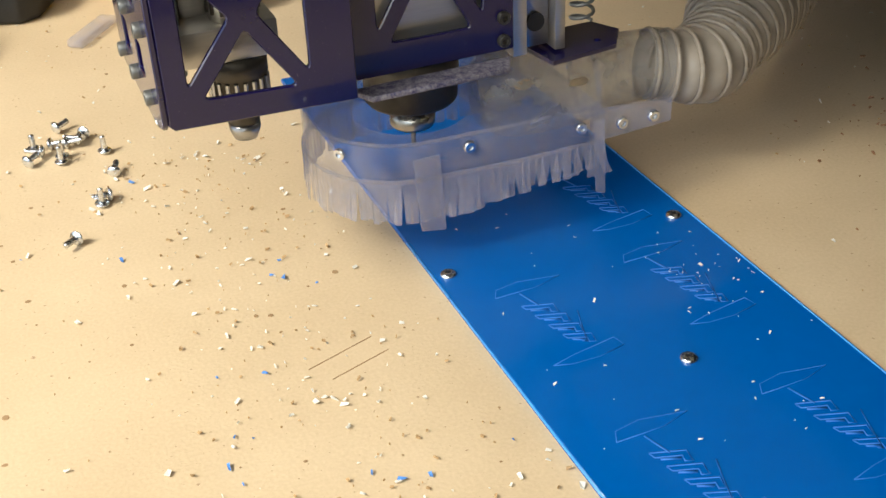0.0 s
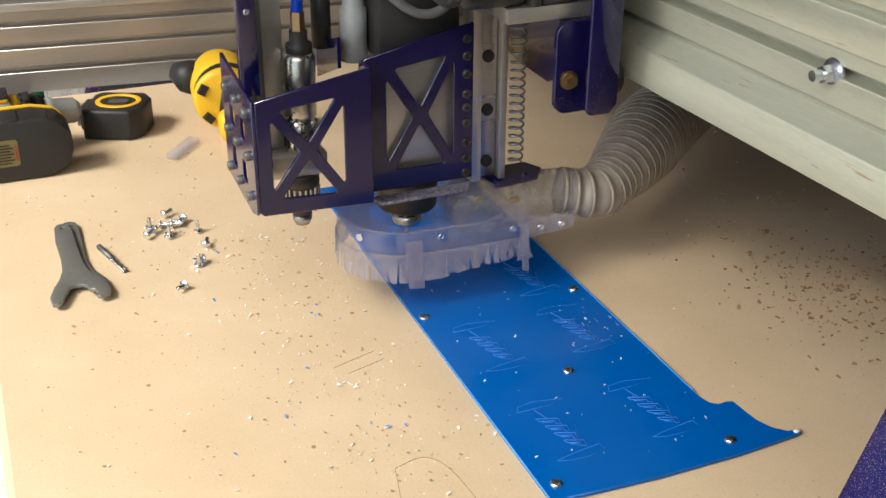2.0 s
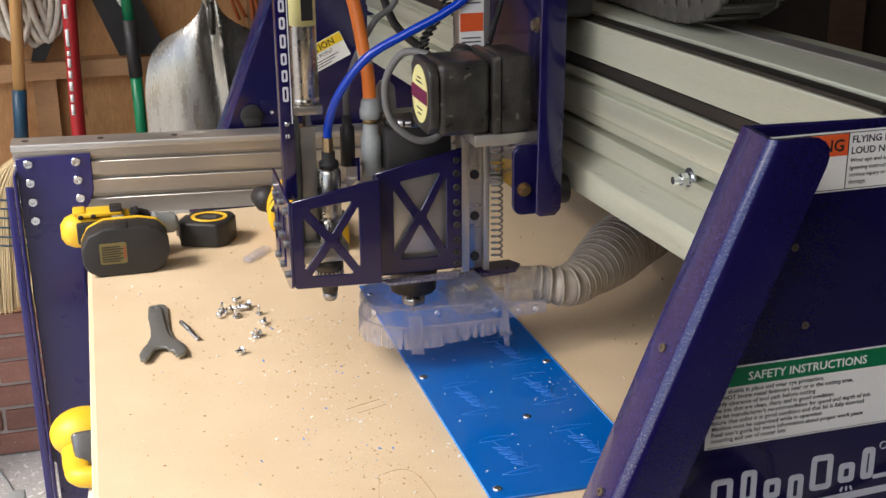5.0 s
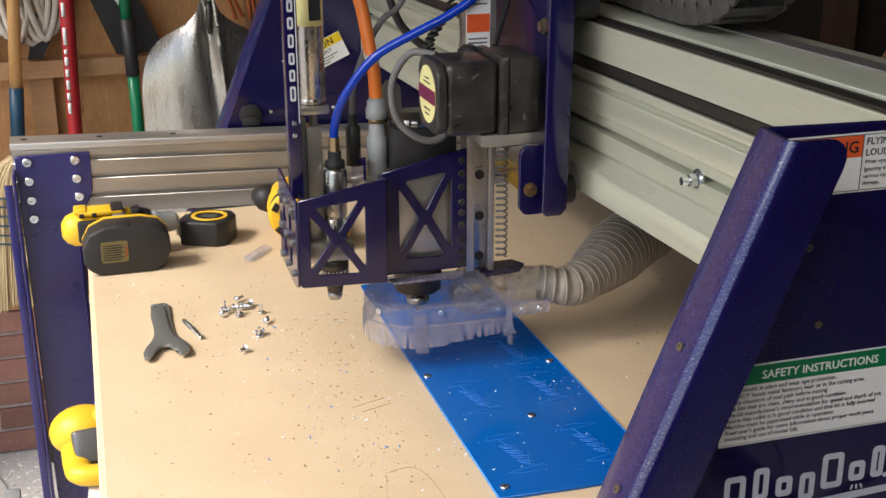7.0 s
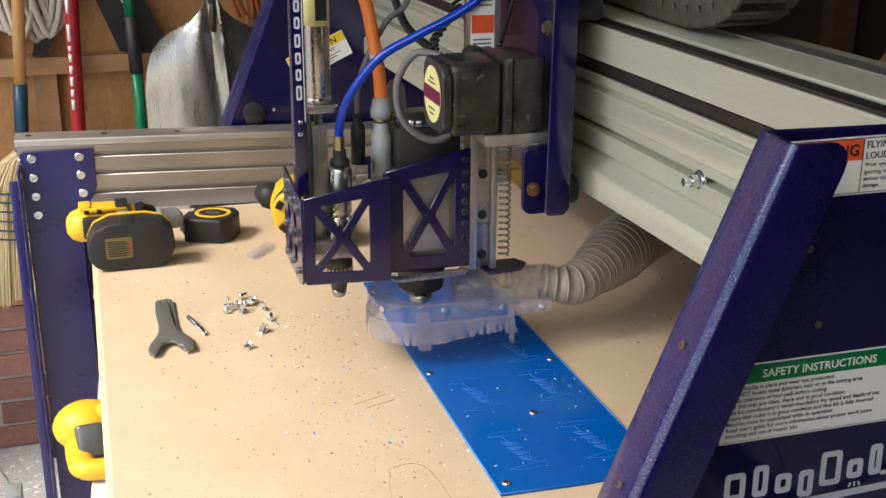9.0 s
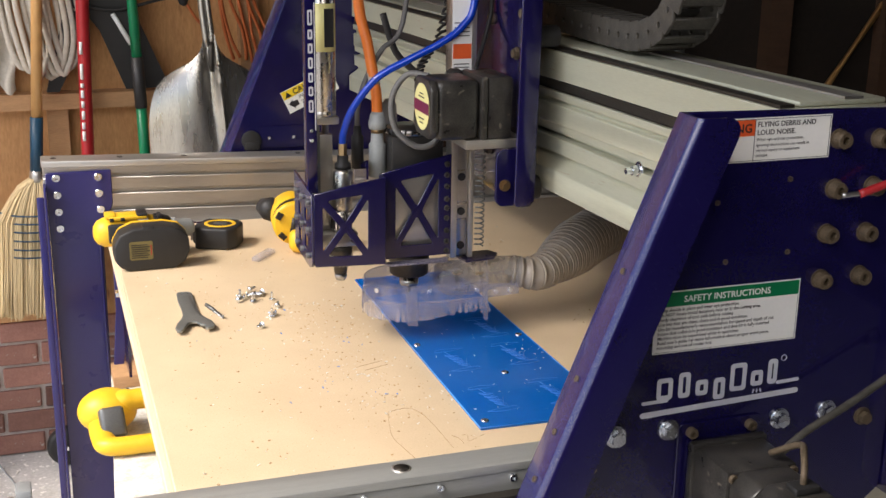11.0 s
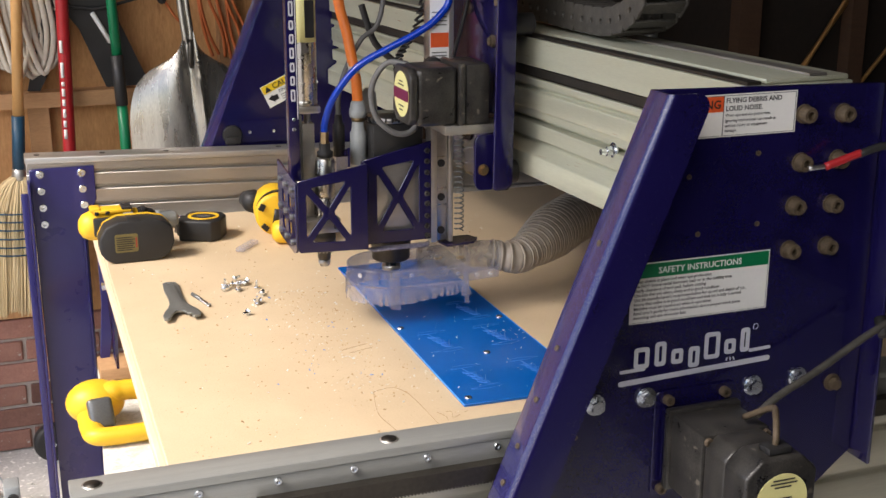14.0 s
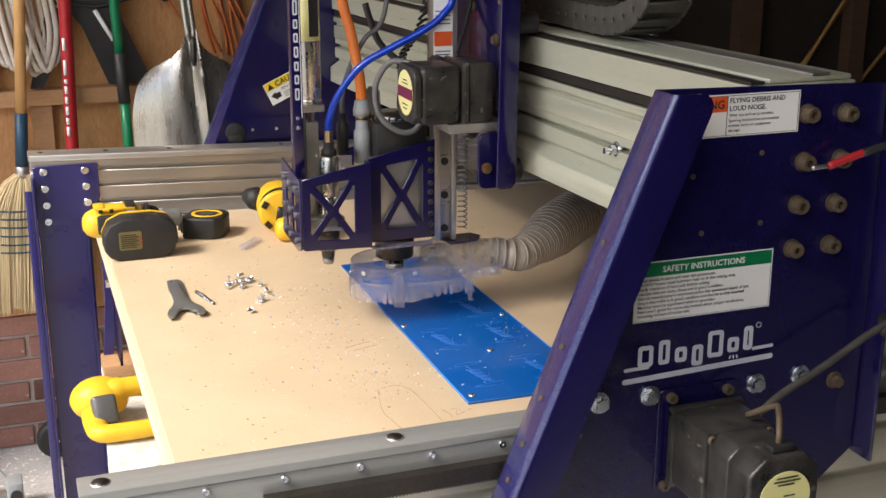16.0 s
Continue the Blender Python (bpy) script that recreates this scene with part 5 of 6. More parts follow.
bm = nb(); lathe(bm, (0.342, 0.44, 0.272), (0.342, 0.44, 0.338), [(0, 0.0095), (0.75, 0.0095), (0.8, 0.0065), (1, 0.0055)], 16); part("sensor_plug", bm, M_BLACK, s, "black cable plug")

# hoses and cables above the head
b = thing("air_hose", (0.4, 0.40, 0.33), "shiny blue air hose curving up from the drill", "hose")
bm = nb(); tube(bm, curve([(0.311, 0.41, 0.314), (0.313, 0.41, 0.335), (0.326, 0.402, 0.373), (0.361, 0.392, 0.418), (0.409, 0.381, 0.446), (0.452, 0.374, 0.468), (0.485, 0.372, 0.492), (0.505, 0.375, 0.53), (0.51, 0.39, 0.66)], 8), 0.0056, 12); part("hose", bm, M_AIRBLUE, b)
b = thing("power_cable", (0.37, 0.43, 0.36), "orange power cable rising from the spindle connector", "cable")
bm = nb(); tube(bm, curve([(0.368, 0.42, 0.358), (0.3675, 0.424, 0.390), (0.366, 0.432, 0.41), (0.361, 0.45, 0.463), (0.353, 0.47, 0.52), (0.35, 0.49, 0.66)], 8), 0.0083, 14); part("cable", bm, M_ORANGE, b)
bm = nb(); tube(bm, [(0.3668, 0.428, 0.400), (0.3655, 0.436, 0.4185)], 0.0087, 14); part("tape_wrap", bm, M_ROPE, b, "pale masking tape wrap")
b = thing("sensor_cable", (0.345, 0.44, 0.33), "thin grey cable rising behind the spindle", "cable")
bm = nb(); tube(bm, curve([(0.342, 0.44, 0.335), (0.344, 0.442, 0.37), (0.360, 0.45, 0.41), (0.385, 0.455, 0.45), (0.42, 0.46, 0.49), (0.44, 0.46, 0.66)], 8), 0.0040, 10); part("cable", bm, M_GREY, b)
b = thing("coil_cable", (0.46, 0.47, 0.36), "black coiled cable hanging behind the spindle", "cable")
bm = nb()
base = curve([(0.50, 0.46, 0.56), (0.485, 0.47, 0.47), (0.455, 0.48, 0.415), (0.462, 0.48, 0.375)], 30)
pts = [p + Vector((0.007 * math.cos(i * 1.5), 0.007 * math.sin(i * 1.5), 0.003 * math.cos(i * 1.5))) for i, p in enumerate(base)]
tube(bm, pts, 0.0024, 6); part("coil", bm, M_BLACK, b)
bm = nb(); tube(bm, curve([(0.462, 0.48, 0.376), (0.448, 0.475, 0.36), (0.444, 0.47, 0.335)], 6), 0.0024, 8); part("tail", bm, M_BLACK, b)
bm = nb(); tube(bm, curve([(0.40, 0.50, 0.50), (0.42, 0.495, 0.44), (0.455, 0.485, 0.405)], 8), 0.0055, 8); part("thick_tail", bm, M_BLACK, b)
b = thing("control_cable", (0.53, 0.41, 0.44), "thin black control cable bent over the motor", "cable")
bm = nb(); tube(bm, curve([(0.50, 0.35, 0.432), (0.512, 0.37, 0.446), (0.53, 0.39, 0.48), (0.54, 0.395, 0.53), (0.53, 0.395, 0.66)], 8), 0.0034, 8); part("cable", bm, M_BLACK, b)
b = thing("slide_sticker", (0.49, 0.404, 0.45), "white and red warning sticker on the slide plate", "sticker")
bm = nb(); sheet(bm, rect(0.472, 0.503, 0.405, 0.60), (), 0.0006, front(0.3775)); part("backing", bm, M_WHITE, b, flat=True)
bm = nb(); sheet(bm, rect(0.473, 0.502, 0.444, 0.466), (), 0.0004, front(0.3768)); part("red_panel", bm, M_SIGNRED, b, flat=True)
for z in (0.436, 0.431, 0.426, 0.421, 0.416, 0.478, 0.484, 0.490, 0.497):
    bm = nb(); sheet(bm, rect(0.475, 0.499, z - 0.0009, z + 0.0009), (), 0.0003, front(0.3768)); part("text_bar", bm, M_GREY, b, flat=True)
bm = nb(); lathe(bm, (0.470, 0.3765, 0.418), (0.470, 0.345, 0.418), [(0, 0.008), (0.3, 0.008), (0.35, 0.015), (0.9, 0.015), (1, 0.011)], 10); part("locking_knob", bm, M_BLACK, b, "black plastic knob")

# dust shroud of clear plastic
M_CLEAR = bpy.data.materials.new("clear_plastic")
M_CLEAR.use_nodes = True
nt = M_CLEAR.node_tree
nt.nodes.clear()
o_ = nt.nodes.new("ShaderNodeOutputMaterial")
mx = nt.nodes.new("ShaderNodeMixShader")
tr = nt.nodes.new("ShaderNodeBsdfTransparent")
tr.inputs[0].default_value = (0.93, 0.94, 0.97, 1)
pb = nt.nodes.new("ShaderNodeBsdfPrincipled")
pb.inputs["Base Color"].default_value = (0.52, 0.50, 0.57, 1)
pb.inputs["Roughness"].default_value = 0.16
nz = nt.nodes.new("ShaderNodeTexNoise")
nz.inputs["Scale"].default_value = 55
nz.inputs["Detail"].default_value = 5
tcn = nt.nodes.new("ShaderNodeTexCoord")
nt.links.new(tcn.outputs["Object"], nz.inputs["Vector"])
mr = nt.nodes.new("ShaderNodeMapRange")
mr.inputs["From Min"].default_value, mr.inputs["From Max"].default_value = 0.3, 0.75
mr.inputs["To Min"].default_value, mr.inputs["To Max"].default_value = 0.08, 0.30
nt.links.new(nz.outputs[0], mr.inputs[0])
nt.links.new(mr.outputs[0], mx.inputs[0])
nt.links.new(tr.outputs[0], mx.inputs[1])
nt.links.new(pb.outputs[0], mx.inputs[2])
nt.links.new(mx.outputs[0], o_.inputs[0])
M_STRIP = M_CLEAR.copy()
M_STRIP.name = "clear_strip_plastic"
M_STRIP.node_tree.nodes["Map Range"].inputs["To Min"].default_value = 0.14
M_STRIP.node_tree.nodes["Map Range"].inputs["To Max"].default_value = 0.38
M_HOSE = M_CLEAR.copy()
M_HOSE.name = "dusty_clear_hose"
hn = M_HOSE.node_tree.nodes
hn["Map Range"].inputs["To Min"].default_value, hn["Map Range"].inputs["To Max"].default_value = 0.58, 0.85
hn["Principled BSDF"].inputs["Base Color"].default_value = (0.45, 0.39, 0.32, 1)
hn["Principled BSDF"].inputs["Roughness"].default_value = 0.28

M_SLEEVE = M_CLEAR.copy()
M_SLEEVE.name = "dusty_clear_sleeve"
sn = M_SLEEVE.node_tree.nodes
sn["Map Range"].inputs["To Min"].default_value, sn["Map Range"].inputs["To Max"].default_value = 0.18, 0.62
sn["Principled BSDF"].inputs["Base Color"].default_value = (0.44, 0.40, 0.35, 1)

ZT = 0.094


def stadium(off=0.0, n=18):
    """The shroud's outline, anticlockwise from the far right corner."""
    cx, cy, r = 0.415, 0.432, 0.062 + off
    out = [(0.530 + off, 0.485 + off)]
    out += [(cx + r * math.cos(radians(a)), cy + r * math.sin(radians(a))) for a in [90 + 180 * i / n for i in range(n + 1)]]
    out += [(0.47, 0.3665 - off), (0.530 + off, 0.366 - off)]
    return out


b = thing("dust_shroud", (0.45, 0.43, 0.03), "clear plastic dust shroud with a fringe of strips", "shroud")
bm = nb(); sheet(bm, stadium(), [disc(0.418, 0.418, 0.039, 28)], 0.003, Matrix.Translation((0, 0, ZT - 0.003))); part("top_plate", bm, M_CLEAR, b)
bm = nb()
tube(bm, [(x, y, ZT - 0.0015) for x, y in stadium(0.0005)], 0.0014, 6); part("top_rim", bm, M_STRIP, b, "bright glued rim")
bm = nb()
pts = curve([(x, y, 0) for x, y in stadium(0.002)], 3)
v0 = [bm.verts.new((p.x, p.y, ZT - 0.002)) for p in pts]
v1 = [bm.verts.new((p.x, p.y, 0.066)) for p in pts]
for i in range(len(pts) - 1):
    bm.faces.new((v0[i], v0[i + 1], v1[i + 1], v1[i]))
ext = bmesh.ops.extrude_face_region(bm, geom=bm.faces[:])
cen = Vector((0.44, 0.43, 0))
for v in [v for v in ext["geom"] if isinstance(v, bmesh.types.BMVert)]:
    d = (v.co - cen); d.z = 0
    v.co += d.normalized() * 0.001
part("skirt_band", bm, M_CLEAR, b)
# fringe: strips hung along the outline
rnd = random.Random(12)
line = curve([(x, y, 0) for x, y in stadium(0.0035)], 10)
cum = [0.0]
for p, q in zip(line, line[1:]):
    cum.append(cum[-1] + (q - p).length)
total, wdt = cum[-1], 0.0050


def along(s):
    s = min(max(s, 0), total - 1e-6)
    for i in range(len(cum) - 1):
        if cum[i + 1] >= s:
            f = (s - cum[i]) / max(cum[i + 1] - cum[i], 1e-9)
            return line[i].lerp(line[i + 1], f)
    return line[-1]


s_ = 0.0
while s_ < total - wdt:
    p, q = along(s_), along(s_ + wdt * 1.02)
    d = (p + q) / 2 - cen
    d.z = 0
    d.normalize()
    front_right = q.x > 0.488 and q.y < 0.40
    zb = 0.039 + rnd.uniform(-0.0014, 0.0014)
    zb += 0.011 * min(1, max(0, (q.x - 0.44) / 0.06)) if q.y < 0.42 else 0.0
    if front_right:
        zb = 0.047 + rnd.uniform(-0.005, 0.003)
    lean = Vector(((q - p).x, (q - p).y, 0)).normalized() * rnd.uniform(-0.0016, 0.0016) * (3.0 if front_right else 0.8)
    flare = rnd.uniform(-0.0012, 0.0022)
    bm = nb()
    rows_ = []
    for k in range(4):
        t = k / 3
        z = 0.070 + (zb - 0.070) * t
        o2 = d * (flare * t * t + rnd.uniform(0, 0.0006)) + lean * t * t
        rows_.append([bm.verts.new(Vector((c.x, c.y, z)) + o2 + d * e) for c, e in ((p, 0), (q, 0.0005), (q, 0.0010), (p, 0.0005))])
    for A, B in zip(rows_, rows_[1:]):
        for i in range(4):
            bm.faces.new((A[i], A[(i + 1) % 4], B[(i + 1) % 4], B[i]))
    bm.faces.new(rows_[0]); bm.faces.new(rows_[-1][::-1])
    part("strip", bm, M_STRIP, b, flat=True)
    s_ += wdt
# two longer strips that hang down at the front
for x0, x1, y, zb in ((0.398, 0.416, 0.365, 0.030), (0.523, 0.531, 0.3605, 0.029)):
    bm = nb(); sheet(bm, [(x0, 0.085), (x1, 0.085), (x1 + 0.002, zb), (x0 + 0.003, zb + 0.003)], (), 0.0008, front(y)); part("long_strip", bm, M_STRIP, b, flat=True)
for x, y, z in ((0.360, 0.393, 0.086), (0.436, 0.3645, 0.086), (0.514, 0.3615, 0.082)):
    d = Vector((x - 0.415, y - 0.432, 0)) if x < 0.42 else Vector((0, -1, 0))
    bolt("shroud_screw", (x, y, z), d, 0.0040, 0.0026, M_ZINC, hexed=False, parent=b)
# sleeve that takes the hose
bm = nb()
c0, c1 = Vector((0.468, 0.428, 0.088)), Vector((0.598, 0.405, 0.094))
pts = [c0.lerp(c1, i / 12) for i in range(13)]
tube(bm, pts, [0.020, 0.030, 0.033, 0.0335, 0.0335, 0.033, 0.032, 0.030, 0.028, 0.026, 0.0250, 0.0245, 0.0240], 26, ends=False); part("sleeve", bm, M_SLEEVE, b, "clear plastic sleeve")
bm = nb(); tube(bm, [(0.543, 0.415, 0.0915), (0.547, 0.4143, 0.0917)], 0.0322, 26, ends=False); part("sleeve_band", bm, M_STRIP, b)
bm = nb(); sheet(bm, [(0.526, 0.064), (0.588, 0.067), (0.588, 0.084), (0.526, 0.088)], (), 0.0012, front(0.3705)); part("seam_tab", bm, M_STRIP, b)
for x in (0.549, 0.573):
    bolt("seam_screw", (x, 0.369, 0.0745), (0, -1, 0), 0.0042, 0.003, M_ZINC, hexed=False, parent=b)
M_DUSTPILE = material("sawdust", (0.42, 0.26, 0.11), (0.62, 0.42, 0.2), 0.95, scale=120, fine=700, bump=0.6)
for x, y, z, r in ((0.497, 0.410, 0.096, 0.006), (0.530, 0.394, 0.098, 0.006)):
    bm = nb()
    bmesh.ops.create_icosphere(bm, subdivisions=2, radius=r, matrix=Matrix.Translation((x, y, z)) @ Matrix.Diagonal((1.3, 0.6, 0.5, 1)))
    for v in bm.verts:
        v.co += Vector((noise.noise(v.co * 300), noise.noise(v.co * 310), noise.noise(v.co * 290))) * 0.002
    part("trapped_dust", bm, M_DUSTPILE, b, "clump of trapped sawdust")

# corrugated hose
b = thing("dust_hose", (0.7, 0.45, 0.05), "dusty clear corrugated dust hose running behind the beam", "hose")
path = curve([(0.588, 0.407, 0.094), (0.622, 0.400, 0.088), (0.650, 0.414, 0.086), (0.695, 0.450, 0.091), (0.770, 0.515, 0.098), (0.855, 0.58, 0.103), (0.95, 0.66, 0.105), (1.08, 0.78, 0.10), (1.25, 0.95, 0.08)], 24)
cl = [0.0]
for p, q in zip(path, path[1:]):
    cl.append(cl[-1] + (q - p).length)
fine, rads = [], []
N = 900
j = 0
for i in range(N):
    s = cl[-1] * i / (N - 1)
    while j < len(cl) - 2 and cl[j + 1] < s:
        j += 1
    f = (s - cl[j]) / max(cl[j + 1] - cl[j], 1e-9)
    fine.append(path[j].lerp(path[j + 1], f))
    big = 0.0225 + 0.0225 * min(1, max(0, (s - 0.01) / 0.17))
    pitch = 0.0125
    rads.append(big + 0.0014 * math.sin(math.tau * s / pitch) - 0.003 * math.exp(-((s - 0.085) / 0.02) ** 2))
bm = nb(); tube(bm, fine, rads, 26, ends=False); tubewall = part("corrugated_tube", bm, M_HOSE, b)
M_RIB = material("grey_hose_rib", (0.27, 0.225, 0.175), (0.44, 0.38, 0.31), 0.3, scale=60, fine=300)
bm = nb()
hel, sd = [], None
per = 22
turns = int(cl[-1] / 0.0125)
for k in range(turns * per):
    u = k / (turns * per - 1) * (N - 1)
    i0 = min(int(u), N - 2)
    p = fine[i0].lerp(fine[i0 + 1], u - i0)
    d = (fine[min(i0 + 1, N - 1)] - fine[max(i0 - 1, 0)]).normalized()
    sd = d.orthogonal().normalized() if sd is None else (sd - d * sd.dot(d)).normalized()
    a = k * math.tau / per
    hel.append(p + (sd * math.cos(a) + d.cross(sd) * math.sin(a)) * (rads[i0] + 0.0008))
tube(bm, hel, 0.0019, 5)
part("spiral_rib", bm, M_RIB, b, "raised spiral rib")
bm = nb(); tube(bm, [fine[0], fine[8], fine[16]], [0.0250, 0.0255, 0.0250], 26, ends=False); part("cuff", bm, M_SLEEVE, b, "clear clamping cuff")

M_CRUMBLABEL = material("faded_gold_print", (0.12, 0.095, 0.03), (0.2, 0.16, 0.055), 0.5)
# ---- loose things on the bed ----
# cordless drill lying on its side
b = thing("cordless_drill", (0.06, 0.94, 0.0), "yellow and black cordless drill lying on its side", "drill")
bm = nb(); lathe(bm, (-0.033, 0.955, 0.056), (0.075, 0.965, 0.052), [(0, 0.012), (0.06, 0.022), (0.18, 0.028), (0.45, 0.029), (0.9, 0.028), (1, 0.026)], 24); part("motor_housing", bm, M_YELLOW, b)
bm = nb(); lathe(bm, (0.070, 0.9645, 0.0522), (0.108, 0.968, 0.051), [(0, 0.027), (0.3, 0.0285), (0.7, 0.028), (1, 0.024)], 24); cc = part("clutch_collar", bm, M_BLACK, b)
bm = nb(); lathe(bm, (0.0685, 0.9643, 0.0523), (0.076, 0.965, 0.0521), [(0, 0.0290), (1, 0.0290)], 24); part("torque_ring", bm, M_YELLOW, b)
for k in range(16):
    a = k * math.tau / 16
    bm = nb(); rod(bm, (0.080, 0.9655 + 0.0282 * math.cos(a), 0.052 + 0.0282 * math.sin(a)), (0.092, 0.9665 + 0.0282 * math.cos(a), 0.0516 + 0.0282 * math.sin(a)), 0.0022, n=6); part("grip_ridge", bm, M_INK, cc)
bm = nb(); lathe(bm, (0.107, 0.968, 0.051), (0.155, 0.972, 0.049), [(0, 0.020), (0.25, 0.021), (0.3, 0.018), (0.85, 0.017), (1, 0.010)], 24); part("chuck", bm, M_LIGHTGREY, b, "grey keyless chuck")
bm = nb(); box(bm, -0.005, 0.065, 0.935, 0.975, 0.0805, 0.0885); bevel(bm, 0.003); part("top_strap", bm, M_YELLOW, b)
bm = nb(); box(bm, -0.008, 0.066, 0.9215, 0.934, 0.040, 0.0765); bevel(bm, 0.004, 2); part("side_cover", bm, M_BLACK, b, "black rubber side cover")
bm = nb(); box(bm, 0.012, 0.030, 0.9325, 0.940, 0.060, 0.067); bevel(bm, 0.003); part("side_vent", bm, M_INK, b)
bm = nb(); box(bm, 0.048, 0.068, 0.935, 0.975, 0.060, 0.082); bevel(bm, 0.003); part("grey_selector", bm, M_LIGHTGREY, b, "grey gear selector")
bm = nb(); box(bm, -0.012, 0.008, 0.937, 0.972, 0.084, 0.092); bevel(bm, 0.003); part("rear_lug", bm, M_YELLOW, b)
bm = nb(); box(bm, 0.046, 0.066, 0.935, 0.972, 0.0865, 0.0925); bevel(bm, 0.0025); part("gear_switch", bm, M_BLACK, b)
bm = nb(); tube(bm, curve([(0.018, 0.955, 0.052), (0.030, 0.93, 0.048), (0.045, 0.905, 0.046)], 6), 0.021, 18); bevel(bm, 0.002); part("grip", bm, M_BLACK, b, "black rubber grip")
pack = [(0.022, 0.0006), (0.104, 0.0006), (0.124, 0.012), (0.134, 0.034), (0.132, 0.060), (0.118, 0.075), (0.090, 0.081), (0.034, 0.081), (0.008, 0.070), (-0.004, 0.048), (-0.003, 0.022), (0.006, 0.009)]
bm = nb(); sheet(bm, pack, (), 0.050, front(0.918)); bevel(bm, 0.0085, 3, 25); bt = part("battery", bm, M_BLACK, b, "chunky black battery pack")
bm = nb(); sheet(bm, [(0.065 + (x - 0.065) * 0.995, 0.041 + (z - 0.041) * (1.03 if z > 0.03 else 0.9)) for x, z in pack], (), 0.006, front(0.9255)); bevel(bm, 0.002, 2); part("handle_foot", bm, M_YELLOW, b)
for x, z, w in ((0.060, 0.0805, 0.011), (0.100, 0.076, 0.007)):
    bm = nb(); box(bm, x - w, x + w, 0.8685, 0.905, z - 0.006, z + 0.003); bevel(bm, 0.002, 2); part("release_catch", bm, M_BLACK, bt)
for x in (0.000, 0.020, 0.088):
    bm = nb(); box(bm, x - 0.004, x + 0.004, 0.934, 0.962, 0.0795, 0.0865); bevel(bm, 0.0015); part("cooling_slot", bm, M_INK, b)
bm = nb(); sheet(bm, rounded(0.024, 0.066, 0.022, 0.057, 0.004), (), 0.0008, front(0.8682)); rl = part("rating_label", bm, M_CRUMBLABEL, bt, "faded gold rating label")
for k in range(7):
    bm = nb(); sheet(bm, rect(0.027, 0.056 + 0.004 * (k % 2), 0.026 + 0.004 * k, 0.0275 + 0.004 * k), (), 0.0004, front(0.8671)); part("print_bar", bm, M_INK, rl, flat=True)
bm = nb(); sheet(bm, rect(0.062, 0.0635, 0.030, 0.050), (), 0.0004, front(0.8671)); part("red_bar", bm, M_RED, b, flat=True)

# tape measure
b = thing("tape_measure", (0.21, 1.0, 0.0), "black tape measure with a yellow ring on top", "tape measure")
TM = Matrix.Translation((0.210, 1.0, 0)) @ Matrix.Rotation(radians(-24), 4, "Z") @ Matrix.Scale(1.1, 4)
bm = nb(); sheet(bm, [(-0.038, -0.036), (0.022, -0.036), (0.036, -0.020), (0.038, 0.018), (0.026, 0.036), (-0.030, 0.036), (-0.038, 0.024)], (), 0.039, TM @ Matrix.Translation((0, 0, 0.0005))); bevel(bm, 0.005, 3); part("case", bm, M_BLACK, b)
bm = nb(); sheet(bm, [(x * 1.15, y) for x, y in disc(0, 0, 0.025, 32)], [[(x * 1.2, y) for x, y in disc(0, 0, 0.0185, 32)]], 0.0022, TM @ Matrix.Translation((0, 0, 0.0385))); bevel(bm, 0.0006, 1); part("yellow_ring", bm, M_YELLOW, b)
bm = nb(); sheet(bm, rounded(-0.012, 0.012, -0.006, 0.006, 0.002), (), 0.0015, TM @ Matrix.Translation((0, 0, 0.0390))); part("button_plate", bm, M_SHADE, b)
bm = nb(); box(bm, -0.048, -0.036, -0.012, 0.024, 0.004, 0.034, TM); bevel(bm, 0.003); part("mouth", bm, M_BLACK, b)
bm = nb(); box(bm, -0.053, -0.047, -0.008, 0.018, 0.008, 0.030, TM); bevel(bm, 0.001); part("hook", bm, M_STEEL, b)

# yellow hand tool behind the head
b = thing("reciprocating_tool", (0.35, 0.96, 0.0), "yellow handheld power tool with vents and black grip", "power tool")
bm = nb(); lathe(bm, (0.345, 0.935, 0.056), (0.360, 1.045, 0.060), [(0, 0.030), (0.05, 0.040), (0.2, 0.044), (0.55, 0.044), (0.8, 0.036), (1, 0.022)], 28); part("gear_case", bm, M_YELLOW, b)
bm = nb(); lathe(bm, (0.3445, 0.929, 0.0515), (0.3465, 0.941, 0.0520), [(0, 0.036), (0.15, 0.0425), (0.8, 0.0435), (1, 0.040)], 36); part("guard_disc", bm, M_YELLOW, b)
bm = nb(); rod(bm, (0.3475, 0.942, 0.055), (0.350, 0.965, 0.057), 0.043, n=28); part("guard_back", bm, M_BLACK, b)
for a in (150, 225):
    bm = nb(); box(bm, 0.029, 0.0395, -0.0070, 0.0070, -0.001, 0.0108, Matrix.Translation((0.3450, 0.939, 0.0515)) @ pose(0, 0, 0, 90, 0, 0) @ Matrix.Rotation(radians(a), 4, "Z")); part("vent", bm, M_INK, b)
bm = nb(); tube(bm, curve([(0.340, 0.940, 0.050), (0.385, 0.93, 0.042), (0.43, 0.925, 0.038)], 6), 0.018, 18); part("grip", bm, M_BLACK, b, "black rubber grip")
bm = nb(); lathe(bm, (0.328, 0.905, 0.0245), (0.43, 0.895, 0.0245), [(0, 0.012), (0.06, 0.021), (0.2, 0.0240), (1, 0.0240)], 24); part("handle_base", bm, M_YELLOW, b)
bm = nb(); lathe(bm, (0.322, 0.99, 0.062), (0.295, 1.02, 0.070), [(0, 0.022), (0.5, 0.024), (1, 0.014)], 20); part("nose_guard", bm, M_BLACK, b)

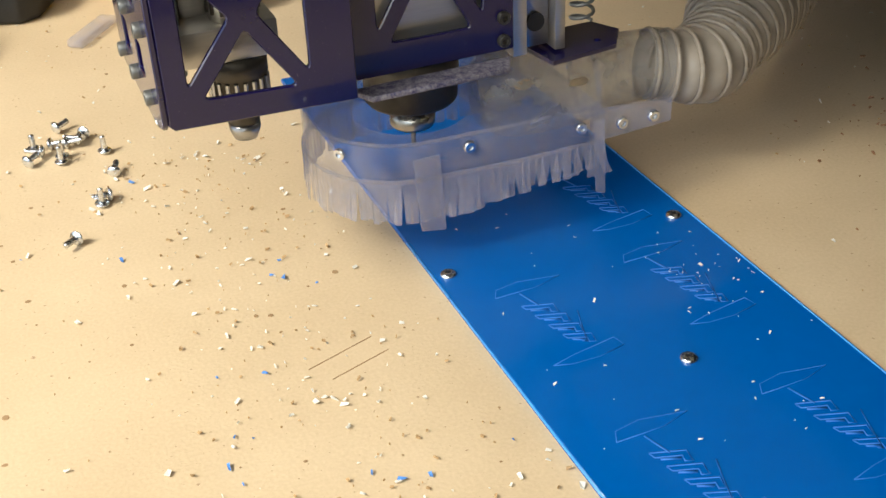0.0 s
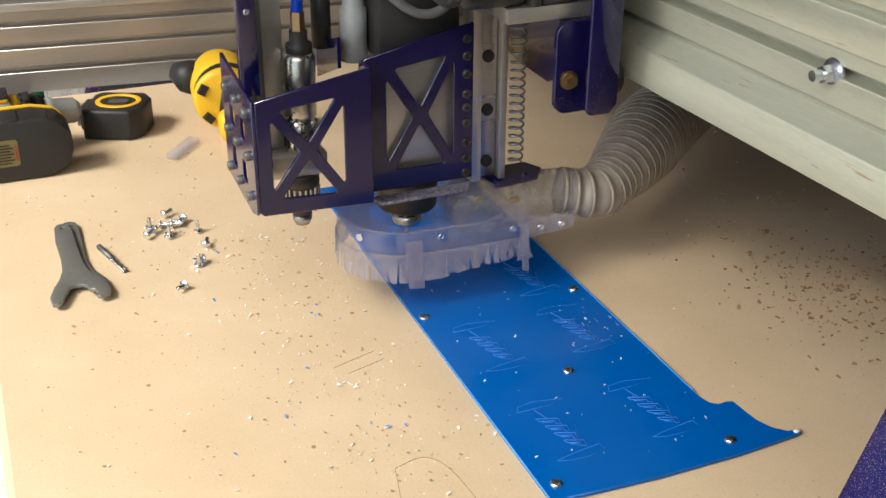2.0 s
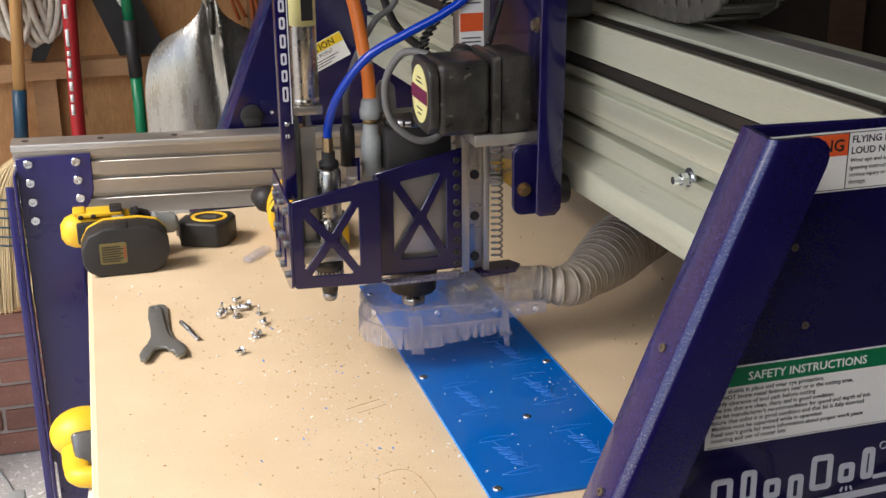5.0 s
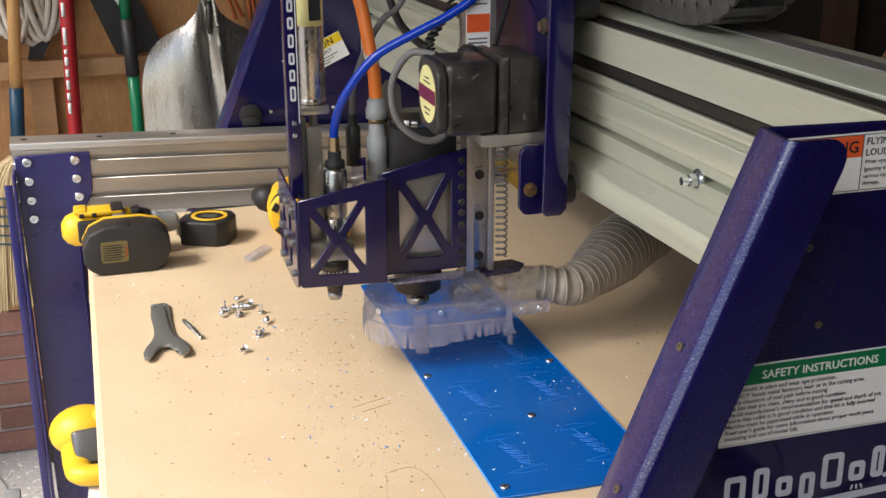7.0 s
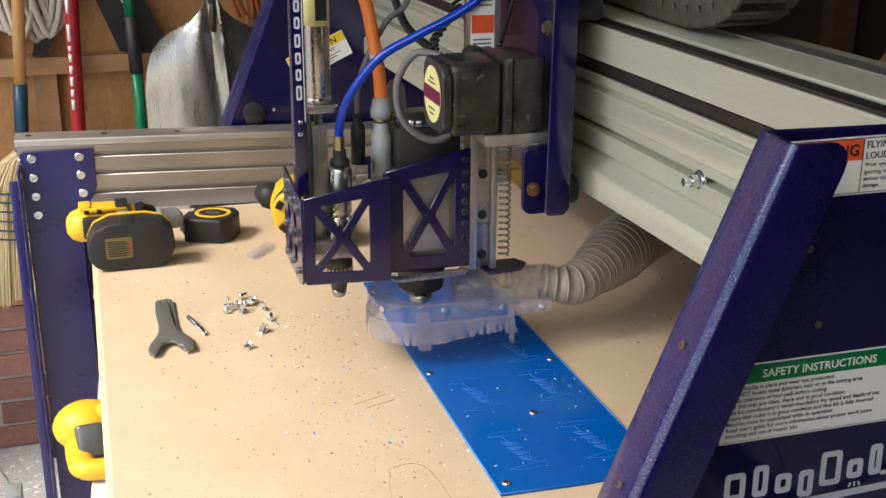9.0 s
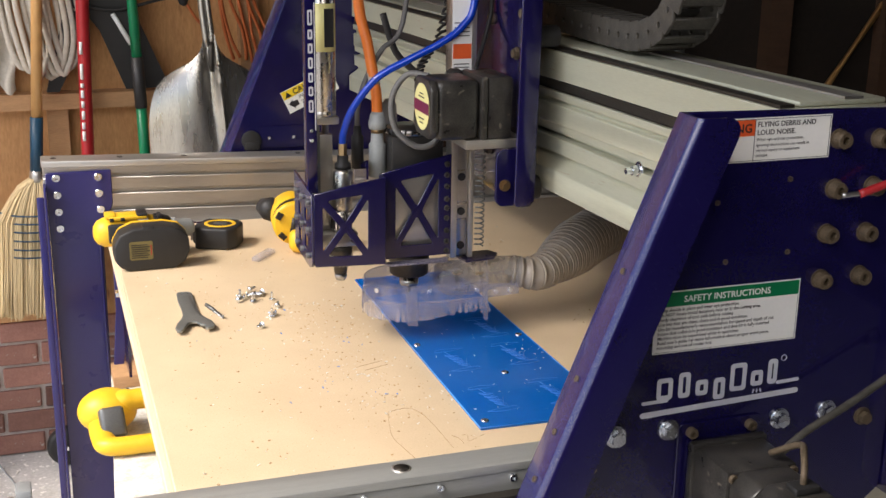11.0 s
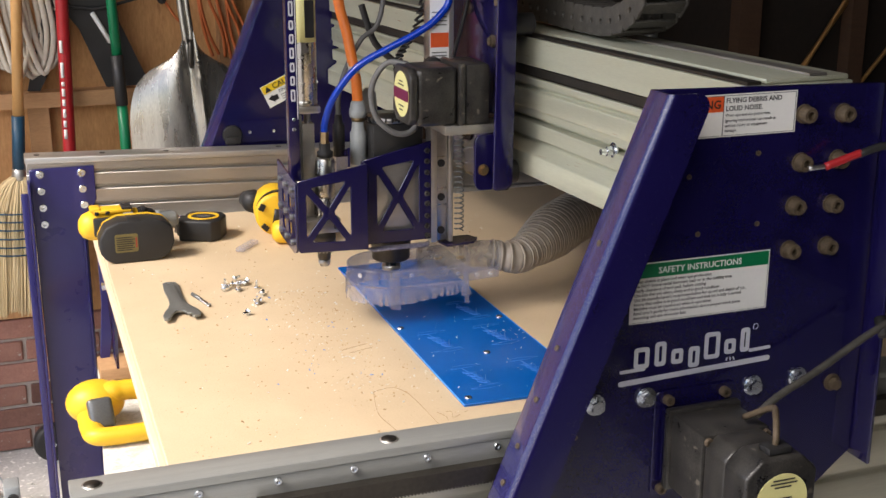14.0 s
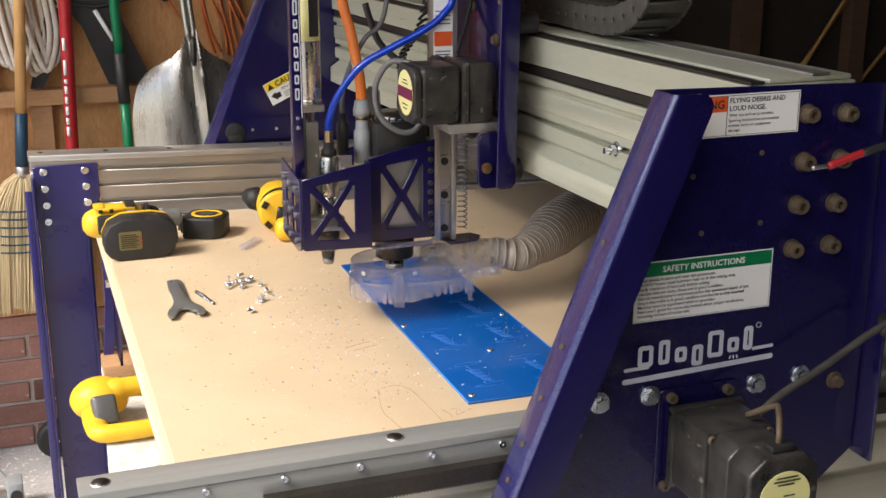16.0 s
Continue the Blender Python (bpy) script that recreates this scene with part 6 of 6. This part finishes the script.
# yellow tool with a loop handle on the shelf board
b = thing("loop_handle_saw", (-0.05, 0.25, -0.092), "yellow power saw with a looped handle beside the bed", "power tool")
bm = nb(); bmesh.ops.create_uvsphere(bm, u_segments=24, v_segments=16, radius=1, matrix=Matrix.Translation((-0.074, 0.330, -0.040)) @ Matrix.Diagonal((0.047, 0.054, 0.047, 1))); part("motor_cap", bm, M_YELLOW, b)
bm = nb(); tube(bm, curve([(-0.075, 0.315, -0.03), (-0.035, 0.318, -0.018), (0.002, 0.316, -0.022), (0.014, 0.284, -0.038)], 8), [0.026] * 8 + [0.022] * 8 + [0.019] * 9, 18); part("top_grip", bm, M_YELLOW, b)
bm = nb(); tube(bm, curve([(-0.088, 0.285, -0.055), (-0.086, 0.240, -0.066), (-0.078, 0.207, -0.070), (-0.035, 0.200, -0.070), (0.010, 0.204, -0.067), (0.022, 0.238, -0.053), (0.014, 0.286, -0.038)], 8), [0.0185] * 16 + [0.0195] * 16 + [0.018] * 17, 18); part("loop_handle", bm, M_YELLOW, b)
bm = nb(); box(bm, -0.019, 0.019, -0.012, 0.014, -0.034, 0.030, Matrix.Translation((-0.070, 0.258, -0.038)) @ pose(0, 0, 0, -28, 0, 8)); bevel(bm, 0.007, 3); part("trigger_pad", bm, M_SHADE, b, "worn grey rubber pad")
for x, y, z in ((-0.04, 0.36, -0.012), (-0.085, 0.352, -0.02), (0.0, 0.3, -0.006)):
    bm = nb(); rod(bm, (x, y - 0.004, z - 0.003), (x, y - 0.006, z + 0.004), 0.004, n=12); part("case_screw", bm, M_INK, b)
b.matrix_world = Matrix.Translation((-0.004, 0.838, -0.332)) @ Matrix.Diagonal((1.2, 0.85, 0.92, 1))

# two spanners, one on the other
M_SPANNER = material("worn_grey_steel", (0.17, 0.18, 0.17), (0.29, 0.30, 0.285), 0.36, 0.55, scale=40, fine=400, bump=0.08)
spanner_o = [(0.084, 0.700), (0.088, 0.708), (0.095, 0.709), (0.102, 0.704), (0.105, 0.689), (0.105, 0.643), (0.106, 0.599), (0.110, 0.572), (0.118, 0.554), (0.125, 0.540), (0.128, 0.522), (0.126, 0.509), (0.114, 0.505), (0.110, 0.509),
             (0.113, 0.517), (0.110, 0.524), (0.104, 0.526), (0.103, 0.534), (0.098, 0.540), (0.090, 0.541), (0.083, 0.537), (0.081, 0.529), (0.077, 0.524), (0.073, 0.511), (0.068, 0.503), (0.060, 0.504), (0.059, 0.521), (0.065, 0.540), (0.074, 0.560), (0.080, 0.581), (0.082, 0.614), (0.081, 0.660)]
for dx, dy, z, turn in ((0.0, 0.004, 0.0052, 0), (0.006, 0.018, 0.0004, -2.5)):
    b = thing("collet_wrench", (0.095 + dx, 0.61 + dy, z), "flat dark grey steel collet spanner", "wrench", "stacked spanners")
    T = Matrix.Translation((0.095 + dx, 0.61 + dy, z)) @ Matrix.Rotation(radians(turn), 4, "Z") @ Matrix.Translation((-0.095, -0.61, 0)) @ Matrix.Translation((0.094, 0.505, 0)) @ Matrix.Diagonal((0.90, 0.94, 1, 1)) @ Matrix.Translation((-0.094, -0.505, 0))
    bm = nb(); sheet(bm, spanner_o, [disc(0.0945, 0.697, 0.003, 10)], 0.0046, T); bevel(bm, 0.0009, 2); part("spanner_body", bm, M_SPANNER, b)

# router bit
b = thing("router_bit", (0.137, 0.6, 0.0), "dark steel router bit lying on the bed", "bit")
bm = nb(); lathe(bm, (0.1275, 0.638, 0.0036), (0.137, 0.602, 0.0036), [(0, 0.0028), (0.04, 0.0033), (1, 0.0033)], 14); part("shank", bm, M_SHADE, b)
bm = nb()
for ph in (0, math.pi):
    pts = [Vector((0.137, 0.602, 0.0036)).lerp(Vector((0.1455, 0.568, 0.0036)), i / 24) + Vector((0.0016 * math.cos(ph + i * 0.45), 0, 0.0016 * math.sin(ph + i * 0.45))) for i in range(25)]
    tube(bm, pts, 0.0017, 8)
part("flutes", bm, M_STEEL, b)


def loose_screw(at, turn):
    s = thing("loose_screw", (0, 0, 0), "short zinc pan-head screw lying loose", "screw", "loose screws on the bed")
    bm = nb()
    lathe(bm, (0, 0, 0), (0, 0, 0.0034), [(0, 0.0052), (0.25, 0.0055), (0.7, 0.0042), (1, 0.0018)], 16); part("head", bm, M_ZINC, s)
    bm = nb(); prof = [(0, 0.0019)]
    for k in range(8):
        prof += [((k + 0.3) / 8.6, 0.0017), ((k + 0.8) / 8.6, 0.0024)]
    lathe(bm, (0, 0, 0), (0, 0, -0.0125), prof + [(1, 0.0003)], 10); part("shank", bm, M_ZINC, s)
    s.matrix_world = Matrix.Translation(at) @ turn
    return s


first = loose_screw((0.241, 0.639, 0.0034), pose(0, 0, 0, 180, 0, 0))
rnd = random.Random(21)
UP, LIE = 0, 1
for x, y, kind in ((0.224, 0.554, UP), (0.207, 0.636, UP), (0.209, 0.645, UP), (0.190, 0.668, UP), (0.212, 0.693, LIE), (0.230, 0.672, LIE), (0.225, 0.664, LIE), (0.204, 0.664, LIE), (0.183, 0.642, LIE), (0.194, 0.655, LIE), (0.241, 0.595, LIE), (0.230, 0.560, LIE), (0.198, 0.507, LIE), (0.216, 0.661, LIE)):
    if kind == UP:
        m = Matrix.Translation((x, y, 0.0035)) @ pose(0, 0, 0, 180 + rnd.uniform(-4, 4), rnd.uniform(-4, 4), rnd.uniform(0, 360))
    else:
        m = Matrix.Translation((x, y, 0.0055)) @ pose(0, 0, 0, 0, 0, rnd.uniform(0, 360)) @ pose(0, 0, 0, 0, rnd.choice((97, 99)), 0)
    copy_thing(first, m)

# scrap of clear plastic
b = thing("plastic_offcut", (0.275, 0.89, 0.0), "small offcut of clear plastic on the bed", "offcut")
bm = nb(); box(bm, -0.034, 0.034, -0.009, 0.009, 0.0005, 0.009, Matrix.Translation((0.275, 0.893, 0)) @ Matrix.Rotation(radians(52), 4, "Z")); bevel(bm, 0.003, 2); part("offcut", bm, M_STRIP, b)

# shavings, crumbs and dents on the bed
rnd = random.Random(5)
M_CHIP = material("white_shaving", (0.70, 0.68, 0.62), (0.86, 0.84, 0.78), 0.7)
M_CRUMB = material("brown_crumb", (0.42, 0.26, 0.12), (0.56, 0.38, 0.2), 0.95, scale=300, fine=900)
M_PIT = material("dark_pit", (0.30, 0.19, 0.095), (0.40, 0.26, 0.14), 0.95)
M_BLUECHIP = material("blue_shaving", (0.05, 0.2, 0.6), (0.12, 0.32, 0.75), 0.5)


def flake(bm, x, y, z, size, thin):
    a = rnd.uniform(0, 6.28)
    w = size * rnd.uniform(0.25, 0.7)
    m = Matrix.Translation((x, y, z)) @ pose(0, 0, 0, rnd.uniform(-25, 25), rnd.uniform(-25, 25), math.degrees(a))
    vs = [bm.verts.new(m @ Vector((px * size * rnd.uniform(0.7, 1.2), py * w, pz))) for px, py, pz in ((-0.5, -0.5, 0), (0.5, -0.4, size * 0.1), (0.55, 0.4, 0), (-0.4, 0.5, size * 0.15))]
    up = [bm.verts.new(v.co + Vector((0, 0, thin))) for v in vs]
    bm.faces.new(up); bm.faces.new(vs[::-1])
    for i in range(4):
        bm.faces.new((vs[i], vs[(i + 1) % 4], up[(i + 1) % 4], up[i]))


def spot():
    """Mostly along the band where the cutter threw its chips."""
    k = rnd.random()
    if k < 0.55:
        y = rnd.uniform(0.08, 0.62)
        return 0.29 + (0.45 - y) * 0.05 + rnd.gauss(0, 0.045), y
    if k < 0.85:
        return rnd.uniform(0.03, 0.40), rnd.uniform(-0.1, 1.1)
    return rnd.uniform(0.62, 1.05), rnd.uniform(0.1, 1.0)


for nm, mat, n, lo, hi, th, lab in (("shavings", M_CHIP, 360, 0.0011, 0.0052, 0.0006, "scattered white plastic shavings on the bed"), ("blue_shavings", M_BLUECHIP, 26, 0.0015, 0.006, 0.0006, "scattered blue plastic shavings on the bed"), ("sawdust_crumbs", M_CRUMB, 330, 0.0008, 0.0036, 0.0010, "scattered brown sawdust crumbs on the bed")):
    bm = nb()
    for i in range(n):
        x, y = spot()
        if 0.398 < x < 0.60 and 0.03 < y < 0.71:
            continue
        size = lo + (hi - lo) * rnd.random() ** 2.2
        flake(bm, x, y, 0.0012, size, th)
    tagged(part(nm, bm, mat, flat=True), lab, "debris", kind="stuff")
bm = nb()
for i in range(75):
    x, y = rnd.uniform(0.405, 0.59), rnd.uniform(0.05, 0.42)
    if rnd.random() < 0.5:
        x, y = rnd.gauss(0.565, 0.018), rnd.gauss(0.29, 0.03)
    flake(bm, min(max(x, 0.405), 0.588), y, 0.0048, 0.0007 + 0.0028 * rnd.random() ** 3, 0.0003)
tagged(part("sheet_shavings", bm, M_CHIP, flat=True), "fine pale shavings on the blue sheet", "debris", kind="stuff")
bm = nb()
for i in range(120):
    x, y = rnd.uniform(0.01, 0.40), rnd.uniform(-0.15, 1.1)
    r = 0.0006 + 0.0016 * rnd.random() ** 2
    m = Matrix.Translation((x, y, 0.0002)) @ Matrix.Diagonal((1, rnd.uniform(0.6, 1.2), 1, 1))
    bmesh.ops.create_circle(bm, cap_ends=True, segments=7, radius=r, matrix=m)
ext = bmesh.ops.extrude_face_region(bm, geom=bm.faces[:])
bmesh.ops.translate(bm, verts=[v for v in ext["geom"] if isinstance(v, bmesh.types.BMVert)], vec=(0, 0, 0.0003))
tagged(part("screw_pits", bm, M_PIT, flat=True), "small dark pits and nail holes in the bed", "mark", kind="stuff")
bm = nb()
for pts in ([(0.30, 0.13), (0.285, 0.06), (0.288, 0.02), (0.30, -0.05)], [(0.30, 0.13), (0.33, 0.135), (0.345, 0.10), (0.35, 0.0)], [(0.30, 0.30), (0.345, 0.315)], [(0.31, 0.285), (0.35, 0.298)],
            [(0.36, 0.035), (0.367, 0.02), (0.366, 0.005)], [(0.372, 0.032), (0.38, 0.03), (0.375, 0.012), (0.388, 0.018)], [(0.395, 0.022), (0.402, 0.026)]):
    tube(bm, curve([(x, y, 0.0002) for x, y in pts], 6), 0.0003, 4)
tagged(part("pencil_marks", bm, M_PIT, flat=True), "faint pencil lines and knife scores on the bed", "mark", kind="stuff")

bm = nb()
for i in range(420):
    x, y = rnd.uniform(-0.75, 0.3), 1.86 - abs(rnd.gauss(0, 0.22))
    flake(bm, x, y, -0.7995, 0.002 + 0.012 * rnd.random() ** 2.5, 0.0012)
tagged(part("floor_shavings", bm, M_CHIP, flat=True), "white shavings and dust along the brick wall", "debris", kind="stuff")
M_REDDUST = material("reddish_chip", (0.26, 0.12, 0.06), (0.44, 0.25, 0.14), 0.95, scale=300, fine=900)
bm = nb()
for i in range(520):
    x, y = rnd.gauss(0.855, 0.06), rnd.gauss(0.24, 0.10)
    flake(bm, max(x, 0.66), y, 0.0012, 0.0012 + 0.0045 * rnd.random() ** 2, 0.0010)
tagged(part("wood_chips", bm, M_REDDUST, flat=True), "reddish wood chips strewn on the bed under the beam", "debris", kind="stuff")
b = thing("thin_wire", (-0.28, 1.7, -0.80), "thin grey wire trailing down the brick wall", "wire")
bm = nb(); tube(bm, curve([(-0.30, 1.855, -0.50), (-0.305, 1.852, -0.60), (-0.29, 1.845, -0.70), (-0.275, 1.80, -0.785), (-0.24, 1.70, -0.797), (-0.215, 1.58, -0.797)], 8), 0.0022, 6); part("wire", bm, M_LIGHTGREY, b)

# ---- brick foot of the wall ----
bw = thing("wall_brick_foot", (-0.8, 1.88, -0.8), "red brick foot of the garage wall", "wall", kind="structure")
bm = nb(); box(bm, -2.2, 0.62, 1.872, 2.0, -0.80, -0.42); part("mortar_bed", bm, M_MORTAR, bw)
M_BR = M_BRICK
kinds = []
rb = random.Random(2)
for k in range(4):
    bm = nb(); box(bm, -0.095, 0.095, -0.008, 0.02, -0.027, 0.027)
    bevel(bm, 0.003, 1)
    for v in bm.verts:
        v.co += Vector((rb.uniform(-1, 1), rb.uniform(-0.6, 0.6), rb.uniform(-1, 1))) * 0.0013
    me = bpy.data.meshes.new("brick"); bm.to_mesh(me); bm.free(); me.materials.append(M_BR); kinds.append(me)
n = M_BR.node_tree.nodes; l = M_BR.node_tree.links
oi = n.new("ShaderNodeObjectInfo"); hv = n.new("ShaderNodeHueSaturation"); mr2 = n.new("ShaderNodeMapRange")
mr2.inputs["To Min"].default_value, mr2.inputs["To Max"].default_value = 0.42, 1.3
l.new(oi.outputs["Random"], mr2.inputs[0]); l.new(mr2.outputs[0], hv.inputs["Value"])
src = n["Principled BSDF"].inputs["Base Color"].links[0].from_socket
l.new(src, hv.inputs["Color"]); l.new(hv.outputs[0], n["Principled BSDF"].inputs["Base Color"])
for j in range(6):
    z = -0.4505 - 0.0635 * j
    for i in range(14):
        x = -1.95 + 0.2 * i + (0.1 if j % 2 else 0)
        if x > 0.55:
            continue
        o = new("brick", kinds[(i * 7 + j * 3) % 4]); o.parent = bw; o.matrix_parent_inverse = bw.matrix_world.inverted()
        o.matrix_basis = Matrix.Translation((x, 1.871, z))
